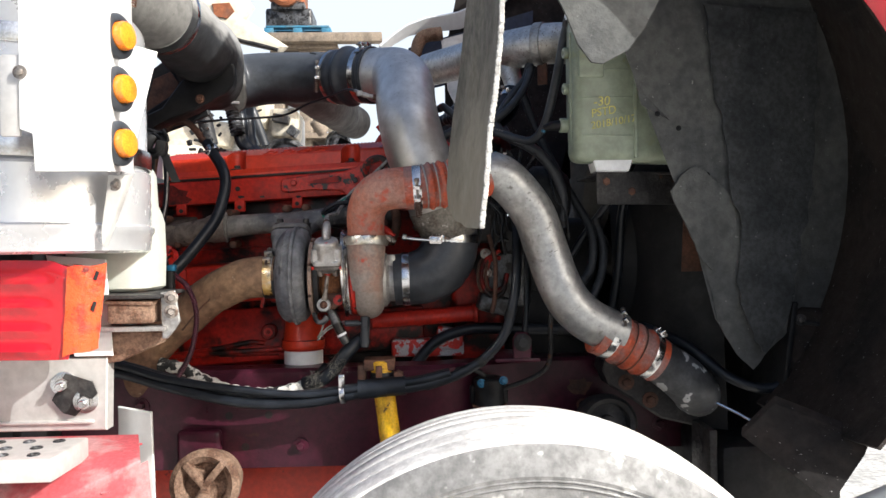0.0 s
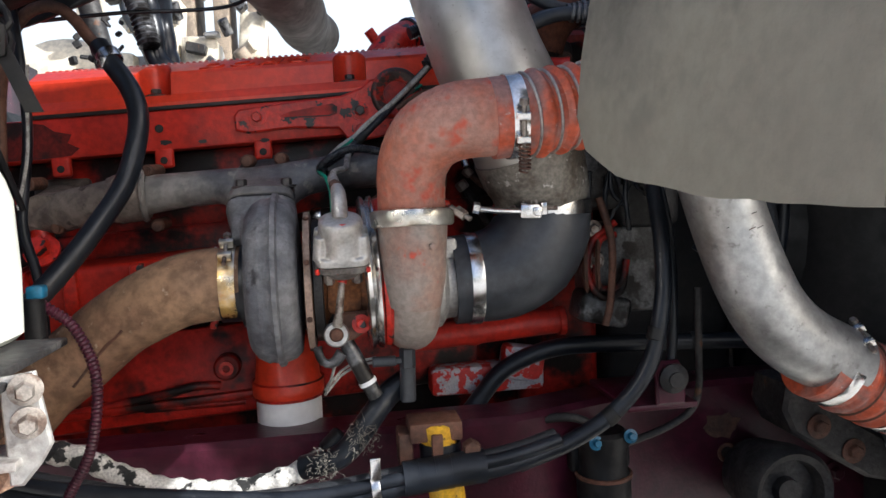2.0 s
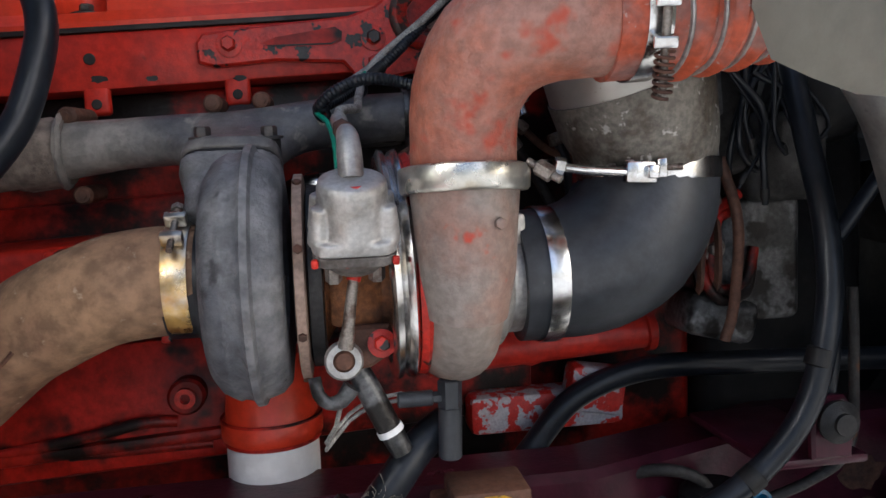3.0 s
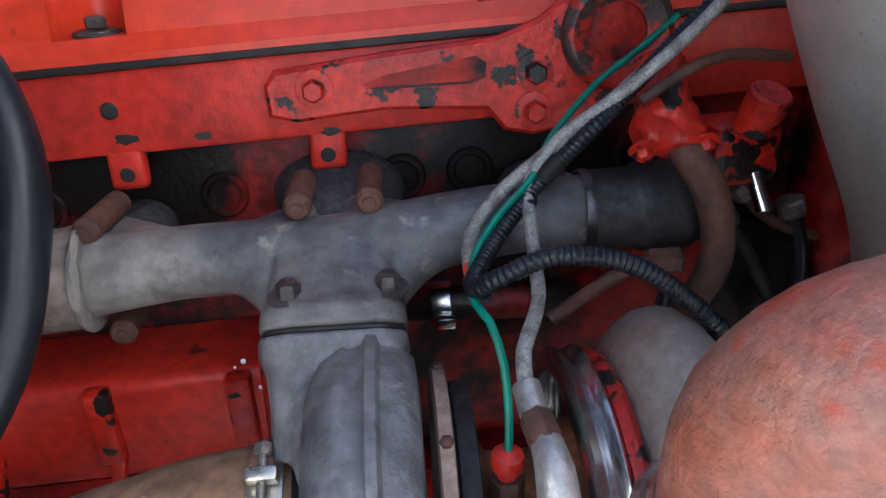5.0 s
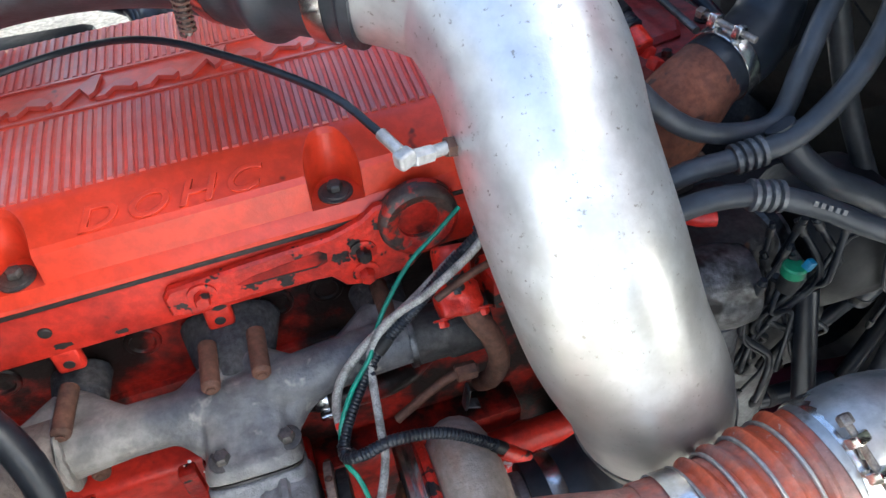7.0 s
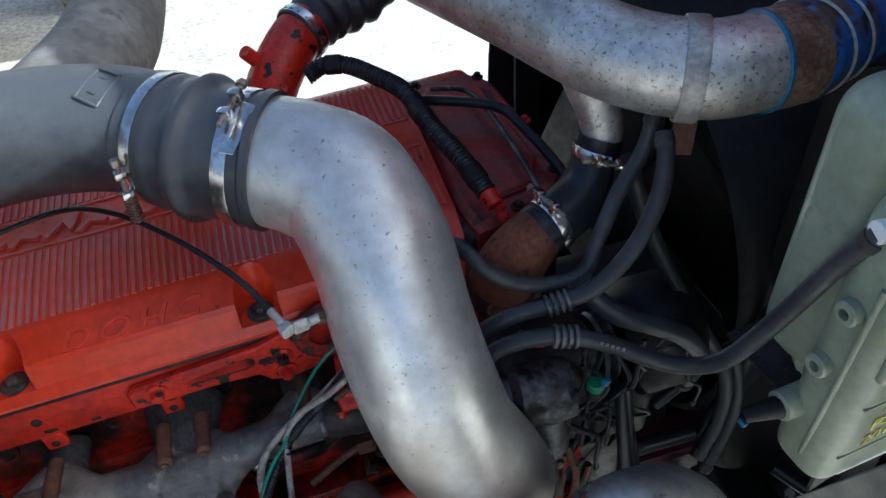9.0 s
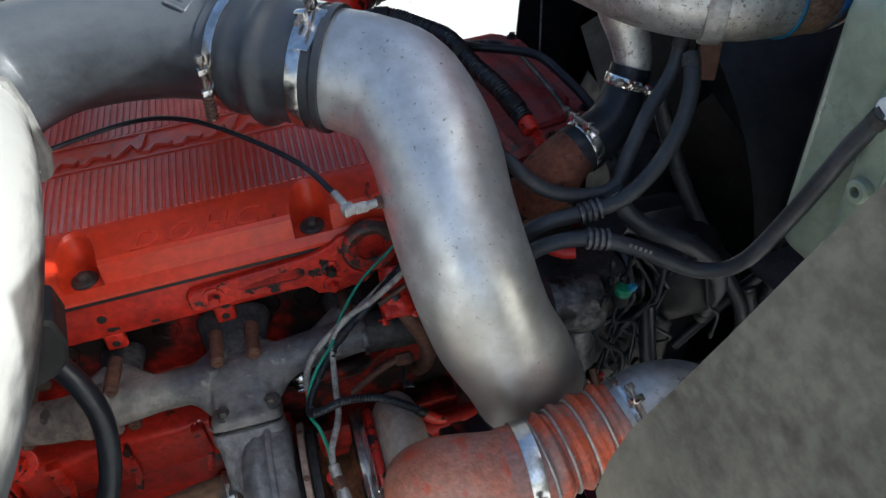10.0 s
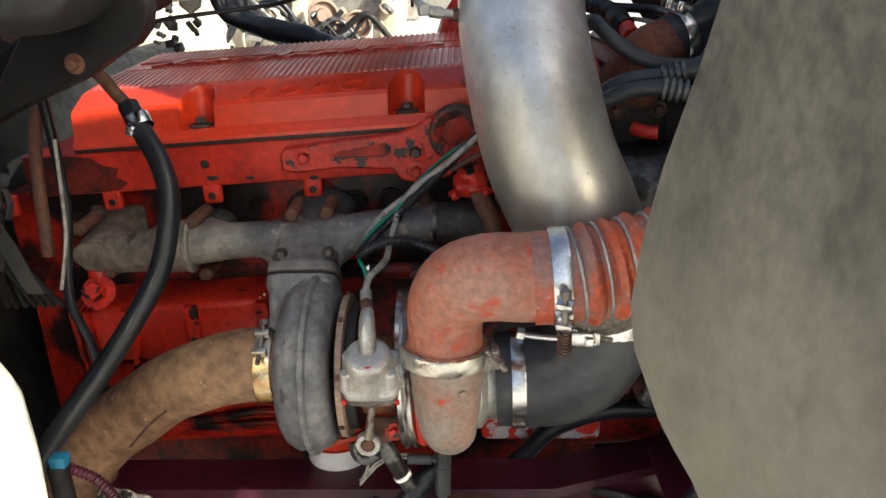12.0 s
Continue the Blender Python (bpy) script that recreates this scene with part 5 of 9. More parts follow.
tube(b, [(-0.150, 2.135, 1.871), (-0.185, 2.156, 1.876), (-0.240, 2.173, 1.880), (-0.300, 2.180, 1.882), (-0.370, 2.180, 1.879), (-0.430, 2.165, 1.868), (-0.472, 2.120, 1.858), (-0.488, 2.06, 1.85)], [0.0725, 0.0735, 0.0738, 0.0742, 0.0755, 0.078, 0.081, 0.083], 38)
part("duct", b, M_RUBBERDUST, ypipe)
b = bm_new()
tube(b, [(-0.32, 2.17, 1.875), (-0.255, 2.29, 1.870), (-0.217, 2.45, 1.862), (-0.200, 2.65, 1.875), (-0.19, 2.85, 1.885), (-0.16, 2.98, 1.885)], [0.062, 0.066, 0.068, 0.068, 0.068, 0.066], 30)
part("far_branch", b, M_GREYRUBBER, ypipe, "dusty grey branch to the far side")
b = bm_new()
MARK = [(-0.2179, 2.1292, 1.9425), (-0.1972, 2.1135, 1.9348), (-0.1685, 2.1451, 1.9480), (-0.1902, 2.1665, 1.9507)]
for p_, q_ in zip(MARK, MARK[1:] + MARK[:1]):
    mid = Vector(p_).lerp(Vector(q_), 0.5)
    tube(b, [p_, mid + Vector((0, -0.0006, 0.0012)), q_], 0.0022, 8)
label_frame = part("label_frame", b, M_RUBBERDUST, ypipe, "faint raised frame of a moulded mark")
for k in range(3):
    b = bm_new()
    f = 0.25 + 0.25 * k
    c0, c1 = (Vector(MARK[0]).lerp(Vector(MARK[3]), f), Vector(MARK[1]).lerp(Vector(MARK[2]), f))
    tube(b, [c0.lerp(c1, 0.18), c0.lerp(c1, 0.5) + Vector((0, -0.0004, 0.0012)), c0.lerp(c1, 0.82)], 0.0017, 6)
    part("worn_letter_bar", b, M_CABLEDUST, label_frame)
b = bm_new()
box(b, (-0.195, 2.84, 1.775), (0.05, 0.012, 0.045), (0, 25, 0), 0.008)
part("bolt_tab", b, M_BLACKPLAST, ypipe)

# near intake hose from the air cleaner
nh = thing("intake_hose", (-0.47, 1.65, 1.72), "sun-bleached grey rubber intake hose with steel clamps", "hose")
b = bm_new()
tube(b, [(-0.555, 1.165, 1.871), (-0.497, 1.275, 1.865), (-0.452, 1.394, 1.859), (-0.431, 1.480, 1.854), (-0.422, 1.538, 1.851)], [0.072, 0.074, 0.075, 0.0755, 0.0755], 36)
part("hose_body", b, M_GREYRUBBER, nh)
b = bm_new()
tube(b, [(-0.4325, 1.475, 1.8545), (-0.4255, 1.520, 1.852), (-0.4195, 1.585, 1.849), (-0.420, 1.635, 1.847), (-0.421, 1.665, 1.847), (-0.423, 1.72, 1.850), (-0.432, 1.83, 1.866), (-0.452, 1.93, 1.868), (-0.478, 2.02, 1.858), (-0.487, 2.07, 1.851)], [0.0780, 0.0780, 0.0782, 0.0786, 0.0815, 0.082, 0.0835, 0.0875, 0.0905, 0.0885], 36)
part("rubber_elbow", b, M_SUNDUSTELBOW, nh, "black rubber elbow sleeve, its top painted pale for dust and sun")
band_clamp("clamp", (-0.4285, 1.500, 1.853), (0.14, 1, -0.03), 0.0785, nh, 0.014, M_STEEL)
band_clamp("clamp", (-0.481, 1.315, 1.863), (0.36, 1, -0.05), 0.0755, nh, 0.014, M_STEEL, (0.85, -0.4, -0.1), True)
b = bm_new()
prism(b, [(-0.402, 2.065, 1.90), (-0.394, 2.065, 1.86), (-0.391, 2.065, 1.80), (-0.398, 2.065, 1.772), (-0.412, 2.065, 1.763), (-0.426, 2.065, 1.775), (-0.431, 2.065, 1.84), (-0.424, 2.065, 1.91)], (0, 0.02, 0), 0.004)
part("hanger_tab", b, M_GREYRUBBER, nh, "pale grey hanger tab")
b = bm_new()
cyl(b, (-0.408, 2.063, 1.786), (-0.500, 2.035, 1.788), 0.0042, seg=10)
part("tab_pin", b, M_FILTER, nh, "white pin through the hanger tab")
# support bracket below it
b = bm_new()
prism(b, [(-0.62, 1.76, 1.62), (-0.521, 1.74, 1.671), (-0.486, 1.74, 1.686), (-0.436, 1.74, 1.706), (-0.406, 1.74, 1.722), (-0.388, 1.74, 1.734), (-0.362, 1.74, 1.746), (-0.347, 1.74, 1.762), (-0.340, 1.74, 1.785), (-0.343, 1.74, 1.812), (-0.360, 1.74, 1.822), (-0.443, 1.74, 1.800), (-0.474, 1.74, 1.768), (-0.514, 1.74, 1.712), (-0.62, 1.76, 1.67)], (-0.01, 0.06, 0.0), 0.004)
prism(b, [(-0.60, 1.845, 1.715), (-0.58, 1.845, 1.70), (-0.44, 1.845, 1.785), (-0.40, 1.845, 1.86), (-0.42, 1.845, 1.87), (-0.47, 1.845, 1.80)], (0, 0.015, 0), 0.003)
prism(b, [(-0.665, 1.965, 1.63), (-0.655, 1.965, 1.74), (-0.625, 1.965, 1.85), (-0.560, 1.965, 1.90), (-0.500, 1.965, 1.82), (-0.465, 1.965, 1.735), (-0.550, 1.965, 1.70), (-0.610, 1.965, 1.68)], (0, 0.012, 0), 0.003)
sb = solo("hose_bracket", b, M_BLACKPLAST, "black bracket plate with a rusty face under the intake hose", "bracket")
b = bm_new()
prism(b, [(-0.635, 1.958, 1.74), (-0.610, 1.958, 1.83), (-0.565, 1.958, 1.85), (-0.530, 1.958, 1.80), (-0.535, 1.958, 1.74), (-0.585, 1.958, 1.715)], (0, 0.006, 0), 0.002)
part("rusty_plate", b, M_RUST, sb, "rust-brown plate face")
b = bm_new()
hexbolt(b, (-0.424, 1.739, 1.731), (0, -1, 0), 0.0065, 0.007)
part("bracket_bolt", b, M_RUST, sb, "small rusty bolt")

# ---- heater hose with clamp ----
hh = thing("heater_hose", (-0.46, 1.88, 1.3), "black rubber heater hose with a steel clamp", "hose")
b = bm_new()
tube(b, [(-0.463, 1.930, 1.655), (-0.445, 1.914, 1.628), (-0.414, 1.888, 1.585), (-0.400, 1.867, 1.545), (-0.403, 1.850, 1.500), (-0.417, 1.833, 1.449), (-0.444, 1.800, 1.398), (-0.479, 1.765, 1.345), (-0.538, 1.698, 1.264), (-0.580, 1.65, 1.185)], 0.0142, 20)
part("hose_body", b, M_RUBBER, hh)
heater_clamp = band_clamp("clamp", (-0.446, 1.917, 1.634), (0.50, -0.40, -0.76), 0.0152, hh, 0.017, M_STEEL)
b = bm_new()
box(b, (-0.452, 1.900, 1.627), (0.012, 0.010, 0.016), (20, 30, 0), 0.003)
part("clamp_screw", b, M_STEEL, heater_clamp)
b = bm_new()
tube(b, [(-0.455, 1.935, 1.640), (-0.478, 1.935, 1.668), (-0.50, 1.935, 1.698), (-0.525, 1.93, 1.712), (-0.56, 1.93, 1.70), (-0.585, 1.93, 1.66), (-0.60, 1.92, 1.58), (-0.60, 1.90, 1.45)], 0.0088, 12)
part("rusty_tube", b, M_RUST, hh)
b = bm_new()
tube(b, [(-0.575, 1.92, 1.72), (-0.565, 1.91, 1.62), (-0.56, 1.90, 1.52), (-0.565, 1.87, 1.40), (-0.555, 1.88, 1.32), (-0.56, 1.90, 1.20), (-0.58, 1.92, 1.08)], 0.007, 10)
solo("loose_cable", b, M_RUBBER, "black cable hanging beside the hose", "cable")
b = bm_new()
tube(b, [(-0.545, 1.88, 1.62), (-0.550, 1.88, 1.56), (-0.552, 1.87, 1.49), (-0.562, 1.85, 1.42)], 0.0026, 8)
solo("hanging_string", b, M_BRAID, "thin off-white string hanging beside the engine", "string")
cb = thing("cable_bundle", (-0.55, 1.70, 1.5), "tangled thin black cables behind the washer tank", "cables")
rnd = random.Random(21)
for k in range(7):
    o = k * 0.012
    b = bm_new()
    tube(b, [(-0.66 + o, 1.72 + rnd.uniform(-0.03, 0.03), 1.60 - o), (-0.60 + o, 1.70 + rnd.uniform(-0.03, 0.03), 1.63 - o * 0.5), (-0.555 + o * 0.3, 1.70, 1.585 - o), (-0.54 - o * 0.4, 1.74, 1.50 + rnd.uniform(-0.02, 0.02)), (-0.535 - o, 1.80, 1.42)], 0.0042, 8)
    part("cable", b, M_BLACKPLAST, cb)
for k in range(8):
    b = bm_new()
    c0 = Vector((-0.508 + rnd.uniform(-0.015, 0.02), 1.63 + rnd.uniform(-0.02, 0.02), 1.608 + rnd.uniform(-0.012, 0.012)))
    ph = rnd.uniform(0, 6.28)
    tube(b, [c0 + Vector((0.036 * math.cos(ph + q * 1.1), 0.012 * math.sin(2 * q), 0.026 * math.sin(ph + q * 1.1))) for q in range(5)], 0.0040, 8)
    part("cable", b, M_BLACKPLAST, cb)
b = bm_new()
sheet(b, [[(-0.476 + 0.007 * k + d, 1.612 + 0.003 * math.sin(k), 1.602 - 0.016 * k) for d in (-0.009, 0.009)] for k in range(6)], 0.002)
part("loose_strap", b, M_BLACKPLAST, cb, "loose black strap end")
for k, c in enumerate(((-0.500, 1.615, 1.612), (-0.474, 1.610, 1.598), (-0.525, 1.625, 1.598))):
    b = bm_new()
    box(b, c, (0.022, 0.018, 0.034), (10 * k, 25 - 20 * k, 15), 0.004)
    part("plug", b, M_BLACKPLAST, cb)

# ---- wires over the turbo ----
b = bm_new()
tube(b, [(-0.140, 1.812, 1.380), (-0.139, 1.816, 1.40), (-0.140, 1.828, 1.428), (-0.146, 1.845, 1.448), (-0.155, 1.862, 1.457), (-0.150, 1.89, 1.470), (-0.130, 1.918, 1.487), (-0.105, 1.939, 1.504), (-0.085, 1.968, 1.525), (-0.045, 2.0, 1.556), (-0.010, 2.012, 1.578), (0.02, 2.02, 1.60)], 0.0026, 8)
solo("green_wire", b, M_GREENWIRE, "thin green wire draped over the manifold", "wire")
sb_ = thing("sensor_boot", (-0.140, 1.812, 1.35), "small red round sensor boot on the bearing housing", "sensor")
b = bm_new()
lathe(b, (-0.1405, 1.813, 1.360), (0, -0.1, 1), [(0, 0.006), (0.006, 0.006), (0.008, 0.0095), (0.014, 0.0105), (0.018, 0.0095), (0.021, 0.004), (0.021, 0)], 16)
part("boot", b, M_REDWIRE, sb_)
b = bm_new()
cyl(b, (-0.141, 1.815, 1.33), (-0.1405, 1.813, 1.361), 0.011, seg=6)
part("brass_nut", b, M_RUST, sb_)
b = bm_new()
tube(b, [(-0.136, 1.782, 1.4435), (-0.134, 1.80, 1.453), (-0.124, 1.825, 1.457), (-0.116, 1.85, 1.460), (-0.114, 1.87, 1.470), (-0.109, 1.92, 1.487), (-0.105, 1.942, 1.502), (-0.083, 1.955, 1.527), (-0.04, 1.948, 1.560), (0.005, 1.945, 1.60), (0.035, 1.95, 1.63)], 0.0044, 10)
solo("braided_cable", b, M_BRAID, "grey braided sensor cable", "cable")
b = bm_new()
tube(b, [(-0.150, 1.890, 1.452), (-0.151, 1.915, 1.464), (-0.141, 1.937, 1.478), (-0.120, 1.948, 1.497), (-0.10, 1.955, 1.510), (-0.05, 1.958, 1.548), (0.0, 1.965, 1.588)], 0.0050, 10)
solo("braided_cable", b, M_BRAID, "grey braided sensor cable looped back", "cable")
b = bm_new()
ring(b, (-0.150, 1.900, 1.457), (0, 0.8, 0.4), 0.0050, 0.006, 0.001, 14)
solo("wire_marker", b, M_REDWIRE, "red marker band on the braided cable", "cable marker")
def corr(s, f):
    return 0.0058 + 0.0005 * math.sin(s * 2 * math.pi / 0.004)
b = bm_new()
tube(b, [(0.03, 1.955, 1.625), (-0.01, 1.955, 1.585), (-0.05, 1.95, 1.545), (-0.09, 1.945, 1.508), (-0.115, 1.928, 1.488), (-0.144, 1.89, 1.468), (-0.153, 1.862, 1.462), (-0.138, 1.848, 1.475), (-0.105, 1.846, 1.487), (-0.06, 1.845, 1.478), (-0.02, 1.843, 1.448), (0.005, 1.842, 1.420)], corr, 12, 0.0013)
cd = thing("corrugated_conduit", (-0.06, 1.9, 1.45), "black corrugated wire conduit with taped ends", "conduit")
part("conduit_body", b, M_RUBBER, cd)
for p, d in (((-0.09, 1.945, 1.508), (-0.7, -0.3, -0.6)), ((-0.003, 1.842, 1.430), (0.6, 0, -0.7))):
    b = bm_new()
    cyl(b, Vector(p) - Vector(d) * 0.010, Vector(p) + Vector(d) * 0.010, 0.0069, seg=14)
    part("end_tape", b, M_BLACKPLAST, cd, "black tape wrap")
b = bm_new()
tube(b, [(0.0, 1.842, 1.424), (0.012, 1.84, 1.412), (0.03, 1.84, 1.40)], [0.008, 0.009, 0.005], 12)
solo("connector", b, M_REDCHIP, "small oily red connector", "connector")
for p in ((-0.109, 1.940, 1.490), (-0.150, 1.872, 1.458)):
    b = bm_new()
    ring(b, p, (0.6, 0.6, 0.5), 0.008, 0.005, 0.002, 14)
    box(b, Vector(p) + Vector((0.0, -0.012, 0.002)), (0.005, 0.012, 0.005), (0, 0, 30), 0.001)
    solo("cable_tie", b, M_RUBBER, "black cable tie round the wires", "cable tie")
# brown water bend, small gray line and sensor beside the intake pipe
b = bm_new()
tube(b, [(0.004, 1.960, 1.522), (0.012, 1.945, 1.508), (0.022, 1.938, 1.490), (0.030, 1.936, 1.462), (0.032, 1.938, 1.436), (0.024, 1.945, 1.405), (0.015, 1.96, 1.385)], [0.0125, 0.0125, 0.0125, 0.012, 0.012, 0.0115, 0.011], 20)
wb = thing("water_bend", (0.02, 1.93, 1.40), "rusty brown water bend with red flange", "pipe")
part("bend", b, M_RUST, wb)
b = bm_new()
box(b, (-0.004, 1.960, 1.528), (0.048, 0.030, 0.026), (35, 0, 8), 0.006, 3)
cyl(b, (-0.004, 1.964, 1.53), (0.0, 2.0, 1.57), 0.020, seg=18)
cyl(b, (0.004, 1.952, 1.514), (0.004, 1.972, 1.54), 0.0175, seg=18)
cast("flange", b, M_REDCHIP, wb, "oily chipped red flange", 0.002, 3)
for p in ((-0.025, 1.948, 1.519), (0.019, 1.948, 1.522)):
    b = bm_new()
    hexbolt(b, p, (0, -0.77, -0.64), 0.006, 0.007)
    part("flange_bolt", b, M_REDCHIP, wb)
b = bm_new()
tube(b, [(-0.03, 1.945, 1.553), (0.0, 1.945, 1.572), (0.03, 1.95, 1.580), (0.08, 1.965, 1.575)], 0.004, 10)
solo("thin_fuel_line", b, M_RUST, "thin rusty metal line over the water bend", "pipe")
b = bm_new()
box(b, (-0.010, 1.93, 1.405), (0.004, 0.014, 0.034), (0, 10, 0), 0.0015)
box(b, (-0.003, 1.93, 1.390), (0.016, 0.014, 0.003), (0, 20, 0), 0.001)
solo("hanging_clip", b, M_GRIME, "small grey metal clip under the water line", "clip")
b = bm_new()
tube(b, [(-0.09, 1.93, 1.40), (-0.05, 1.935, 1.425), (-0.018, 1.94, 1.437), (0.008, 1.94, 1.436)], 0.0055, 10)
cyl(b, (-0.018, 1.94, 1.437), (0.006, 1.94, 1.437), 0.010, seg=6)
solo("coolant_line", b, M_RUST, "thin rusty coolant line with a hex nut", "pipe")
b = bm_new()
box(b, (0.065, 2.005, 1.50), (0.06, 0.05, 0.05), (0, 0, 10), 0.01)
cyl(b, (0.07, 1.985, 1.52), (0.075, 1.97, 1.55), 0.016, seg=14)
sn = solo("thermostat_boss", b, M_REDCHIP, "chipped red casting beside the intake pipe", "engine casting")
b = bm_new()
cyl(b, (0.076, 1.986, 1.486), (0.082, 1.972, 1.458), 0.0055, 0.007, 10)
part("sensor_tip", b, M_STEEL, sn)
b = bm_new()
tube(b, [(0.02, 1.95, 1.62), (0.05, 1.955, 1.66), (0.045, 2.0, 1.675), (0.06, 2.06, 1.68)], lambda s, f: 0.009 + 0.0012 * math.sin(s * 2 * math.pi / 0.006), 12, 0.0015)
solo("corrugated_conduit", b, M_RUBBER, "black corrugated conduit rising behind the pipe", "conduit")

# thin gauge line from the intake fitting across the cover
b = bm_new()
tube(b, [(-0.069, 1.900, 1.782), (-0.098, 1.95, 1.796), (-0.16, 2.04, 1.795), (-0.23, 2.12, 1.79), (-0.30, 2.176, 1.772), (-0.385, 2.17, 1.762), (-0.48, 2.14, 1.752), (-0.60, 2.10, 1.73)], 0.0035, 10)
solo("gauge_line", b, M_RUBBER, "thin black gauge line across the valve cover", "hose")

# small lines in front of the block beside the intake pipe
bl = thing("block_lines", (0.1, 2.05, 1.30), "grimy fuel and oil lines in front of the block", "pipes")
for pts, r, m, lab in (([(0.083, 2.040, 1.432), (0.106, 2.040, 1.400), (0.135, 2.040, 1.347), (0.162, 2.040, 1.282)], 0.0065, M_DARKMETAL, "grimy steel line"), ([(0.142, 2.040, 1.439), (0.157, 2.040, 1.395), (0.159, 2.040, 1.351), (0.145, 2.040, 1.319)], 0.0075, M_RUBBER, "black rubber line"), ([(0.093, 2.040, 1.454), (0.129, 2.040, 1.422), (0.169, 2.040, 1.407)], 0.005, M_RUST, "rusty thin line")):
    b = bm_new()
    tube(b, pts, r, 12)
    line = part("line", b, m, bl, lab)
    b = bm_new()
    d = (Vector(pts[1]) - Vector(pts[0])).normalized()
    cyl(b, Vector(pts[0]) - d * 0.004, Vector(pts[0]) + d * 0.012, r * 1.7, seg=6)
    part("union_nut", b, M_BOLT, line)
# oil feed and drain fittings under the turbo
of = thing("oil_feed", (-0.12, 1.80, 1.10), "steel oil feed fittings and braided hose under the turbo", "fitting")
b = bm_new()
tube(b, [(-0.136, 1.780, 1.206), (-0.146, 1.780, 1.194), (-0.158, 1.782, 1.192), (-0.166, 1.785, 1.200), (-0.169, 1.790, 1.214)], [0.0085, 0.0075, 0.006, 0.006, 0.006], 12)
part("elbow", b, M_GRIME, of)
b = bm_new()
tube(b, [(-0.131, 1.79, 1.222), (-0.121, 1.79, 1.200), (-0.105, 1.79, 1.165), (-0.092, 1.79, 1.138)], [0.0105, 0.0118, 0.0118, 0.0105], 14)
part("hose_end", b, M_GRIME, of)
b = bm_new()
lathe(b, (-0.1028, 1.79, 1.160), (0.4, 0.0, -0.85), [(-0.003, 0.0118), (-0.003, 0.0128), (0.003, 0.0128), (0.003, 0.0118)], 16)
part("white_sleeve", b, M_FILTER, of)
b = bm_new()
for o in (0, 0.006):
    tube(b, [(-0.146, 1.785, 1.190 + o), (-0.152, 1.783, 1.170), (-0.162, 1.785, 1.148 + o), (-0.14, 1.795, 1.170 + o), (-0.118, 1.80, 1.180 + o), (-0.090, 1.792, 1.187 + o)], 0.0020, 8)
part("steel_line", b, M_BRAID, of)
b = bm_new()
cyl(b, (-0.095, 1.79, 1.187), (-0.062, 1.79, 1.187), 0.0075, seg=12)
cyl(b, (-0.066, 1.79, 1.187), (-0.050, 1.79, 1.187), 0.0055, seg=6)
cyl(b, (-0.0455, 1.79, 1.204), (-0.046, 1.79, 1.176), 0.0115, seg=6)
cyl(b, (-0.046, 1.79, 1.178), (-0.0475, 1.79, 1.128), 0.0112, seg=14)
part("tee_fitting", b, M_HOSEDUST, of)

# ---- hoses and harness along the frame ----
b = bm_new()
tube(b, [(-0.045, 1.825, 1.150), (-0.075, 1.815, 1.132), (-0.105, 1.80, 1.100), (-0.145, 1.80, 1.055), (-0.20, 1.82, 1.035)], 0.0175, 16)
fr = thing("oil_drain_hose", (-0.1, 1.81, 1.03), "black oil drain hose with frayed end covering", "hose")
part("hose_body", b, M_RUBBER, fr)
b = bm_new()
rnd = random.Random(7)
for c in ((-0.115, 1.785, 1.085), (-0.168, 1.79, 1.045)):
    for k in range(110):
        d = Vector((rnd.uniform(-1, 1), rnd.uniform(-1, 0.2), rnd.uniform(-1, 1))).normalized()
        q = Vector(c) + Vector((0.014 * rnd.uniform(-1, 1), 0, 0.016 * rnd.uniform(-1, 1))) + d * 0.010
        e = q + d * rnd.uniform(0.002, 0.006)
        tube(b, [q, e, e + Vector((rnd.uniform(-1, 1), rnd.uniform(-0.3, 0.3), rnd.uniform(-1, 1))) * 0.006], 0.00032, 4, 0.01)
part("frayed_threads", b, M_THREAD, fr, "frayed pale threads")
b = bm_new()
tube(b, [(-0.56, 1.83, 1.090), (-0.50, 1.825, 1.078), (-0.45, 1.82, 1.050), (-0.39, 1.815, 1.027), (-0.33, 1.815, 1.016), (-0.27, 1.815, 1.016), (-0.215, 1.82, 1.026), (-0.17, 1.825, 1.047), (-0.145, 1.83, 1.07)], lambda s, f: 0.0155 + 0.0015 * math.sin(s * 2 * math.pi / 0.028), 16, 0.005, wobble=0.14)
ph = thing("peeling_hose", (-0.35, 1.82, 1.02), "hose with peeling white covering along the frame", "hose")
part("hose_body", b, M_PEELED, ph)
b = bm_new()
cyl(b, (-0.165, 1.826, 1.051), (-0.140, 1.831, 1.075), 0.0178, seg=16)
part("end_tape", b, M_BLACKPLAST, ph, "black tape at the end")
hb = thing("harness_bundle", (-0.2, 1.75, 0.99), "taped black hose and cable bundle along the frame rail", "cables")
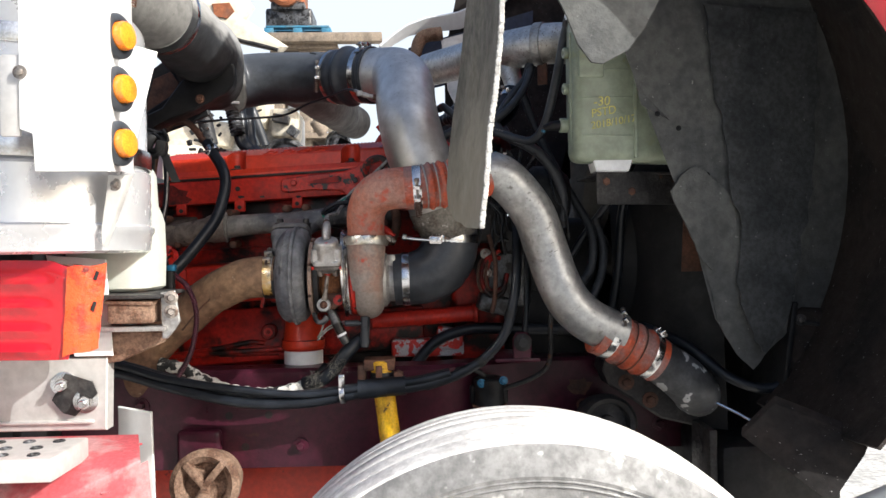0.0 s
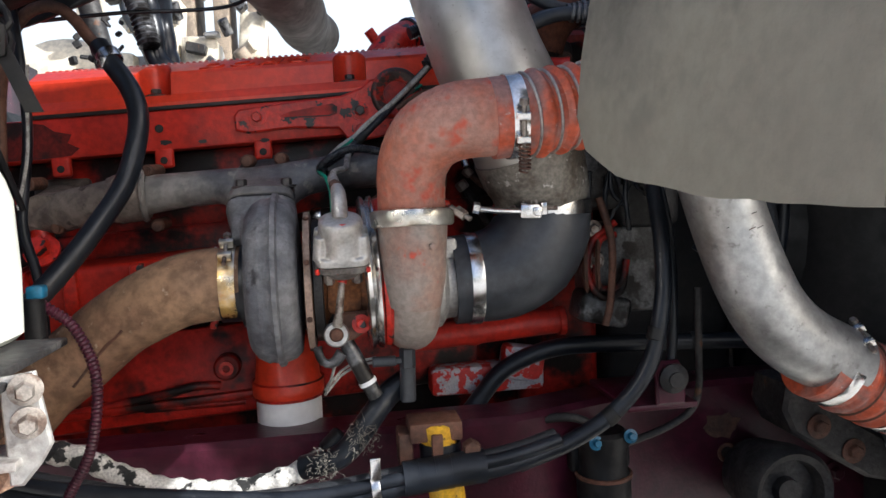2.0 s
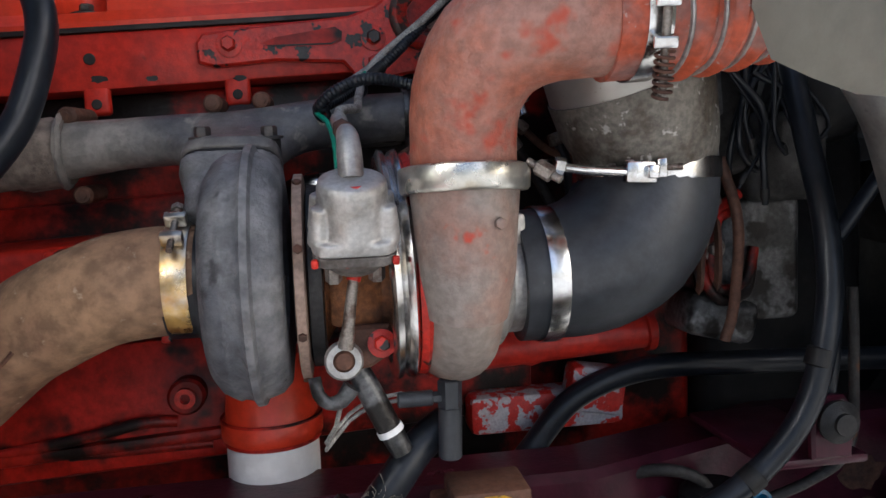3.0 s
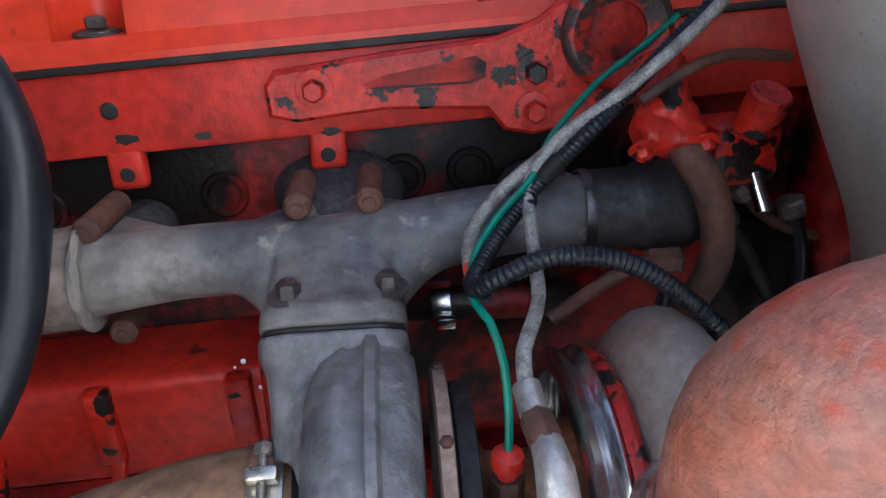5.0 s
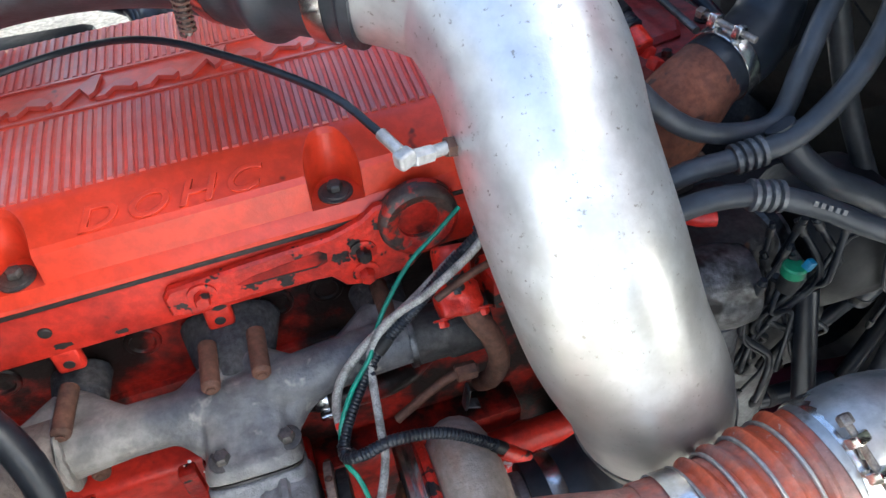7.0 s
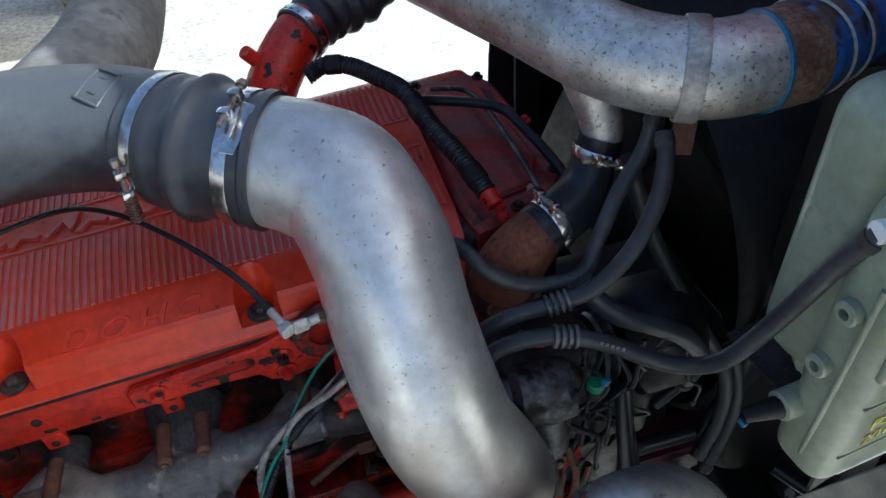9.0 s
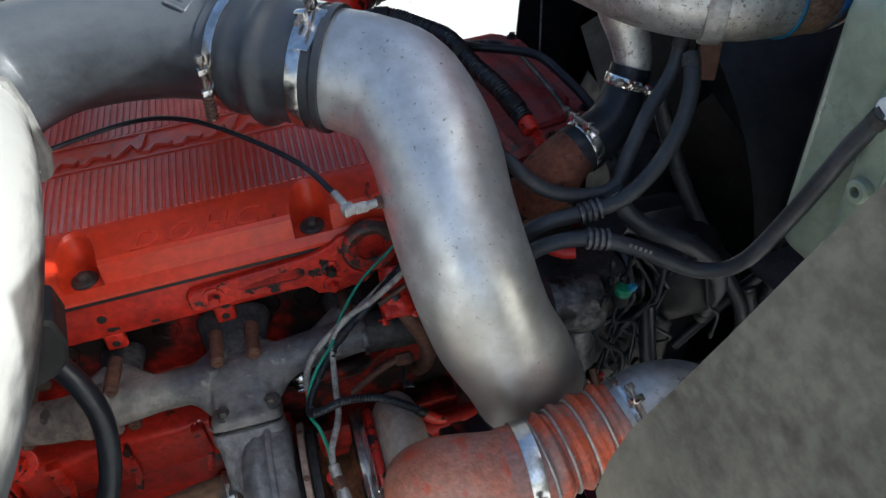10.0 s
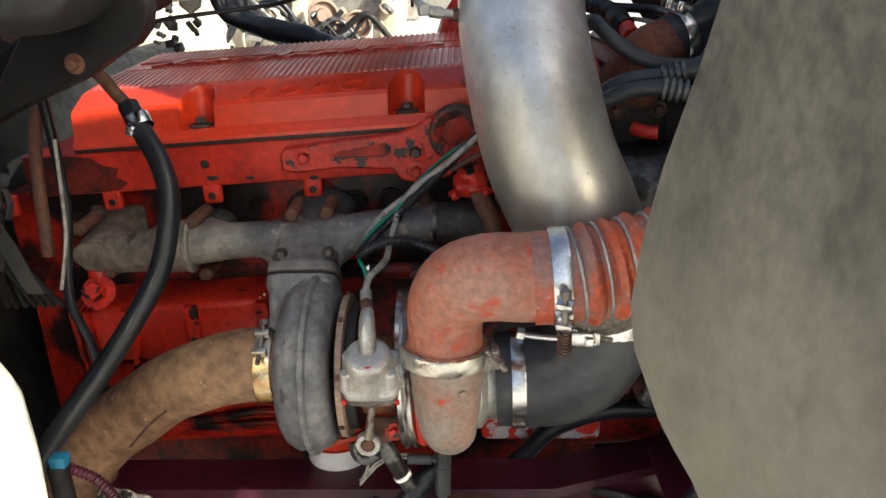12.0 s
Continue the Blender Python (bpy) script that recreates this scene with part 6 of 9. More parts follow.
for k, (dy, dz, r) in enumerate(((0, 0, 0.0125), (0.018, 0.016, 0.0115), (-0.006, 0.020, 0.0095), (0.02, -0.008, 0.0095))):
    b = bm_new()
    tube(b, [(-0.75, 1.73 + dy, 1.105 + dz), (-0.64, 1.75 + dy, 1.086 + dz), (-0.51, 1.75 + dy, 1.047 + dz), (-0.34, 1.75 + dy, 1.006 + dz + (0.012 if k == 2 else 0)), (-0.19, 1.75 + dy, 1.003 + dz), (-0.056, 1.75 + dy, 1.022 + dz * 0.7), (0.08, 1.75 + dy, 1.036 + dz * 0.7), (0.16, 1.755 + dy, 1.055 + dz * 0.6)], r, 12)
    part("cable", b, M_RUBBER if k % 2 == 0 else M_CABLEDUST, hb)
for x, z in ((-0.05, 1.03), (-0.028, 1.032), (-0.006, 1.034), (0.016, 1.036), (0.04, 1.037)):
    b = bm_new()
    tube(b, [(x - 0.012, 1.755, z), (x + 0.012, 1.755, z + 0.001)], 0.0235, 16, 0.006)
    part("tape_wrap", b, M_RUBBER, hb)
b = bm_new()
ring(b, (-0.10, 1.757, 1.022), (1, 0, 0.1), 0.0245, 0.012, 0.002, 24)
box(b, (-0.10, 1.735, 1.055), (0.014, 0.004, 0.03), (0, 0, 0), 0.001)
part("steel_strap", b, M_STEEL, hb)
b = bm_new()
tube(b, [(0.10, 1.755, 1.035), (0.18, 1.755, 1.062), (0.245, 1.755, 1.100), (0.295, 1.755, 1.160), (0.320, 1.76, 1.25), (0.330, 1.78, 1.33), (0.336, 1.82, 1.42), (0.34, 1.86, 1.52)], 0.0122, 16)
pcab = thing("power_cable", (0.3, 1.76, 1.1), "thick black cable rising beside the engine mount", "cable")
part("cable_body", b, M_RUBBER, pcab)
b = bm_new()
tube(b, [(0.345, 1.80, 1.12), (0.355, 1.80, 1.22), (0.360, 1.82, 1.34), (0.355, 1.86, 1.45)], 0.0075, 12)
part("side_cable", b, M_RUBBER, pcab, "thinner black side cable")
for p, d in (((0.236, 1.755, 1.092), (0.8, 0, 0.6)), ((0.3085, 1.757, 1.205), (0.28, 0.05, 0.95))):
    b = bm_new()
    cyl(b, Vector(p) - Vector(d) * 0.010, Vector(p) + Vector(d) * 0.010, 0.0132, seg=16)
    part("tape_wrap", b, M_BLACKPLAST, pcab, "black tape wrap")
hose_b = bm_new()
tube(hose_b, [(0.055, 1.97, 1.03), (0.082, 1.97, 1.063), (0.135, 1.97, 1.118), (0.223, 1.97, 1.147), (0.351, 1.97, 1.146), (0.484, 1.97, 1.140), (0.58, 1.97, 1.135)], 0.0150, 18)
fh = thing("fuel_hose", (0.3, 1.97, 1.1), "glossy black hose arching over the rail", "hose")
part("hose_body", hose_b, M_RUBBER, fh)
b = bm_new()
ring(b, (0.47, 1.97, 1.141), (1, 0, -0.05), 0.0150, 0.012, 0.0015, 18)
part("end_band", b, M_DARKMETAL, fh)
b = bm_new()
cyl(b, (-0.008, 1.79, 0.76), (-0.006, 1.79, 1.095), 0.026, seg=20)
ys = thing("yellow_pipe", (0, 1.79, 0.72), "yellow painted pipe in a rusty clamp bracket", "pipe")
for v in b.verts:
    v.co.x += (1.06 - v.co.z) * 0.12
part("pipe", b, M_YELLOW, ys)
b = bm_new()
box(b, (-0.012, 1.80, 1.085), (0.075, 0.06, 0.028), (0, 0, 0), 0.004)
box(b, (-0.012, 1.765, 1.055), (0.016, 0.012, 0.06), (0, 0, 0), 0.003)
box(b, (-0.055, 1.80, 1.06), (0.02, 0.05, 0.05), (0, 0, 0), 0.004)
cyl(b, (0.035, 1.77, 1.062), (0.035, 1.75, 1.062), 0.013, seg=6)
part("clamp_bracket", b, M_RUST, ys, "rusty clamp bracket")
b = bm_new()
ring(b, (-0.005, 1.79, 1.052), (0, 0, 1), 0.0265, 0.03, 0.003, 24)
part("black_band", b, M_RUBBER, ys)

# ---- frame rail, crossmember and hangers ----
rail = thing("frame_rail", (-0.2, 2.0, 0.80), "maroon steel frame rail with rust spots", "frame rail")
b = bm_new()
prof = [(0.0, 0.815), (0.0, 1.057), (0.009, 1.066), (0.085, 1.066), (0.085, 1.057), (0.011, 1.057), (0.011, 0.824), (0.085, 0.824), (0.085, 0.815)]
def rail_y(x):
    return float(np.interp(x, [-3, 0.12, 0.42, 2], [1.862, 1.868, 1.968, 1.975]))
rows = [[b.verts.new((x, rail_y(x) + y, z)) for y, z in prof] for x in (-2.6, -1.5, -0.6, 0.0, 0.12, 0.18, 0.36, 0.42, 0.7, 1.25)]
for lo, hi in zip(rows, rows[1:]):
    for k in range(len(prof)):
        j = (k + 1) % len(prof)
        b.faces.new((lo[k], lo[j], hi[j], hi[k]))
b.faces.new(rows[0])
b.faces.new(rows[-1][::-1])
part("channel", b, M_MAROON, rail)
for x, z in ((0.530, 0.936), (-0.40, 0.95), (-0.36, 0.87), (-0.30, 0.95)):
    b = bm_new()
    lathe(b, (x, rail_y(x) - 0.0005, z), (0, -1, 0), [(0, 0), (0.0006, 0.010), (0.0006, 0.0)], 16)
    part("hole", b, M_BLACKGAP, rail)
for x, z in ((0.74, 0.88), (-0.62, 0.98), (-0.62, 0.88), (-0.22, 0.87)):
    b = bm_new()
    hexbolt(b, (x, rail_y(x) - 0.001, z), (0, -1, 0), 0.012, 0.012)
    part("rail_bolt", b, M_MAROON, rail)
b = bm_new()
box(b, (0.33, 1.87, 1.088), (0.11, 0.17, 0.010), (0, 0, 0), 0.003)
prism(b, [(0.318, 1.778, 1.093), (0.362, 1.778, 1.093), (0.364, 1.778, 1.140), (0.352, 1.778, 1.158), (0.326, 1.778, 1.158), (0.316, 1.778, 1.140)], (0, 0.012, 0), 0.003)
mount = solo("engine_mount", b, M_MAROON, "maroon engine mount bracket with a rusty bolt", "engine mount")
b = bm_new()
lathe(b, (0.340, 1.775, 1.134), (0, -1, 0), [(0, 0), (0, 0.021), (0.006, 0.022), (0.010, 0.016), (0.012, 0.011), (0.016, 0.011), (0.016, 0)], 24)
part("mount_bolt", b, M_DARKMETAL, mount, "grimy mount bolt with washer")
b = bm_new()
lathe(b, (0.266, 1.872, 0.84), (0, 0, 1), [(0, 0.0), (0, 0.030), (0.03, 0.036), (0.075, 0.036), (0.085, 0.043), (0.120, 0.043), (0.130, 0.038), (0.165, 0.038), (0.172, 0.042), (0.188, 0.041), (0.194, 0.034), (0.194, 0.0)], 32)
box(b, (0.266, 1.905, 0.985), (0.10, 0.05, 0.05), (0, 0, 0), 0.008, 3)
vb = solo("air_valve", b, M_BLACKPLAST, "black round air valve with two blue bolts on the rail", "valve")
b = bm_new()
lathe(b, (0.266, 1.872, 0.958), (0, 0, 1), [(0, 0.0425), (0.001, 0.0455), (0.006, 0.0455), (0.007, 0.0425)], 32)
part("rusty_rim", b, M_RUST, vb, "rusty clamping rim")
for x, z in ((0.243, 1.0235), (0.299, 1.0295)):
    b = bm_new()
    hexbolt(b, (x, 1.838, z), (0, -1, 0.2), 0.0065, 0.009)
    part("valve_bolt", b, M_BLUE, vb, "blue capped bolt")
b = bm_new()
tube(b, [(0.16, 1.93, 0.97), (0.17, 1.90, 1.04), (0.21, 1.88, 1.055), (0.25, 1.875, 1.04), (0.27, 1.88, 1.0)], 0.007, 10)
tube(b, [(0.30, 1.88, 1.0), (0.38, 1.87, 1.03), (0.42, 1.86, 1.07), (0.425, 1.86, 1.16), (0.43, 1.87, 1.25)], 0.006, 10)
solo("air_line", b, M_DARKMETAL, "thin grimy air line looping over the rail", "pipe")
b = bm_new()
pts = []
rnd = random.Random(8)
for k in range(16):
    a, f = 2 * math.pi * k / 16, rnd.uniform(0.75, 1.2)
    pts.append((0.522 + 0.034 * f * math.cos(a), 1.9680, 0.985 + 0.024 * f * math.sin(a)))
prism(b, pts, (0, 0.0012, 0), 0)
part("corroded_patch", b, M_RUST, rail, "scaly corroded patch")
b = bm_new()
lathe(b, (0.530, 1.967, 0.936), (0, -1, 0), [(0, 0.011), (0.0012, 0.012), (0.0012, 0.017), (0, 0.018)], 20)
part("bare_rim", b, M_RUST, rail, "scuffed rim round the hole")
fhg = thing("front_spring_hanger", (0.62, 1.86, 0.80), "rusty cast front spring hanger bolted to the rail", "spring hanger")
b = bm_new()
prism(b, [(0.560, 1.83, 1.090), (0.592, 1.83, 1.094), (0.640, 1.83, 1.045), (0.740, 1.83, 0.985), (0.80, 1.83, 0.95), (0.80, 1.83, 0.90), (0.700, 1.83, 0.925), (0.625, 1.83, 0.975), (0.570, 1.83, 1.010), (0.552, 1.83, 1.05)], (0, 0.10, 0), 0.006)
part("arm", b, M_DARKMETAL, fhg)
b = bm_new()
lathe(b, (0.565, 1.86, 0.912), (0, -1, 0.05), [(-0.08, 0.060), (0.0, 0.074), (0.030, 0.074), (0.040, 0.066), (0.034, 0.055), (0.010, 0.050), (0.010, 0.022), (0.026, 0.020), (0.026, 0.0)], 32)
part("eye", b, M_DARKMETAL, fhg, "rust-spotted hanger eye")
for x, z in ((0.672, 0.974), (0.611, 1.020)):
    b = bm_new()
    hexbolt(b, (x, 1.829, z), (0, -1, 0), 0.012, 0.010)
    part("bolt", b, M_RUST, fhg)
# spring hanger casting and dark bits below
hg = thing("spring_hanger", (-0.44, 1.85, 0.70), "rusty cast spring hanger below the frame rail", "spring hanger")
b = bm_new()
lathe(b, (-0.44, 1.80, 0.80), (0, -1, 0.1), [(-0.08, 0.07), (0.0, 0.085), (0.02, 0.085), (0.03, 0.07), (0.02, 0.055), (0.0, 0.05), (0.0, 0.0)], 26)
part("cup", b, M_RUSTDIRT, hg)
b = bm_new()
for a in (-40, 40, 180):
    t = math.radians(a)
    box(b, (-0.44 + 0.035 * math.sin(t), 1.785, 0.80 + 0.035 * math.cos(t)), (0.018, 0.03, 0.075), (0, a, 0), 0.005)
cyl(b, (-0.44, 1.79, 0.775), (-0.44, 1.72, 0.765), 0.02, seg=16)
part("web", b, M_RUSTDIRT, hg)
b = bm_new()
box(b, (-0.47, 1.850, 0.87), (0.11, 0.03, 0.10), (0, 0, 0), 0.012, 3)
part("bracket", b, M_MAROON, hg)
b = bm_new()
box(b, (-0.20, 2.10, 0.72), (0.9, 0.16, 0.16), (0, 0, 0), 0.02)
solo("axle_beam", b, M_RED, "red painted beam below the frame", "axle beam")
b = bm_new()
box(b, (0.02, 1.75, 0.755), (0.20, 0.16, 0.10), (0, 0, 8), 0.008)
solo("leaf_spring", b, M_GRIME, "grey flat spring leaf pack beside the wheel", "spring")

# ---- front wheel ----
wheel = thing("truck_wheel", (0.25, 1.27, 0.0), "truck front wheel with chalky dusty tread", "wheel")
WC, WR = Vector((0.264, 1.272, 0.532)), 0.538
b = bm_new()
ribs = [(-0.132, -0.094), (-0.0885, -0.0485), (-0.043, -0.003), (0.0025, 0.0425), (0.048, 0.088), (0.0935, 0.132)]
def crown(s):
    return WR - 0.010 * (s / 0.13) ** 2
lathe(b, WC, (0, 1, 0), [(-0.128, crown(0.128) - 0.009), (0.0, crown(0) - 0.009), (0.128, crown(0.128) - 0.009)], 96)
tyre = part("tyre", b, M_GROOVE, wheel, "dark tread grooves")
for s0, s1 in ribs:
    b = bm_new()
    lathe(b, WC, (0, 1, 0), [(s0 - 0.001, crown(s0) - 0.011), (s0, crown(s0) - 0.0015), (s0 + 0.002, crown(s0)), ((s0 + s1) / 2, crown((s0 + s1) / 2)), (s1 - 0.002, crown(s1)), (s1, crown(s1) - 0.0015), (s1 + 0.001, crown(s1) - 0.011)], 120)
    for v in b.verts:
        t_ = math.atan2(v.co.z - WC.z, v.co.x - WC.x)
        v.co.y += 0.0011 * math.sin(t_ * 60)
    part("tread_rib", b, M_TREAD, tyre, "chalky pale tread rib")
b = bm_new()
side = [(0.30, 0.142), (0.345, 0.150), (0.352, 0.153), (0.358, 0.151), (0.43, 0.160), (0.47, 0.157), (0.478, 0.160), (0.486, 0.156), (0.505, 0.146), (0.518, 0.139), (0.523, 0.131)]
lathe(b, WC, (0, -1, 0), [(s, r) for r, s in side], 96)
lathe(b, WC, (0, 1, 0), [(s, r) for r, s in side], 72)
part("sidewall", b, M_TYRE, tyre, "grey dusty sidewall")
def wheel_word(word, at_deg, r, size):
    """Raised letters set round the sidewall."""
    cu = bpy.data.curves.new("word", "FONT")
    cu.body, cu.size, cu.extrude, cu.align_x, cu.space_character = word, size, 0.0012, "CENTER", 1.15
    tmp = bpy.data.objects.new("word", cu)
    me = bpy.data.meshes.new_from_object(tmp)
    bpy.data.objects.remove(tmp)
    bpy.data.curves.remove(cu)
    t = radians(at_deg)
    me.transform(Matrix.Translation(WC + Vector((r * math.cos(t), -0.1435, r * math.sin(t)))) @ Matrix.Rotation(radians(90 - at_deg), 4, "Y") @ Matrix.Rotation(radians(78), 4, "X"))
    me.materials.append(M_TYRE)
    o = new("sidewall_word", me)
    o.parent = tyre
    tagged(o, "raised worn sidewall lettering")


wheel_word("STEER", 83.0, 0.497, 0.019)
for r_, y_ in ((0.470, 0.1585), (0.462, 0.1595), (0.440, 0.160), (0.398, 0.157)):
    b = bm_new()
    lathe(b, WC, (0, -1, 0), [(y_ - 0.001, r_ - 0.0022), (y_ + 0.0018, r_), (y_ - 0.001, r_ + 0.0022)], 96)
    part("sidewall_ridge", b, M_TYRE, tyre, "fine moulded ridge round the sidewall")
b = bm_new()
lathe(b, WC, (0, -1, 0), [(0.142, 0.30), (0.15, 0.292), (0.13, 0.285), (0.06, 0.27), (0.02, 0.22), (0.03, 0.15), (0.08, 0.10), (0.10, 0.06), (0.10, 0)], 48)
part("rim", b, M_WHITEPAINT, wheel)

# ---- tilted hood: fender skin with wheel arch, inner liner, flap, deck ----
hood = thing("tilted_hood", (1.3, 1.5, 0.6), "red truck hood tilted forward with mud-splashed inner liner", "hood")
def liner_outline():
    # Upper left corner, unseen, is notched to shape the sun patch on the cover.
    return [(0.365, 2.38), (0.385, 2.285), (0.432, 2.235), (0.395, 2.19), (0.385, 2.12), (0.46, 1.98), (0.52, 1.88), (0.566, 1.802), (0.574, 1.740), (0.583, 1.676), (0.605, 1.662), (0.647, 1.642), (0.672, 1.606), (0.697, 1.548), (0.700, 1.510), (0.665, 1.475),
            (0.690, 1.43), (0.735, 1.325), (0.755, 1.20), (0.80, 1.12), (0.845, 1.08), (0.905, 1.14), (0.96, 1.18), (1.25, 1.10), (1.6, 1.2), (1.7, 1.8), (1.6, 2.5), (1.0, 2.6)]
def liner_y(x, z):
    return 1.575 + 0.22 * max(0, x - 0.62) + 0.010 * noise.noise(Vector((x * 7, z * 7, 0))) - 0.05 * max(0, z - 1.7)
b = bm_new()
dense = []
ol = liner_outline()
rnd = random.Random(3)
for p, q in zip(ol, ol[1:] + ol[:1]):
    L = math.hypot(q[0] - p[0], q[1] - p[1])
    n = max(1, int(L / 0.02)) if max(p[0], q[0]) < 1.0 and max(p[1], q[1]) < 2.1 else 1
    for k in range(n):
        jag = 0.0035 if n > 1 else 0
        dense.append((p[0] + (q[0] - p[0]) * k / n + rnd.uniform(-jag, jag), p[1] + (q[1] - p[1]) * k / n + rnd.uniform(-jag, jag)))
prism(b, [(x, liner_y(x, z), z) for x, z in dense], (0.0, 0.006, 0), 0)
bmesh.ops.triangulate(b, faces=[f for f in b.faces if len(f.verts) > 4])
liner = part("inner_liner", b, M_LINER, hood, "grey splash liner with torn edge and mud spatter", 60)
b = bm_new()
patch = []
pl_ = [(0.643, 1.483), (0.668, 1.520), (0.698, 1.541), (0.722, 1.534), (0.760, 1.500), (0.792, 1.470), (0.803, 1.407), (0.785, 1.365), (0.740, 1.312), (0.715, 1.335), (0.690, 1.385), (0.665, 1.435)]
for p, q in zip(pl_, pl_[1:] + pl_[:1]):
    for k in range(3):
        patch.append((p[0] + (q[0] - p[0]) * k / 3 + rnd.uniform(-0.002, 0.002), p[1] + (q[1] - p[1]) * k / 3 + rnd.uniform(-0.002, 0.002)))
prism(b, [(x, liner_y(x, z) - 0.012, z) for x, z in patch], (0, 0.005, 0), 0)
bmesh.ops.triangulate(b, faces=[f for f in b.faces if len(f.verts) > 4])
part("liner_patch", b, M_LINER, hood, "overlapping grey liner patch", 60)
for x, z in ((0.604, 1.655), (0.655, 1.625), (0.722, 1.522), (0.816, 1.483), (0.70, 1.50), (0.775, 1.455)):
    b = bm_new()
    hexbolt(b, (x + 0.012, liner_y(x, z) - 0.001, z), (0, -1, 0), 0.0035, 0.004)
    part("rivet", b, M_BLACKPLAST, liner)
# tarry dark half of the liner
b = bm_new()
rnd = random.Random(14)
tar = []
TAR = [(0.725, 1.889), (0.738, 1.765), (0.770, 1.617), (0.787, 1.493), (0.807, 1.382), (0.800, 1.258), (0.832, 1.171), (0.865, 1.118), (0.927, 1.206), (0.968, 1.379), (0.995, 1.528), (1.011, 1.714), (1.014, 1.900)]
for p, q in zip(TAR, TAR[1:] + TAR[:1]):
    for k in range(4):
        x, z = p[0] + (q[0] - p[0]) * k / 4 + rnd.uniform(-0.008, 0.008), p[1] + (q[1] - p[1]) * k / 4 + rnd.uniform(-0.008, 0.008)
        tar.append((x, liner_y(x, z) - 0.026, z))
prism(b, tar, (0, 0.004, 0), 0)
part("tarry_patch", b, mat("tarry_liner_coating", (0.060, 0.063, 0.064), (0.032, 0.035, 0.037), rough=0.55, scale=9, edge=(0.36, 0.66), fine=0.35, spots=(0.34, 0.33, 0.31), spot_scale=120, spot_edge=(0.715, 0.735), bump=0.4, spec=0.35), hood, "tarry dark coating with pale splashes", 60)
# an overlapping hanging corner in front of the tank
b = bm_new()
prism(b, [(0.342, 1.32, 1.97), (0.352, 1.32, 1.822), (0.367, 1.32, 1.791), (0.387, 1.32, 1.739), (0.412, 1.32, 1.706), (0.433, 1.32, 1.703), (0.481, 1.32, 1.728), (0.513, 1.32, 1.769), (0.54, 1.32, 1.82), (0.57, 1.32, 1.97)], (0, 0.005, 0), 0.001)
part("liner_corner", b, M_LINER, hood, "grey torn liner corner hanging over the tank")
ARC_C, ARC_R = (0.30, 1.55), 0.775


def lip(a):
    """The arch's outer lip turns in towards its crown."""
    return float(np.interp(a, [-30, 0, 14, 26, 90], [0.76, 0.72, 0.60, 0.565, 0.60]))


def arch(a, r):
    t = math.radians(a)
    return ARC_C[0] + r * math.cos(t), ARC_C[1] + r * math.sin(t)
SKY = 1.15
inner = [arch(a, lip(a)) for a in range(90, -31, -5)]
outer = [(0.30, 2.27), (0.36, 2.36), (0.45, 2.42), (0.70, 2.50), (0.95, 2.52), (1.25, 2.45), (1.55, 2.25), (1.75, 1.95), (1.80, 1.60), (1.78, 1.30), (1.70, 1.05), (1.55, 0.90), (1.35, 0.80), (1.10, 0.80)]
n = len(inner)
b = bm_new()
pts_o = []
ds = [0.0]
for p, q in zip(outer, outer[1:]):
    ds.append(ds[-1] + math.hypot(q[0] - p[0], q[1] - p[1]))
for k in range(n):
    s = ds[-1] * k / (n - 1)
    pts_o.append((float(np.interp(s, ds, [p[0] for p in outer])), float(np.interp(s, ds, [p[1] for p in outer]))))
rows = []
for k in range(n):
    row = []
    for u in (0, 0.05, 0.3, 0.6, 1.0):
        x = inner[k][0] + (pts_o[k][0] - inner[k][0]) * u
        z = inner[k][1] + (pts_o[k][1] - inner[k][1]) * u
        row.append((x, SKY + (0.02 if u == 0 else 0) + 0.10 * u * u, z))
    rows.append(row)
sheet(b, rows, 0.007)
part("fender_skin", b, M_REDWRAP, hood, "red painted fender with wheel arch")
b = bm_new()
rows = [[(arch(a, lip(a) + (ARC_R + 0.03 - lip(a)) * u ** 0.6)[0], SKY + 0.02 + (1.66 - SKY) * u, arch(a, lip(a) + (ARC_R + 0.03 - lip(a)) * u ** 0.6)[1]) for u in (0, 0.15, 0.33, 0.66, 1.0)] for a in range(46, -45, -6)]
sheet(b, rows, 0.006)
part("wheel_well", b, M_LINERDARK, hood, "dark dirty wheel well lining")
# deck: from the fender tops across to the far fender, cowl edge uppermost
b = bm_new()
rows = []
# First rows set low to let sun reach the cover's left end.
for y, zt, xt in ((1.24, 2.405, 0.62), (1.34, 2.43, 0.74), (1.45, 2.62, 0.85), (1.62, 2.80, 0.94), (2.0, 2.88, 0.97), (2.385, 2.90, 0.98), (2.77, 2.88, 0.97), (3.15, 2.84, 0.95), (3.32, 2.70, 0.88), (3.50, 2.42, 0.66)):
    rows.append([(xt + (1.85 - xt) * u, y, zt - (zt - 1.2) * u ** 1.6) for u in (0, 0.2, 0.4, 0.6, 0.8, 1.0)])
sheet(b, rows, 0.01)
part("hood_deck", b, M_REDWRAP, hood, "red hood panel standing upright")
# the hanging splash flap
flap_far = [(0.158, 1.598, 1.440), (0.156, 1.618, 1.50), (0.162, 1.610, 1.57), (0.172, 1.592, 1.65), (0.186, 1.562, 1.74), (0.197, 1.528, 1.84), (0.207, 1.495, 1.94), (0.215, 1.455, 2.05), (0.222, 1.42, 2.12)]
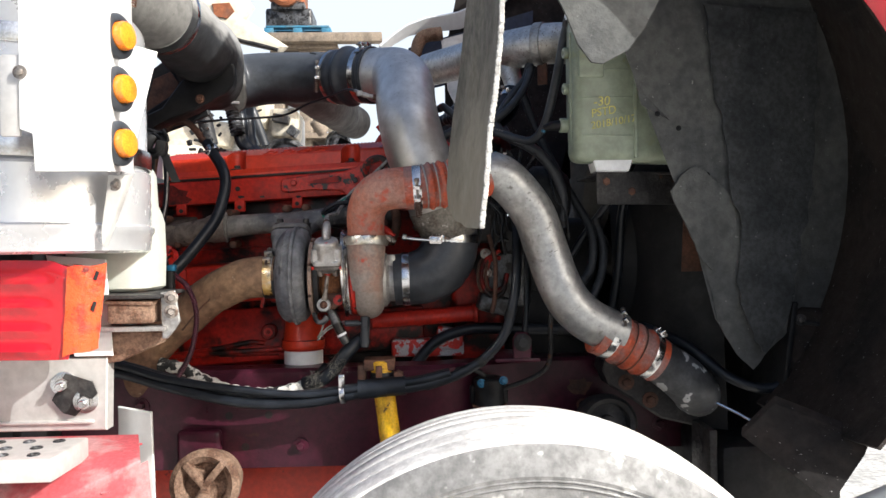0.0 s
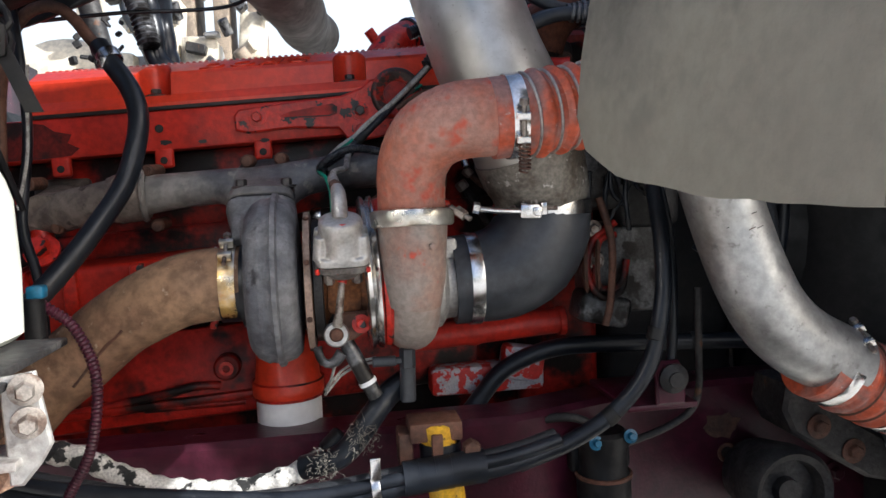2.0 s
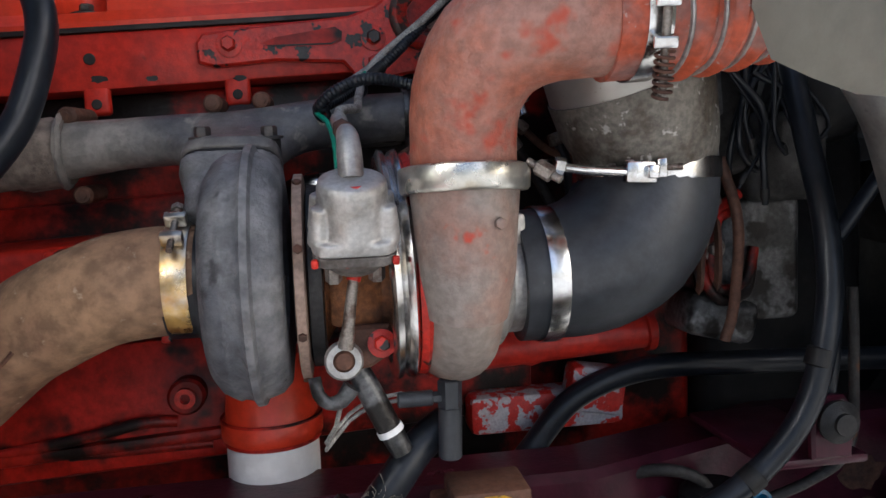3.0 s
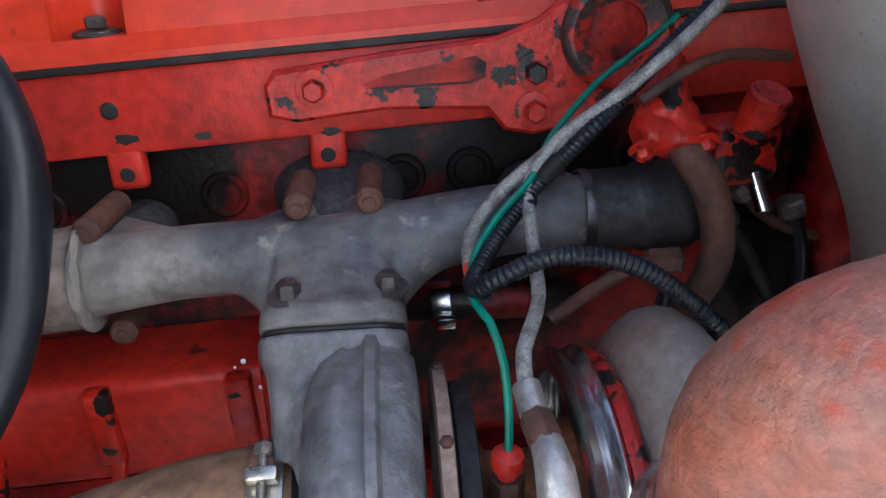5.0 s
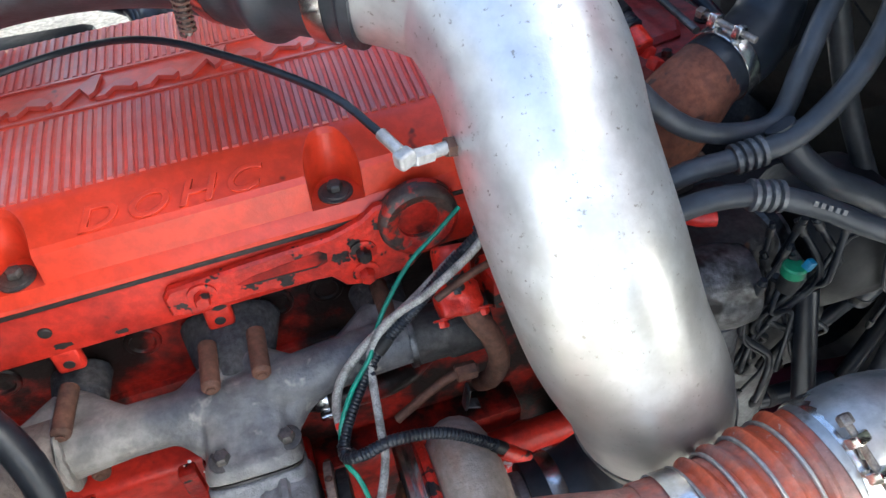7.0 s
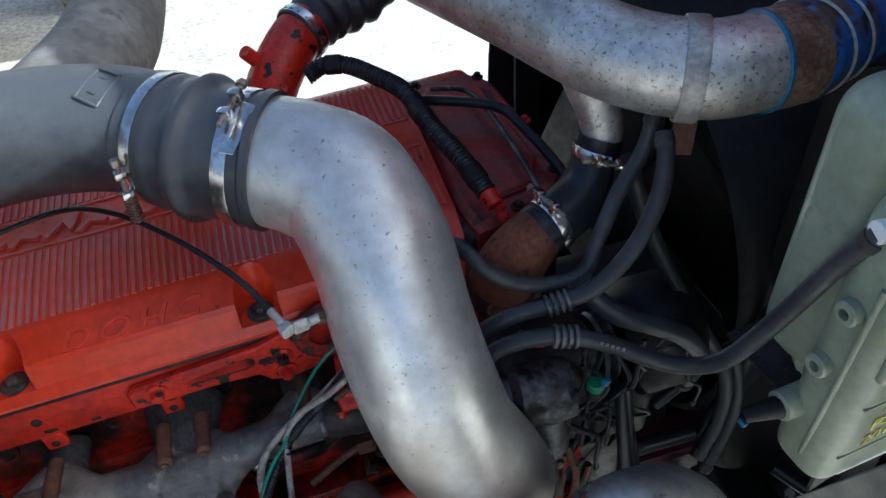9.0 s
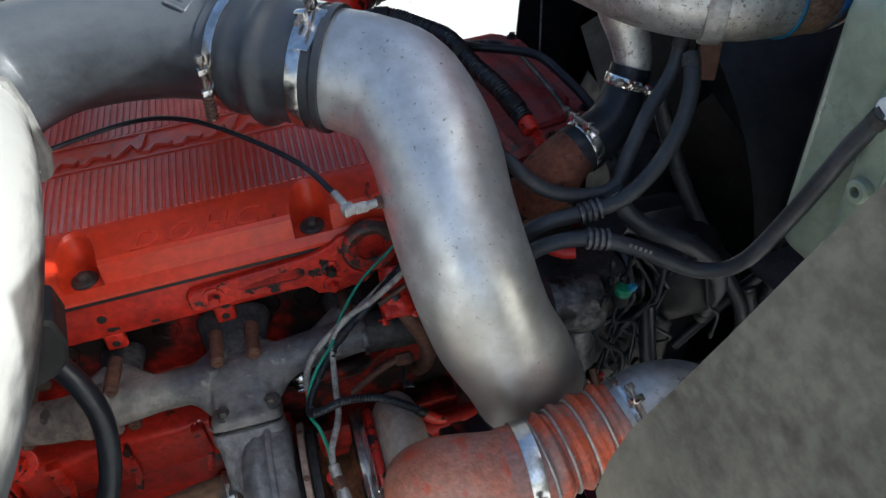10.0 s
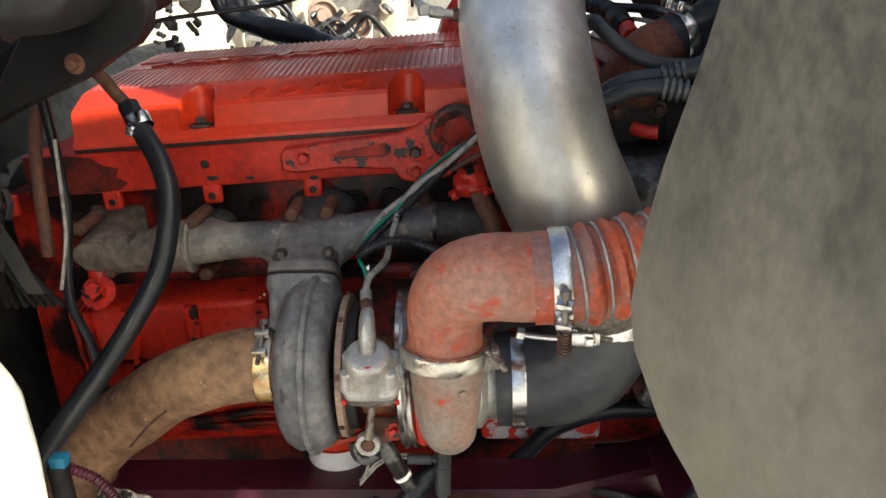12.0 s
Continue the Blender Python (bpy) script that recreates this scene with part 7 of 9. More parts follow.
flap_near = [(0.190, 1.165, 1.400), (0.198, 1.163, 1.47), (0.207, 1.160, 1.55), (0.216, 1.157, 1.63), (0.225, 1.153, 1.72), (0.233, 1.150, 1.82), (0.240, 1.145, 1.93), (0.247, 1.14, 2.04), (0.250, 1.135, 2.12)]
grid = []
for (f, n) in zip(flap_far, flap_near):
    row = []
    for k in range(13):
        t = k / 12
        p = Vector(f).lerp(Vector(n), t)
        p.x += 0.010 * math.sin(t * math.pi) * (1 if p.z < 1.8 else 0.6) + 0.004 * noise.noise(p * 14)
        if f[2] < 1.45:
            p.z += -0.012 * math.sin(t * math.pi) + (0.02 * max(0, 1 - t * 6)) + 0.003 * noise.noise(p * 60)
        row.append(p)
    grid.append(row)
b = bm_new()
sheet(b, grid, 0.009)
flap = part("splash_flap", b, M_FLAP, hood, "hanging grey rubber splash flap with dirt smears")
b = bm_new()
pts = [g[-1] + Vector((0, -0.004, 0)) for g in grid]
for p, q in zip(pts, pts[1:]):
    n = 12
    for k in range(n):
        c = p.lerp(q, (k + 0.5) / n)
        box(b, c + Vector((rnd.uniform(-0.0006, 0.0006), rnd.uniform(-0.001, 0.001), 0)), (0.0080 + rnd.uniform(-0.0008, 0.0008), 0.006, (q - p).length / n * rnd.uniform(1.5, 1.9)), (0, -6, 0), 0.0012, 1)
part("cut_edge", b, M_FLAPEDGE, flap, "pale ragged cut edge")
# lower front splash plates
sp = thing("splash_plate", (0.80, 1.35, 0.95), "dark mud-flecked splash plate near the bumper", "splash plate")
b = bm_new()
prism(b, [(0.69, 1.34, 1.005), (0.755, 1.34, 1.065), (0.915, 1.30, 1.00), (0.885, 1.27, 0.985), (0.805, 1.24, 0.905)], (0.01, 0.02, 0.012), 0.002)
part("plate", b, M_LINERDARK, sp)
b = bm_new()
box(b, (1.06, 1.74, 1.10), (0.26, 0.20, 0.22), (0, 8, 0), 0.03, 3)
bucket = thing("headlamp_bucket", (1.06, 1.74, 0.99), "matt black headlamp bucket on the hood", "headlamp housing")
part("shell", b, M_LINERDARK, bucket)
b = bm_new()
box(b, (0.935, 1.74, 1.115), (0.014, 0.216, 0.236), (0, 8, 0), 0.004)
part("rim", b, M_BLACKPLAST, bucket, "raised black rim")
for z in (1.03, 1.10, 1.17):
    b = bm_new()
    box(b, (1.07, 1.637, z), (0.20, 0.008, 0.010), (0, 8, 0), 0.002)
    part("rib", b, M_BLACKPLAST, bucket)
for x, z in ((0.965, 1.19), (1.15, 1.03)):
    b = bm_new()
    hexbolt(b, (x, 1.640, z), (0, -1, 0), 0.008, 0.005)
    part("screw", b, M_DARKBOLT, bucket)
b = bm_new()
tube(b, [(0.80, 1.30, 0.80), (0.95, 1.22, 0.90), (1.1, 1.2, 1.02), (1.3, 1.2, 1.05)], 0.06, 18)
solo("bumper_end", b, M_WHITEPAINT, "white bumper end beyond the wheel", "bumper")
b = bm_new()
tube(b, [(0.66, 1.85, 1.16), (0.74, 1.75, 1.12), (0.82, 1.68, 1.05), (0.90, 1.66, 1.03), (0.97, 1.66, 1.06)], 0.012, 12)
solo("hood_cable", b, M_RUBBER, "black cable sagging towards the hood", "cable")
# Bright steel strip that stands in for a slit of daylight.
b = bm_new()
tube(b, [(0.79, 1.72, 0.99), (0.84, 1.68, 0.965), (0.90, 1.62, 0.925)], 0.004, 8)
solo("tie_wire", b, M_STEEL, "bright strip standing for a slit of daylight", "wire")

# ---- radiator side ----
rad = thing("radiator", (0.9, 2.35, 0.8), "dark radiator and fan shroud in deep shade", "radiator")
# Core carried down further than needed to hide the bright ground behind.
b = bm_new()
box(b, (0.97, 2.40, 1.05), (0.10, 1.30, 1.80), (0, 0, 0), 0.02)
part("core", b, M_BLACKPLAST, rad)
b = bm_new()
sheet(b, [[(0.86, 1.80 + 0.03 * math.sin(v * 3), 0.90 + 1.05 * v), (0.80, 1.84, 0.90 + 1.05 * v), (0.72, 1.90, 0.95 + 0.95 * v), (0.66, 2.0, 1.0 + 0.85 * v)] for v in (0, 0.25, 0.5, 0.75, 1.0)], 0.006)
part("shroud_side", b, M_BLACKPLAST, rad)
b = bm_new()
lathe(b, (0.62, 2.40, 1.33), (1, 0, 0), [(0.0, 0.42), (0.02, 0.44), (0.22, 0.46), (0.30, 0.50)], 44)
part("shroud_ring", b, M_BLACKPLAST, rad)
b = bm_new()
sheet(b, [[(0.64 - 0.10 * math.sin(math.pi * min(1.0, 0.25 + 0.6 * v)) + u * (0.95 - 0.56), 2.985 + 0.03 * u, 0.80 + 1.0 * v) for u in (0, 0.3, 0.6, 1.0)] for v in (0, 0.15, 0.3, 0.45, 0.6, 0.75, 0.9, 1.0)], 0.006)
part("side_baffle", b, M_BLACKPLAST, rad)
b = bm_new()
tube(b, [(0.616, 2.975, 1.20), (0.6145, 2.975, 1.32), (0.614, 2.975, 1.50), (0.612, 2.976, 1.70)], 0.003, 8)
part("baffle_edge_wire", b, M_BRAID, rad, "pale thin edge line along the baffle")
# Added black sheet that blocks the bright ground where the bay is dark.
b = bm_new()
sheet(b, [[(0.40 + 0.50 * u, 2.07 + 0.64 * v, 0.86 - 0.03 * v) for u in (0, 0.5, 1.0)] for v in (0, 0.5, 1.0)], 0.006)
part("lower_baffle", b, M_BLACKPLAST, rad)
fan = thing("fan", (0.60, 2.40, 1.33), "dark cooling fan behind the shroud", "fan")
for k in range(8):
    t = 2 * math.pi * k / 8
    b = bm_new()
    c, s = math.cos(t), math.sin(t)
    rows = []
    for r, w, tw in ((0.10, 0.04, 0.6), (0.22, 0.06, 0.5), (0.38, 0.075, 0.4)):
        rows.append([(0.64 + u * w * math.sin(tw), 2.40 + r * c - u * w * s * math.cos(tw), 1.33 + r * s + u * w * c * math.cos(tw)) for u in (-1, 0, 1)])
    sheet(b, rows, 0.004)
    part("blade", b, M_BLACKGAP, fan)
b = bm_new()
cyl(b, (0.52, 2.40, 1.33), (0.66, 2.40, 1.33), 0.11, seg=28)
part("hub", b, M_DARKMETAL, fan)
b = bm_new()
prism(b, [(0.745, 1.80, 1.30), (0.80, 1.80, 1.30), (0.80, 1.80, 1.50), (0.755, 1.80, 1.50)], (0.03, 0.03, 0), 0.003)
solo("radiator_bracket", b, M_RUST, "rusty brown radiator support bracket", "bracket")
b = bm_new()
tube(b, [(0.47, 1.95, 1.30), (0.55, 1.93, 1.42), (0.62, 1.90, 1.52), (0.66, 1.88, 1.60)], 0.010, 10)
tube(b, [(0.60, 1.97, 1.12), (0.63, 1.96, 1.3), (0.64, 1.95, 1.45), (0.66, 1.93, 1.55)], 0.012, 10)
solo("overflow_line", b, M_RUBBER, "thin black overflow hoses in the shade", "hose")

# Dark beam added to fill the bright gap under the radiator.
b = bm_new()
box(b, (0.95, 2.35, 0.78), (0.30, 1.3, 0.22), (0, 0, 0), 0.03)
xm = thing("front_crossmember", (0.95, 2.35, 0.67), "black crossmember added below the radiator to darken the gap", "crossmember")
part("beam", b, M_BLACKPLAST, xm)
for y in (1.78, 2.9):
    b = bm_new()
    box(b, (0.79, y, 0.80), (0.02, 0.12, 0.24), (0, 0, 0), 0.004)
    plate = part("end_plate", b, M_DARKMETAL, xm, "grimy bolted end plate")
    for dz in (-0.07, 0.07):
        b = bm_new()
        hexbolt(b, (0.779, y, 0.80 + dz), (-1, 0, 0), 0.012, 0.010)
        part("bolt", b, M_DARKBOLT, plate)
# Far rail added, mirrored from the near one, to shade the ground.
b = bm_new()
prof = [(2.80, 0.805), (2.80, 1.046), (2.79, 1.055), (2.72, 1.055), (2.72, 0.805)]
lo = [b.verts.new((-2.6, y, z)) for y, z in prof]
hi = [b.verts.new((1.25, y, z)) for y, z in prof]
for k in range(len(prof)):
    j = (k + 1) % len(prof)
    b.faces.new((lo[k], lo[j], hi[j], hi[k]))
b.faces.new(lo)
b.faces.new(hi[::-1])
solo("far_frame_rail", b, M_MAROON, "maroon frame rail added on the far side to shade the ground", "frame rail")
# Added black block that closes the bright gap beside the gear housing.
b = bm_new()
box(b, (0.47, 2.13, 1.22), (0.26, 0.16, 0.46), (0, 0, 0), 0.04, 3)
pump = thing("added_pump_block", (0.42, 2.02, 0.94), "black block added where the bay is dark, detailed as a pump", "pump")
part("body", b, M_BLACKPLAST, pump)
b = bm_new()
lathe(b, (0.42, 2.05, 1.30), (0, -1, 0), [(0, 0.055), (0.012, 0.054), (0.016, 0.040), (0.024, 0.024), (0.026, 0.0)], 28)
part("end_cover", b, M_GRIME, pump, "grimy round end cover")
for k in range(4):
    t = math.pi / 4 + k * math.pi / 2
    b = bm_new()
    hexbolt(b, (0.42 + 0.047 * math.cos(t), 2.038, 1.30 + 0.047 * math.sin(t)), (0, -1, 0), 0.006, 0.006)
    part("cover_bolt", b, M_DARKBOLT, pump)
# Axle added to keep the space below dark.
b = bm_new()
cyl(b, (0.26, 1.4, 0.52), (0.26, 3.4, 0.52), 0.07, seg=20)
solo("front_axle", b, M_BLACKPLAST, "black front axle beam added between the wheels to darken below", "axle")

# ---- coolant tank ----
tank = thing("coolant_tank", (0.62, 1.80, 1.55), "aged greenish plastic coolant tank on a steel bracket", "coolant tank")
b = bm_new()
box(b, (0.575, 1.688, 1.733), (0.262, 0.076, 0.346), (0, 0, 6), 0.024, 4)
box(b, (0.675, 1.712, 1.735), (0.12, 0.076, 0.350), (0, 0, 6), 0.030, 4)
box(b, (0.625, 1.770, 1.825), (0.335, 0.098, 0.345), (0, 0, 4), 0.040, 5)
tube(b, [(0.50, 1.71, 1.66), (0.56, 1.75, 1.68), (0.66, 1.77, 1.70)], [0.045, 0.06, 0.06], 18)
cast("body", b, M_GREENTANK, tank, "", 0.004, 4)
b = bm_new()
box(b, (0.592, 1.6515, 1.735), (0.010, 0.012, 0.335), (0, 0, 6), 0.004)
part("seam", b, M_GREENTANK, tank, "pale moulded seam")
for z in (1.622, 1.708, 1.772):
    b = bm_new()
    box(b, (0.525, 1.6450, z), (0.125, 0.004, 0.003), (0, 0, 6), 0.001)
    part("level_line", b, M_GREENTANK, tank)
b = bm_new()
box(b, (0.488, 1.6415, 1.815), (0.060, 0.012, 0.125), (0, 0, 6), 0.006, 3)
part("raised_pad", b, M_GREENTANK, tank)
for y, z in ((1.684, 1.818), (1.690, 1.736)):
    b = bm_new()
    lathe(b, (0.4455, y - 0.004, z), (-1, -0.1, 0), [(-0.02, 0.013), (0.012, 0.013), (0.014, 0.011), (0.014, 0.006), (-0.003, 0.006), (-0.003, 0)], 20)
    part("sight_boss", b, M_GREENTANK, tank)
b = bm_new()
tube(b, [(0.4475, 1.668, 1.60), (0.4455, 1.664, 1.72), (0.4455, 1.662, 1.86)], 0.0035, 10)
part("corner_ridge", b, M_GREENTANK, tank, "pale moulded corner ridge")
b = bm_new()
lathe(b, (0.452, 1.700, 1.653), (-1, -0.05, 0), [(-0.02, 0.019), (0.026, 0.017), (0.028, 0.012), (0.028, 0)], 20)
part("sensor_boss", b, M_GREENTANK, tank)
b = bm_new()
tube(b, [(0.428, 1.698, 1.653), (0.408, 1.700, 1.652), (0.388, 1.704, 1.646)], [0.013, 0.011, 0.008], 12)
part("level_plug", b, M_BLACKPLAST, tank)
b = bm_new()
box(b, (0.386, 1.700, 1.640), (0.008, 0.010, 0.007), (10, 20, 15), 0.002)
part("blue_clip", b, M_BLUE, tank)
b = bm_new()
lathe(b, (0.494, 1.684, 1.845), (-0.05, -0.05, 1), [(-0.02, 0.040), (0.0, 0.046), (0.055, 0.047), (0.075, 0.042), (0.090, 0.030), (0.097, 0.015), (0.099, 0)], 32)
part("neck_dome", b, M_GREENTANK, tank)
b = bm_new()
cyl(b, (0.475, 1.688, 1.905), (0.440, 1.690, 1.905), 0.011, seg=12)
part("hose_nipple", b, M_FILTER, tank)
def marker(word, x, z, size, tilt_deg):
    cu = bpy.data.curves.new("mark", "FONT")
    cu.body, cu.size, cu.extrude, cu.shear = word, size, 0.0006, 0.15
    tmp = bpy.data.objects.new("mark", cu)
    me = bpy.data.meshes.new_from_object(tmp)
    bpy.data.objects.remove(tmp)
    bpy.data.curves.remove(cu)
    me.transform(Matrix.Translation((x, 1.6395 + (x - 0.49) * 0.105, z)) @ Matrix.Rotation(radians(6), 4, 'Z') @ Matrix.Rotation(radians(-tilt_deg), 4, "Y") @ Matrix.Rotation(radians(90), 4, "X"))
    me.materials.append(M_PAINTPEN)
    o = new("marker_writing", me)
    o.parent = tank
    o.matrix_parent_inverse = Matrix.Translation(-Vector(tank.location))
    tagged(o, "yellow paint marker writing")
marker("-30", 0.492, 1.687, 0.030, 4)
marker("PSTD", 0.487, 1.661, 0.026, 10)
marker("2018/10/17", 0.486, 1.634, 0.024, 10)
b = bm_new()
prism(b, [(0.492, 1.652, 1.568), (0.588, 1.660, 1.568), (0.578, 1.660, 1.540), (0.500, 1.654, 1.540)], (0, 0.06, 0), 0.003)
part("foot", b, M_FILTER, tank, "pale plastic mounting foot")
tb = thing("tank_bracket", (0.6, 1.74, 1.46), "black steel tank bracket with rusty bolts", "bracket")
b = bm_new()
box(b, (0.62, 1.703, 1.503), (0.235, 0.006, 0.078), (0, 0, 12), 0.002)
box(b, (0.63, 1.80, 1.538), (0.235, 0.19, 0.006), (0, 0, 6), 0.002)
part("angle", b, M_DARKMETAL, tb)
for x, z in ((0.528, 1.518), (0.592, 1.495)):
    b = bm_new()
    hexbolt(b, (x, 1.683 + (x - 0.5) * 0.2, z), (0.2, -1, 0), 0.010, 0.008)
    part("bracket_bolt", b, M_RUST, tb)

# ---- upper coolant pipe and hoses beside the tank ----
up = thing("upper_coolant_pipe", (0.42, 1.97, 1.87), "corroded silver upper pipe with a strap and blue hose", "pipe")
b = bm_new()
tube(b, [(0.135, 2.455, 1.970), (0.216, 2.300, 1.954), (0.296, 2.147, 1.940), (0.364, 2.026, 1.922), (0.435, 1.962, 1.918), (0.500, 1.952, 1.917), (0.560, 1.962, 1.912)], 0.054, 34)
part("pipe", b, M_ALUSPOT, up)
b = bm_new()
ring(b, (0.428, 1.966, 1.918), (0.85, -0.45, -0.03), 0.0545, 0.024, 0.004, 34)
part("strap", b, M_ALUDULL, up)
b = bm_new()
box(b, (0.432, 1.962, 1.838), (0.026, 0.010, 0.060), (0, 0, -25), 0.002)
part("strap_leg", b, M_RUST, up)
b = bm_new()
lathe(b, (0.503, 1.9525, 1.917), (0.97, 0.02, -0.03), [(-0.003, 0.0540), (-0.001, 0.0572), (0.002, 0.0572), (0.004, 0.0540)], 34)
part("blue_lip", b, M_BLUE, up)
b = bm_new()
tube(b, [(0.505, 1.953, 1.917), (0.530, 1.954, 1.916), (0.548, 1.958, 1.914)], 0.0562, 34, 0.006)
part("cuff", b, M_RUSTDIRT, up, "rust-stained brown hose cuff")
BH = [(0.545, 1.957, 1.914), (0.60, 1.978, 1.912), (0.66, 2.005, 1.912), (0.74, 2.03, 1.91), (0.93, 2.05, 1.90)]
b = bm_new()
tube(b, BH, lambda s, f: 0.0565 + 0.0022 * math.sin(s * 2 * math.pi / 0.034), 30, 0.005)
blue = part("blue_hose", b, M_BLUEHOSE, up, "worn blue silicone hose")
for q in ((0.573, 1.9675, 1.913), (0.607, 1.981, 1.912)):
    b = bm_new()
    lathe(b, q, (0.92, 0.40, 0), [(-0.0016, 0.0570), (0, 0.0598), (0.0016, 0.0570)], 34)
    part("wire_ring", b, M_ALUDULL, blue, "thin pale wire ring")
b = bm_new()
tube(b, [(0.350, 2.068, 1.925), (0.350, 2.052, 1.885), (0.358, 2.038, 1.848), (0.364, 2.030, 1.815), (0.358, 2.025, 1.785), (0.350, 2.020, 1.770)], [0.040, 0.033, 0.027, 0.0255, 0.0255, 0.0255], 24)
part("down_leg", b, M_ALUSPOT, up)
rh = thing("thermostat_hose", (0.29, 1.98, 1.70), "short black elbow hose with two steel clamps", "hose")
b = bm_new()
tube(b, [(0.362, 2.028, 1.808), (0.352, 2.021, 1.780), (0.336, 2.010, 1.750), (0.310, 1.998, 1.730), (0.262, 1.985, 1.715)], [0.0280, 0.0285, 0.032, 0.0355, 0.0355], 28)
part("hose_body", b, M_RUBBER, rh)
band_clamp("clamp", (0.3545, 2.023, 1.788), (0.35, 0.2, 0.85), 0.0288, rh, 0.013, M_STEEL, (0.0, -0.9, 0.3))
band_clamp("clamp", (0.282, 1.990, 1.721), (0.92, 0.28, 0.22), 0.0362, rh, 0.015, M_STEEL, (-0.2, -0.15, 0.95))
b = bm_new()
th = thing("thermostat_housing", (0.22, 1.97, 1.62), "rust-brown cast thermostat housing below the elbow hose", "housing")
tube(b, [(0.292, 1.993, 1.725), (0.262, 1.985, 1.714), (0.240, 1.978, 1.700), (0.222, 1.976, 1.680), (0.213, 1.983, 1.650)], [0.0335, 0.036, 0.040, 0.042, 0.042], 26)
part("neck", b, mat("orange_brown_rust", (0.175, 0.058, 0.030), (0.095, 0.034, 0.022), rough=0.75, scale=14, edge=(0.36, 0.66), fine=0.3, spots=(0.05, 0.024, 0.018), spot_scale=40, bump=0.35, spec=0.3), th)
b = bm_new()
box(b, (0.225, 2.005, 1.62), (0.085, 0.075, 0.085), (0, 0, 12), 0.012, 3)
part("base", b, M_DARKMETAL, th, "dark grimy base")
for dx in (-0.03, 0.03):
    b = bm_new()
    hexbolt(b, (0.225 + dx, 1.963 + dx * 0.2, 1.63), (0, -1, 0), 0.007, 0.008)
    part("base_bolt", b, M_RUST, th)
def hose_thing(name, pts, r, label, m=None):
    """A hose with a band at each end."""
    h = thing(name, pts[0], label, "hose")
    b = bm_new()
    tube(b, pts, r, 16)
    part("hose_body", b, m or M_RUBBER, h)
    for p, q in ((pts[0], pts[1]), (pts[-1], pts[-2])):
        d = (Vector(q) - Vector(p)).normalized()
        b = bm_new()
        ring(b, Vector(p) + d * 0.012, d, r, 0.012, 0.0012, 18)
        part("end_band", b, M_DARKMETAL, h)
    return h
hose_thing("vent_hose", [(0.150, 1.97, 1.745), (0.160, 1.945, 1.748), (0.172, 1.930, 1.735), (0.204, 1.920, 1.710), (0.247, 1.915, 1.696), (0.294, 1.915, 1.698), (0.320, 1.930, 1.741), (0.349, 1.950, 1.781), (0.385, 1.965, 1.825), (0.40, 1.975, 1.87)], 0.0098, "black vent hose looping round the thermostat", M_HOSEDUST)
hose_thing("coolant_hose", [(0.148, 1.902, 1.650), (0.166, 1.900, 1.664), (0.195, 1.895, 1.680), (0.245, 1.890, 1.687), (0.295, 1.885, 1.702), (0.339, 1.890, 1.740), (0.372, 1.905, 1.784), (0.390, 1.925, 1.825), (0.398, 1.950, 1.855)], 0.0105, "dusty black coolant hose with crimped end", M_HOSEDUST)
hose_thing("coolant_hose", [(0.140, 1.868, 1.640), (0.165, 1.868, 1.660), (0.200, 1.860, 1.674), (0.240, 1.850, 1.675), (0.290, 1.835, 1.659), (0.333, 1.812, 1.641), (0.372, 1.793, 1.632), (0.401, 1.765, 1.665), (0.423, 1.735, 1.758), (0.438, 1.710, 1.849), (0.448, 1.690, 1.902)], 0.0105, "long black coolant hose curving to the tank", M_HOSEDUST)
hose_thing("coolant_hose", [(0.285, 1.900, 1.705), (0.302, 1.885, 1.675), (0.332, 1.872, 1.650), (0.372, 1.862, 1.630), (0.42, 1.86, 1.59), (0.46, 1.87, 1.52), (0.47, 1.90, 1.42)], 0.0135, "black hose dropping behind the alternator", M_HOSEDUST)
hose_thing("breather_pipe", [(0.378, 1.985, 1.80), (0.390, 1.980, 1.759), (0.421, 1.970, 1.672), (0.460, 1.950, 1.581), (0.513, 1.930, 1.481), (0.546, 1.900, 1.401), (0.537, 1.880, 1.312), (0.499, 1.860, 1.261)], 0.0115, "dusty dark pipe running down behind the hoses", M_CABLEDUST)
hose_thing("breather_pipe", [(0.56, 1.92, 1.44), (0.575, 1.90, 1.36), (0.560, 1.88, 1.28), (0.52, 1.86, 1.21)], 0.0115, "second dark pipe curving towards the frame", M_CABLEDUST)
for p, ax in (((0.250, 1.8895, 1.688), (1, -0.1, 0.2)), ((0.243, 1.849, 1.6745), (1, -0.25, -0.15))):
    b = bm_new()
    a = Vector(ax).normalized()
    for k in range(4):
        lathe(b, Vector(p) + a * (0.008 * k - 0.012), a, [(-0.003, 0.010), (-0.002, 0.0142), (0.002, 0.0142), (0.003, 0.010)], 18)
    solo("hose_ferrule", b, M_GRIME, "grey crimped hose ferrule", "ferrule")
for k in range(5):
    b = bm_new()
    box(b, (0.280 + 0.0058 * k, 1.8290 - 0.0026 * k, 1.6695 - 0.0022 * k), (0.0038, 0.0012, 0.0048), (-20, 16, -22), 0.0002, 1)
    solo("printed_mark", b, M_GREYRUBBER, "worn white print on the black hose", "print")
b = bm_new()
tube(b, [(0.045, 2.40, 1.765), (0.075, 2.405, 1.775), (0.110, 2.395, 1.773), (0.145, 2.355, 1.768), (0.176, 2.29, 1.768), (0.190, 2.20, 1.760), (0.208, 2.125, 1.752), (0.224, 2.065, 1.732)], lambda s, f: 0.0138 + 0.0010 * math.sin(s * 2 * math.pi / 0.006), 14, 0.0018)
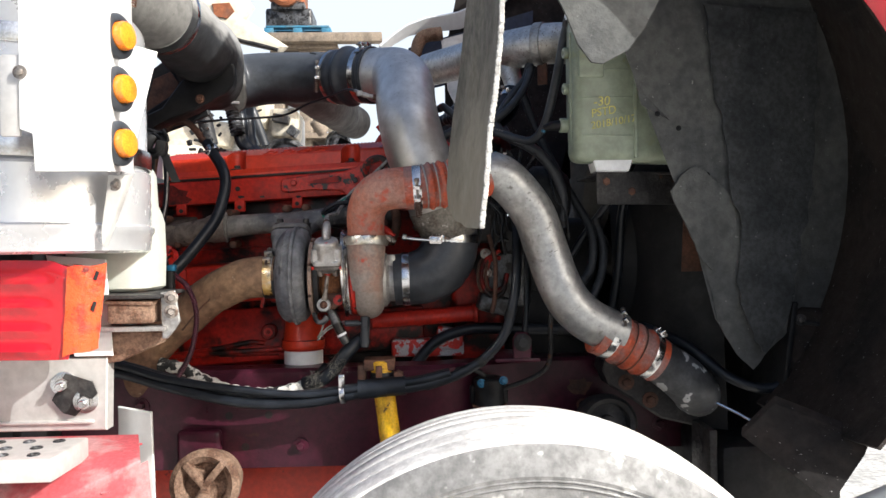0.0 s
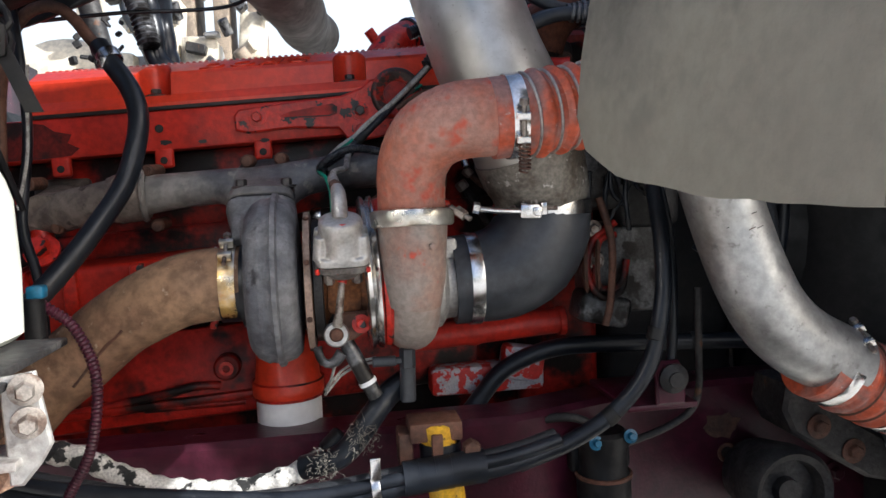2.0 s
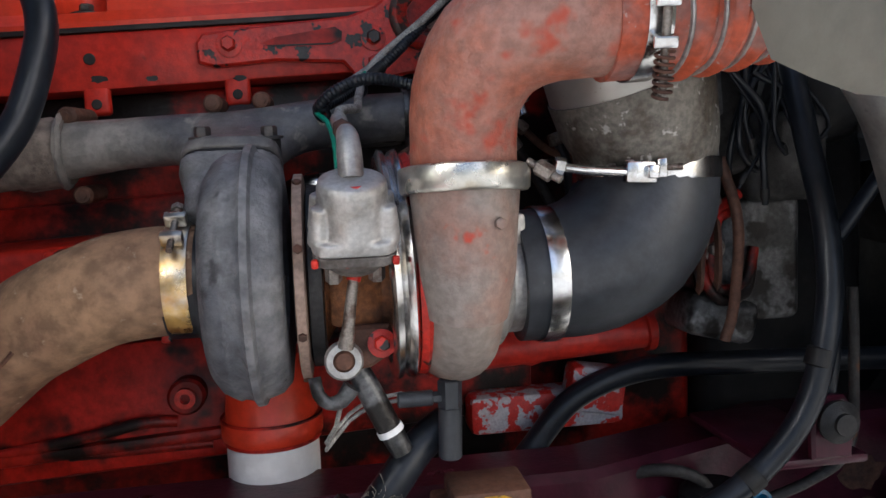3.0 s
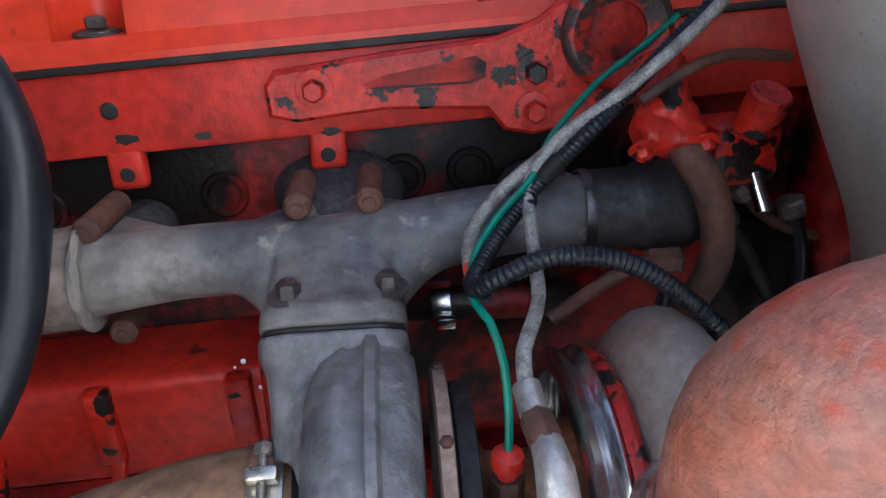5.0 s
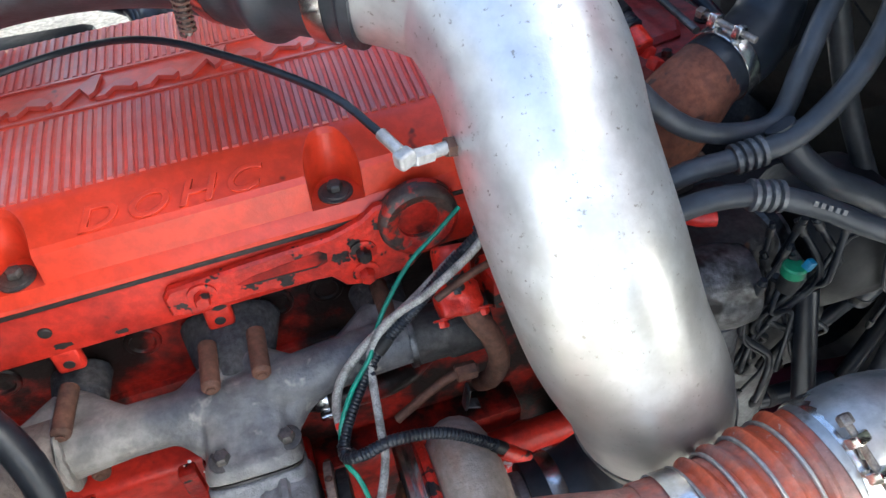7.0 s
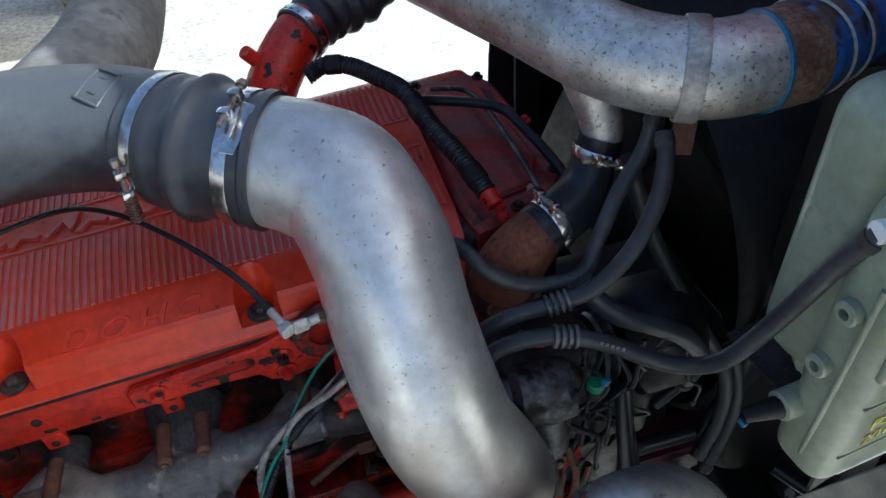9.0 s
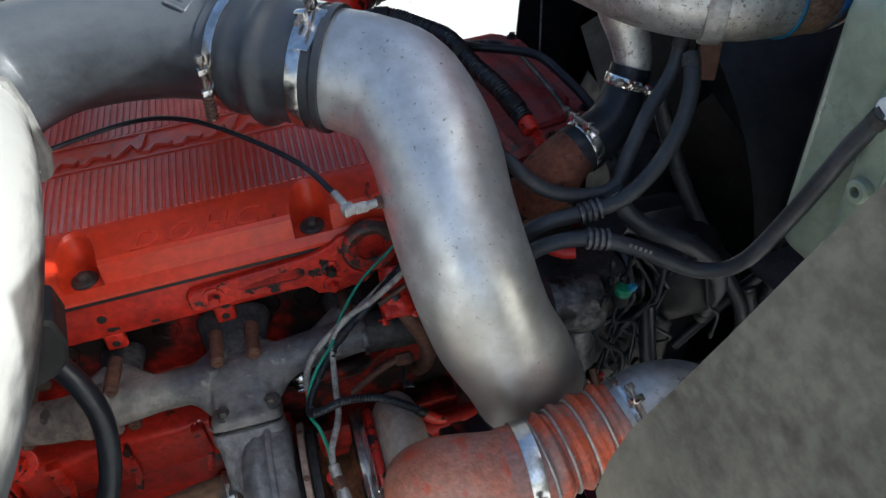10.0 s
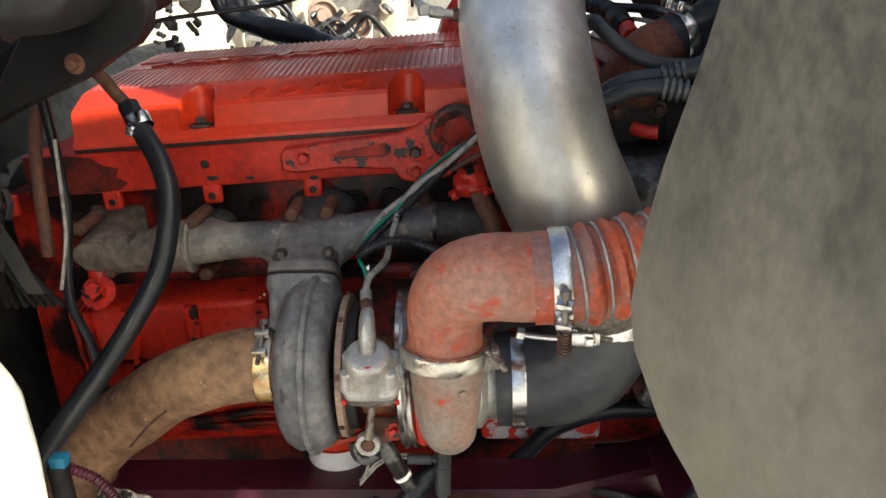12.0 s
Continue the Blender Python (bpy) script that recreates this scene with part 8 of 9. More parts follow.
wc = thing("wiring_conduit", (0.1, 2.2, 1.8), "black corrugated wiring conduit over the front cover", "conduit")
part("conduit_body", b, M_RUBBER, wc)
for p, d in (((0.090, 2.402, 1.775), (0.95, -0.25, 0)), ((0.184, 2.235, 1.763), (0.15, -0.95, -0.08)), ((0.217, 2.093, 1.742), (0.22, -0.85, -0.28))):
    b = bm_new()
    cyl(b, Vector(p) - Vector(d) * 0.014, Vector(p) + Vector(d) * 0.014, 0.0156, seg=18)
    part("tape_wrap", b, M_BLACKPLAST, wc, "black tape wrap")
b = bm_new()
cyl(b, (0.224, 2.066, 1.732), (0.229, 2.046, 1.722), 0.012, seg=14)
part("end_plug", b, M_REDCHIP, wc, "oily red end plug")
b = bm_new()
tube(b, [(0.188, 2.27, 1.763), (0.225, 2.272, 1.752), (0.270, 2.255, 1.748), (0.305, 2.228, 1.745), (0.322, 2.17, 1.738), (0.345, 2.09, 1.71), (0.36, 2.04, 1.65)], 0.0075, 12)
solo("branch_conduit", b, M_RUBBER, "thin black branch conduit", "conduit")
b = bm_new()
for k in range(3):
    box(b, (0.236 + 0.001 * k, 2.070 - 0.017 * k, 1.720 - 0.006 * k), (0.013, 0.015, 0.013), (0, 20, 10), 0.003)
solo("red_plug", b, M_REDWIRE, "red connector on the wiring harness", "connector")
b = bm_new()
tube(b, [(0.21, 1.915, 1.615), (0.225, 1.905, 1.612), (0.24, 1.90, 1.612)], 0.009, 12)
solo("plastic_plug", b, M_REDWIRE, "small bright red plastic plug", "plug")
# red pipe neck and hose on the far side
fn = thing("far_water_neck", (0.02, 2.53, 1.70), "red water neck with a black ribbed hose", "pipe neck")
b = bm_new()
tube(b, [(-0.03, 2.46, 1.66), (-0.018, 2.468, 1.705), (0.012, 2.485, 1.748), (0.048, 2.515, 1.775), (0.075, 2.535, 1.783)], 0.043, 26)
cyl(b, (-0.022, 2.48, 1.765), (-0.040, 2.475, 1.790), 0.012, seg=10)
cyl(b, (0.010, 2.455, 1.725), (0.006, 2.435, 1.735), 0.010, seg=10)
part("neck", b, M_REDCHIP, fn)
band_clamp("clamp", (0.062, 2.525, 1.780), (0.78, 0.58, 0.22), 0.047, fn, 0.016, M_STEEL)
b = bm_new()
tube(b, [(0.052, 2.518, 1.777), (0.10, 2.555, 1.788), (0.15, 2.585, 1.786), (0.20, 2.61, 1.80), (0.25, 2.66, 1.85), (0.30, 2.72, 1.90), (0.40, 2.80, 1.93)], lambda s, f: 0.046 + 0.004 * math.sin(s * 2 * math.pi / 0.035), 20, 0.006)
part("ribbed_hose", b, M_HOSEDUST, fn)
# pump, alternator and grimy accessories below the hoses
pu = thing("fuel_pump", (0.24, 1.90, 1.45), "grimy alloy pump body beside the gear housing", "pump")
b = bm_new()
lathe(b, (0.215, 1.875, 1.545), (1, -0.1, 0), [(-0.05, 0), (-0.05, 0.022), (-0.03, 0.026), (-0.02, 0.042), (0.03, 0.044), (0.05, 0.04), (0.055, 0.0)], 26)
cyl(b, (0.23, 1.87, 1.52), (0.23, 1.86, 1.44), 0.034, seg=20)
part("body", b, M_GRIME, pu)
b = bm_new()
box(b, (0.25, 1.94, 1.48), (0.14, 0.12, 0.20), (0, 0, 0), 0.02, 3)
part("casting", b, M_DARKMETAL, pu)
b = bm_new()
cyl(b, (0.2775, 1.828, 1.570), (0.2775, 1.826, 1.600), 0.0095, seg=16)
gp = solo("green_plug", b, M_BLACKPLAST, "black electrical plug with a green collar and blue clip", "connector")
b = bm_new()
cyl(b, (0.2775, 1.8265, 1.590), (0.2775, 1.826, 1.602), 0.0112, seg=18)
part("collar", b, M_GREENPLUG, gp, "green collar")
b = bm_new()
box(b, (0.287, 1.821, 1.603), (0.010, 0.008, 0.012), (10, 20, 10), 0.002)
part("clip", b, M_BLUE, gp, "blue locking clip")
ac = thing("air_compressor", (0.30, 1.96, 1.15), "grey grimy accessory casting with dark lines", "accessory")
b = bm_new()
box(b, (0.325, 1.945, 1.285), (0.12, 0.10, 0.145), (0, 0, 0), 0.012, 3)
part("casting", b, M_GRIME, ac)
b = bm_new()
box(b, (0.285, 1.92, 1.22), (0.085, 0.07, 0.05), (0, 14, 0), 0.012, 3)
part("foot", b, M_GRIME, ac)
b = bm_new()
box(b, (0.36, 1.93, 1.40), (0.10, 0.10, 0.10), (0, 0, 0), 0.015, 3)
part("upper_casting", b, M_DARKMETAL, ac)
for x, z in ((0.255, 1.33), (0.275, 1.31)):
    b = bm_new()
    lathe(b, (x, 1.89, 1.295), (0.9, -0.4, 0), [(-0.004, 0.040), (0, 0.046), (0.004, 0.040), (0, 0.037)], 28)
    part("hose_ring", b, M_RUST, ac)
for p in ((0.262, 1.878, 1.352), (0.264, 1.875, 1.302)):
    b = bm_new()
    hexbolt(b, p, (0, -1, 0), 0.008, 0.008)
    part("casting_bolt", b, M_BOLT, ac)
b = bm_new()
tube(b, [(0.27, 1.87, 1.40), (0.285, 1.86, 1.33), (0.283, 1.865, 1.24), (0.275, 1.87, 1.20)], 0.006, 10)
part("copper_line", b, M_RUST, ac, "rusty brown line")
for k in range(2):
    b = bm_new()
    tube(b, [(0.300, 1.885, 1.36 - 0.02 * k), (0.262 + 0.01 * k, 1.878, 1.335), (0.250 + 0.012 * k, 1.876, 1.285), (0.272, 1.876, 1.244 + 0.012 * k), (0.305, 1.880, 1.250 + 0.012 * k), (0.318, 1.885, 1.30)], 0.0062, 12)
    part("looped_line", b, M_REDOILSHADE, ac, "oily dark red looped line")
rnd = random.Random(31)
for k in range(14):
    p = Vector((rnd.uniform(0.255, 0.42), rnd.uniform(1.83, 1.88), rnd.uniform(1.55, 1.63)))
    q = Vector((p.x + rnd.uniform(-0.05, 0.10), rnd.uniform(1.84, 1.90), rnd.uniform(1.34, 1.42)))
    mids = [p.lerp(q, f) + Vector((rnd.uniform(-0.035, 0.035), rnd.uniform(-0.025, 0.01), rnd.uniform(-0.02, 0.02))) for f in (0.25, 0.5, 0.75)]
    hose_thing("engine_wiring", [p[:], *[m_[:] for m_ in mids], q[:]], rnd.choice((0.0018, 0.0026, 0.0036)), "black wiring loom below the hoses", M_RUBBER)
b = bm_new()
lathe(b, (0.42, 1.95, 1.50), (1, 0, 0), [(-0.05, 0), (-0.05, 0.06), (-0.02, 0.085), (0.04, 0.085), (0.07, 0.06), (0.07, 0)], 30)
alt = thing("alternator", (0.43, 1.95, 1.42), "dark grimy alternator in the shade", "alternator")
part("case", b, M_BLACKPLAST, alt)
b = bm_new()
lathe(b, (0.36, 1.95, 1.50), (-1, 0, 0), [(0, 0.05), (0.006, 0.052), (0.012, 0.04), (0.018, 0.052), (0.024, 0.05), (0.024, 0)], 28)
part("pulley", b, M_GRIME, alt)

# ---- washer tank and bracket ----
wt = thing("washer_tank", (-0.45, 1.49, 1.29), "white translucent washer tank on a rusty bracket", "washer tank")
b = bm_new()
rows = []
for z, x0, x1, y0, y1 in ((1.292, -0.555, -0.407, 1.405, 1.545), (1.298, -0.56, -0.400, 1.397, 1.55), (1.36, -0.56, -0.399, 1.395, 1.555), (1.430, -0.56, -0.401, 1.397, 1.555), (1.450, -0.56, -0.406, 1.400, 1.552), (1.466, -0.56, -0.413, 1.402, 1.55), (1.530, -0.555, -0.415, 1.405, 1.545), (1.543, -0.550, -0.421, 1.410, 1.540), (1.550, -0.540, -0.434, 1.420, 1.530)):
    cx, cy, w, d = (x0 + x1) / 2, (y0 + y1) / 2, (x1 - x0) / 2, (y1 - y0) / 2
    cx, cy = cx - 0.048, cy + 0.03
    rows.append([b.verts.new((cx + w * math.copysign(abs(math.cos(t)) ** 0.35, math.cos(t)), cy + d * math.copysign(abs(math.sin(t)) ** 0.35, math.sin(t)), z)) for t in (2 * math.pi * k / 40 for k in range(40))])
for p, q in zip(rows, rows[1:]):
    for k in range(40):
        b.faces.new((p[k], p[(k + 1) % 40], q[(k + 1) % 40], q[k]))
b.faces.new(rows[0][::-1])
b.faces.new(rows[-1])
part("body", b, M_WHITEPLAST, wt)
b = bm_new()
box(b, (-0.448, 1.592, 1.334), (0.018, 0.016, 0.014), (0, 0, 0), 0.003)
part("pump_plug", b, M_BLUE, wt, "blue pump connector")
b = bm_new()
cyl(b, (-0.452, 1.592, 1.328), (-0.452, 1.592, 1.275), 0.011, seg=12)
part("pump", b, M_BLACKPLAST, wt)
wb2 = thing("washer_bracket", (-0.45, 1.42, 1.16), "rusty and bent steel bracket holding the washer tank", "bracket")
b = bm_new()
box(b, (-0.495, 1.48, 1.286), (0.17, 0.16, 0.008), (0, 0, 0), 0.002)
box(b, (-0.448, 1.372, 1.286), (0.115, 0.05, 0.007), (0, 0, 0), 0.002)
part("shelf", b, M_DARKMETAL, wb2, "dark grimy shelf plate")
b = bm_new()
box(b, (-0.452, 1.385, 1.2255), (0.135, 0.050, 0.009), (0, 0, 0), 0.003)
tube(b, [(-0.392, 1.385, 1.2255), (-0.386, 1.385, 1.228), (-0.3835, 1.385, 1.236), (-0.3835, 1.385, 1.290)], 0.0055, 12)
part("steel_strap", b, M_ALUDULL, wb2, "bent pale steel strap")
b = bm_new()
prism(b, [(-0.398, 1.372, 1.292), (-0.371, 1.372, 1.296), (-0.362, 1.372, 1.238), (-0.372, 1.372, 1.222), (-0.386, 1.372, 1.206), (-0.396, 1.372, 1.206)], (0, 0.007, 0), 0.002)
part("end_plate", b, M_ALUDULL, wb2, "scuffed steel end plate")
b = bm_new()
box(b, (-0.450, 1.392, 1.256), (0.082, 0.07, 0.040), (0, 0, 0), 0.005)
box(b, (-0.450, 1.380, 1.277), (0.090, 0.055, 0.008), (4, 2, 0), 0.003)
part("rusty_block", b, M_RUSTDIRT, wb2, "rust-caked block under the tank")
b = bm_new()
prism(b, [(-0.56, 1.406, 1.222), (-0.400, 1.406, 1.216), (-0.407, 1.406, 1.194), (-0.487, 1.406, 1.160), (-0.56, 1.406, 1.150)], (0, 0.02, 0), 0.003)
part("gusset", b, M_RUSTDIRT, wb2, "rusty gusset plate")
for z in (1.283, 1.257):
    b = bm_new()
    hexbolt(b, (-0.3775, 1.371, z), (0.3, -0.95, 0), 0.0075, 0.012)
    part("bolt", b, M_BOLT, wb2)
b = bm_new()
tube(b, [(-0.448, 1.60, 1.32), (-0.420, 1.61, 1.29), (-0.405, 1.62, 1.23), (-0.42, 1.63, 1.15), (-0.455, 1.65, 1.09)], lambda s, f: 0.0058 + 0.0008 * math.sin(s * 2 * math.pi / 0.005), 8, 0.0013)
solo("washer_line", b, M_MAROON, "thin dark red washer line hanging down", "hose")

# ---- air cleaner with amber lamps ----
air = thing("air_cleaner", (-0.62, 1.25, 1.39), "polished steel external air cleaner canister", "air cleaner")
b = bm_new()
lathe(b, (-0.585, 1.27, 1.368), (0, 0, 1), [(0, 0), (0, 0.188), (0.004, 0.196), (0.030, 0.199), (0.036, 0.203), (0.044, 0.203), (0.048, 0.198), (0.052, 0.1975), (0.138, 0.198), (0.142, 0.194), (0.150, 0.192), (0.55, 0.192), (0.56, 0.198), (0.58, 0.198), (0.60, 0.17), (0.62, 0)], 72)
part("canister", b, M_CHROME, air)
b = bm_new()
ring(b, (-0.585, 1.27, 1.53), (0, 0, 1), 0.1965, 0.03, 0.003, 64)
ring(b, (-0.585, 1.27, 1.70), (0, 0, 1), 0.1935, 0.03, 0.003, 64)
part("band", b, M_STEEL, air)
lp = thing("lamp_panel", (-0.40, 1.08, 1.49), "white painted lamp panel on the air cleaner", "lamp panel")
b = bm_new()
prism(b, [(-0.468, 1.062, 1.488), (-0.363, 1.062, 1.487), (-0.361, 1.062, 2.05), (-0.489, 1.062, 2.05), (-0.489, 1.062, 1.55), (-0.471, 1.062, 1.543)], (0, 0.005, 0), 0.001)
prism(b, [(-0.363, 1.062, 1.487), (-0.412, 1.28, 1.510), (-0.410, 1.28, 2.05), (-0.361, 1.062, 2.05)], (0.003, 0.001, 0), 0.0)
part("panel", b, M_WHITEPAINT, lp)
b = bm_new()
prism(b, [(-0.430, 1.292, 1.740), (-0.371, 1.294, 1.724), (-0.380, 1.294, 1.689), (-0.406, 1.293, 1.587), (-0.420, 1.292, 1.511), (-0.434, 1.292, 1.516)], (0.001, 0.004, 0), 0.0)
part("gusset", b, M_WHITEPAINT, lp)
b = bm_new()
prism(b, [(-0.434, 1.235, 1.500), (-0.402, 1.24, 1.500), (-0.413, 1.24, 1.470), (-0.432, 1.24, 1.417), (-0.448, 1.24, 1.380), (-0.450, 1.24, 1.404)], (0.004, 0.012, 0), 0.001)
part("lower_bracket", b, M_ALUPLATE, lp, "grey lower bracket with a screw")
b = bm_new()
hexbolt(b, (-0.425, 1.238, 1.484), (0, -1, 0), 0.0065, 0.004)
part("screw", b, M_BOLT, lp)
b = bm_new()
hexbolt(b, (-0.486, 1.060, 1.632), (0, -1, 0), 0.006, 0.004)
part("screw", b, M_BOLT, lp)
b = bm_new()
box(b, (-0.505, 1.070, 1.60), (0.03, 0.008, 0.12), (0, 0, 0), 0.004)
part("latch_plate", b, M_ALUPLATE, lp)
def amber_lamp(z):
    lm = thing("marker_lamp", (-0.345, 1.09, z - 0.03), "round amber marker lamp in a chrome bezel", "marker lamp", "amber lamps on the panel")
    b = bm_new()
    ax = Vector((0.93, -0.24, 0.0))
    c = Vector((-0.3635, 1.102, z))
    lathe(b, c, ax, [(-0.002, 0.0), (-0.002, 0.034), (0.005, 0.034), (0.008, 0.031), (0.009, 0.023), (0.004, 0.022), (0.004, 0)], 36)
    part("bezel", b, M_RUBBERDUST, lm, "black rubber grommet")
    b = bm_new()
    lathe(b, c, ax, [(0.004, 0.0215), (0.016, 0.0215), (0.020, 0.0195), (0.022, 0.014), (0.023, 0.0)], 36)
    part("lens", b, M_AMBER, lm, "glossy amber lens")
for z in (1.695, 1.615, 1.533):
    amber_lamp(z)

# ---- steps below the cab ----
bump = thing("red_side_box", (-0.70, 1.27, 1.19), "glossy red corrugated box with orange tape at its end", "side box")
b = bm_new()
def box_face(x, z):
    """Pressed ridges that fade out before the rounded end."""
    fade = 1 / (1 + math.exp((x + 0.548) / 0.006))
    ridge = sum(math.exp(-((z - q) / 0.0075) ** 2) for q in (1.318, 1.278, 1.238, 1.205)) * 0.007 * fade
    end = max(0.0, (x + 0.515) / 0.02)
    return 1.236 - ridge + 0.010 * end * end + 0.10 * max(0.0, z - 1.342) + 0.12 * max(0.0, 1.204 - z)
bx = [-0.96 + 0.02 * k for k in range(18)] + [-0.60 + 0.006 * k for k in range(18)]
bz = [1.357 - 0.167 * k / 34 for k in range(35)]
sheet(b, [[(x - (0.010 * max(0.0, 1.225 - z) / 0.03 if x > -0.53 else 0), box_face(x, z), z + 0.002 * noise.noise(Vector((x * 9, 0, z * 3))) - 0.016 * max(0.0, (x + 0.53) / 0.035) * (z > 1.33)) for x in bx] for z in bz], 0.004)
box(b, (-0.745, 1.295, 1.272), (0.46, 0.10, 0.155), (0, 0, 0), 0.015, 3)
part("corrugated_face", b, M_REDWRAP, bump, "glossy red face with pressed ridges")
rt = random.Random(8)
b = bm_new()
tape_rows = []
for k in range(13):
    v = k / 12
    x0, x1 = -0.503 - 0.010 * v, -0.450 - 0.018 * v
    z0, z1 = 1.345 - 0.150 * v, 1.350 - 0.146 * v
    tape_rows.append([(x0 + (x1 - x0) * u, 1.232 + 0.030 * u * u + rt.uniform(-0.0014, 0.0014), z0 + (z1 - z0) * u + 0.002 * math.sin(7 * u + k)) for u in (0, 0.2, 0.4, 0.6, 0.8, 1.0)])
sheet(b, tape_rows, 0.0025)
tape = part("tape", b, M_ORANGETAPE, bump, "crinkled orange tape")
for x, z in ((-0.462, 1.330), (-0.467, 1.278), (-0.480, 1.232)):
    b = bm_new()
    box(b, (x, 1.2475, z), (0.006, 0.002, 0.016), (0, 18, 25), 0.0006, 1)
    part("tape_mark", b, M_BLACKPLAST, tape, "small worn black mark")
b = bm_new()
prism(b, [(-0.621, 1.398, 1.366), (-0.509, 1.398, 1.356), (-0.498, 1.398, 1.172), (-0.570, 1.398, 1.172)], (0, 0.005, 0), 0.001)
solo("white_backing_plate", b, M_WHITEPAINT, "white plate behind the red box", "plate")
air.location, air.scale = (-0.6765, 1.352, 1.392), (1.08, 1.08, 1.08)
pl = thing("step_side_plate", (-0.60, 1.25, 1.06), "mill aluminium side plate with bright bolts", "plate")
b = bm_new()
prism(b, [(-1.1, 1.25, 1.192), (-0.447, 1.25, 1.190), (-0.450, 1.25, 1.066), (-1.1, 1.25, 1.068)], (0, 0.03, 0), 0.002)
part("plate", b, M_ALUPLATE, pl)
b = bm_new()
box(b, (-0.60, 1.247, 1.082), (0.26, 0.008, 0.006), (0, 0, 0), 0.002)
part("edge_ridge", b, M_ALUPLATE, pl)
for x, z in ((-0.52, 1.147), (-0.483, 1.117)):
    b = bm_new()
    hexbolt(b, (x, 1.249, z), (0.2, -1, 0), 0.012, 0.014, True)
    cyl(b, (x, 1.245, z), (x + 0.004, 1.222, z - 0.002), 0.007, seg=12)
    part("bolt", b, M_STEEL, pl, "bright bolt")
b = bm_new()
prism(b, [(-0.538, 1.246, 1.12), (-0.515, 1.246, 1.165), (-0.47, 1.246, 1.15), (-0.462, 1.246, 1.13), (-0.50, 1.246, 1.092), (-0.52, 1.246, 1.098)], (0, -0.003, 0), 0)
part("dark_gasket", b, M_DARKMETAL, pl)
st = thing("cab_step", (-0.6, 1.05, 0.95), "aluminium grip step over red tread plate", "step")
b = bm_new()
box(b, (-0.70, 1.09, 1.062), (0.53, 0.12, 0.035), (0, 0, 0), 0.004)
part("grip_tread", b, M_ALUPLATE, st)
for k in range(8):
    for j in range(3):
        b = bm_new()
        lathe(b, (-0.47 - 0.045 * k - 0.015 * (j % 2), 1.05 + 0.038 * j, 1.0785), (0, 0, 1), [(0, 0.010), (0.003, 0.008), (0.003, 0.005), (-0.001, 0.004), (-0.001, 0)], 12)
        part("grip_hole", b, M_GRIME, st)
b = bm_new()
prism(b, [(-0.90, 1.03, 0.99), (-0.90, 1.26, 1.055), (-0.40, 1.26, 1.055), (-0.345, 1.12, 1.05), (-0.50, 1.02, 0.99)], (0, 0, -0.008), 0.001)
tp = part("tread_plate", b, M_DIAMONDRED, st, "red diamond tread plate")
b = bm_new()
rnd = random.Random(9)
for i in range(22):
    for j in range(9):
        x, y = -0.85 + 0.022 * i, 1.05 + 0.022 * j
        z = 0.99 + (y - 1.03) * 0.28
        box(b, (x, y, z + 0.001), (0.014, 0.004, 0.003), (16, 0, 45 if (i + j) % 2 else -45), 0.001, 1)
tagged(part("diamond_pattern", b, M_DIAMONDRED, tp), kind="stuff")
b = bm_new()
prism(b, [(-0.50, 1.02, 0.985), (-0.345, 1.12, 1.045), (-0.34, 1.16, 0.80), (-0.50, 1.05, 0.70)], (0.01, 0.01, 0), 0.002)
part("red_riser", b, M_DIAMONDRED, st)
b = bm_new()
prism(b, [(-0.58, 1.62, 1.03), (-0.50, 1.60, 1.02), (-0.475, 1.60, 0.0), (-0.58, 1.62, 0.0)], (0, 0.01, 0), 0.002)
solo("splash_guard", b, M_WHITEPAINT, "white splash guard beside the step", "splash guard")
pl.location, pl.scale = (-0.682, 1.4035, 1.023), (1.12, 1.12, 1.12)
st.location, st.scale = (-0.682, 1.179, 0.900), (1.12, 1.12, 1.12)
# Unseen cab behind the canister, dark maroon to cut the light it throws back
b = bm_new()
prism(b, [(-1.05, 1.25, 0.60), (-1.05, 1.25, 1.86), (-1.12, 1.25, 1.90), (-1.50, 1.25, 2.58), (-1.62, 1.25, 2.66), (-2.45, 1.25, 2.70), (-2.45, 1.25, 0.60)], (0, 2.1, 0), 0.03)
cab = solo("truck_cab", b, M_MAROON, "unseen truck cab behind the engine, its maroon and sloping windscreen assumed", "cab")
# Unseen windscreen, added so the intake pipe has sky to reflect.
b = bm_new()
prism(b, [(-1.125, 1.36, 1.925), (-1.125, 3.24, 1.925), (-1.485, 3.20, 2.57), (-1.485, 1.40, 2.57)], (0.022, 0, 0.012), 0.002)
part("windscreen", b, mat("dark_glass", (0.02, 0.023, 0.025), rough=0.04, bump=0, spec=1.0, coat=1.0), cab, "dark glossy windscreen added for reflections")
# Dark wall added close behind the engine to stop light leaking in.
b = bm_new()
box(b, (-0.87, 2.40, 1.22), (0.10, 1.5, 0.84), (0, 0, 0), 0.03)
part("firewall", b, M_BLACKPLAST, cab, "dark firewall added behind the engine to keep light out")

# ---- things beyond the engine ----
fb = thing("far_hose_bundle", (-0.45, 2.58, 1.62), "wrinkled black hose and cable bundle behind the valve cover", "cables")
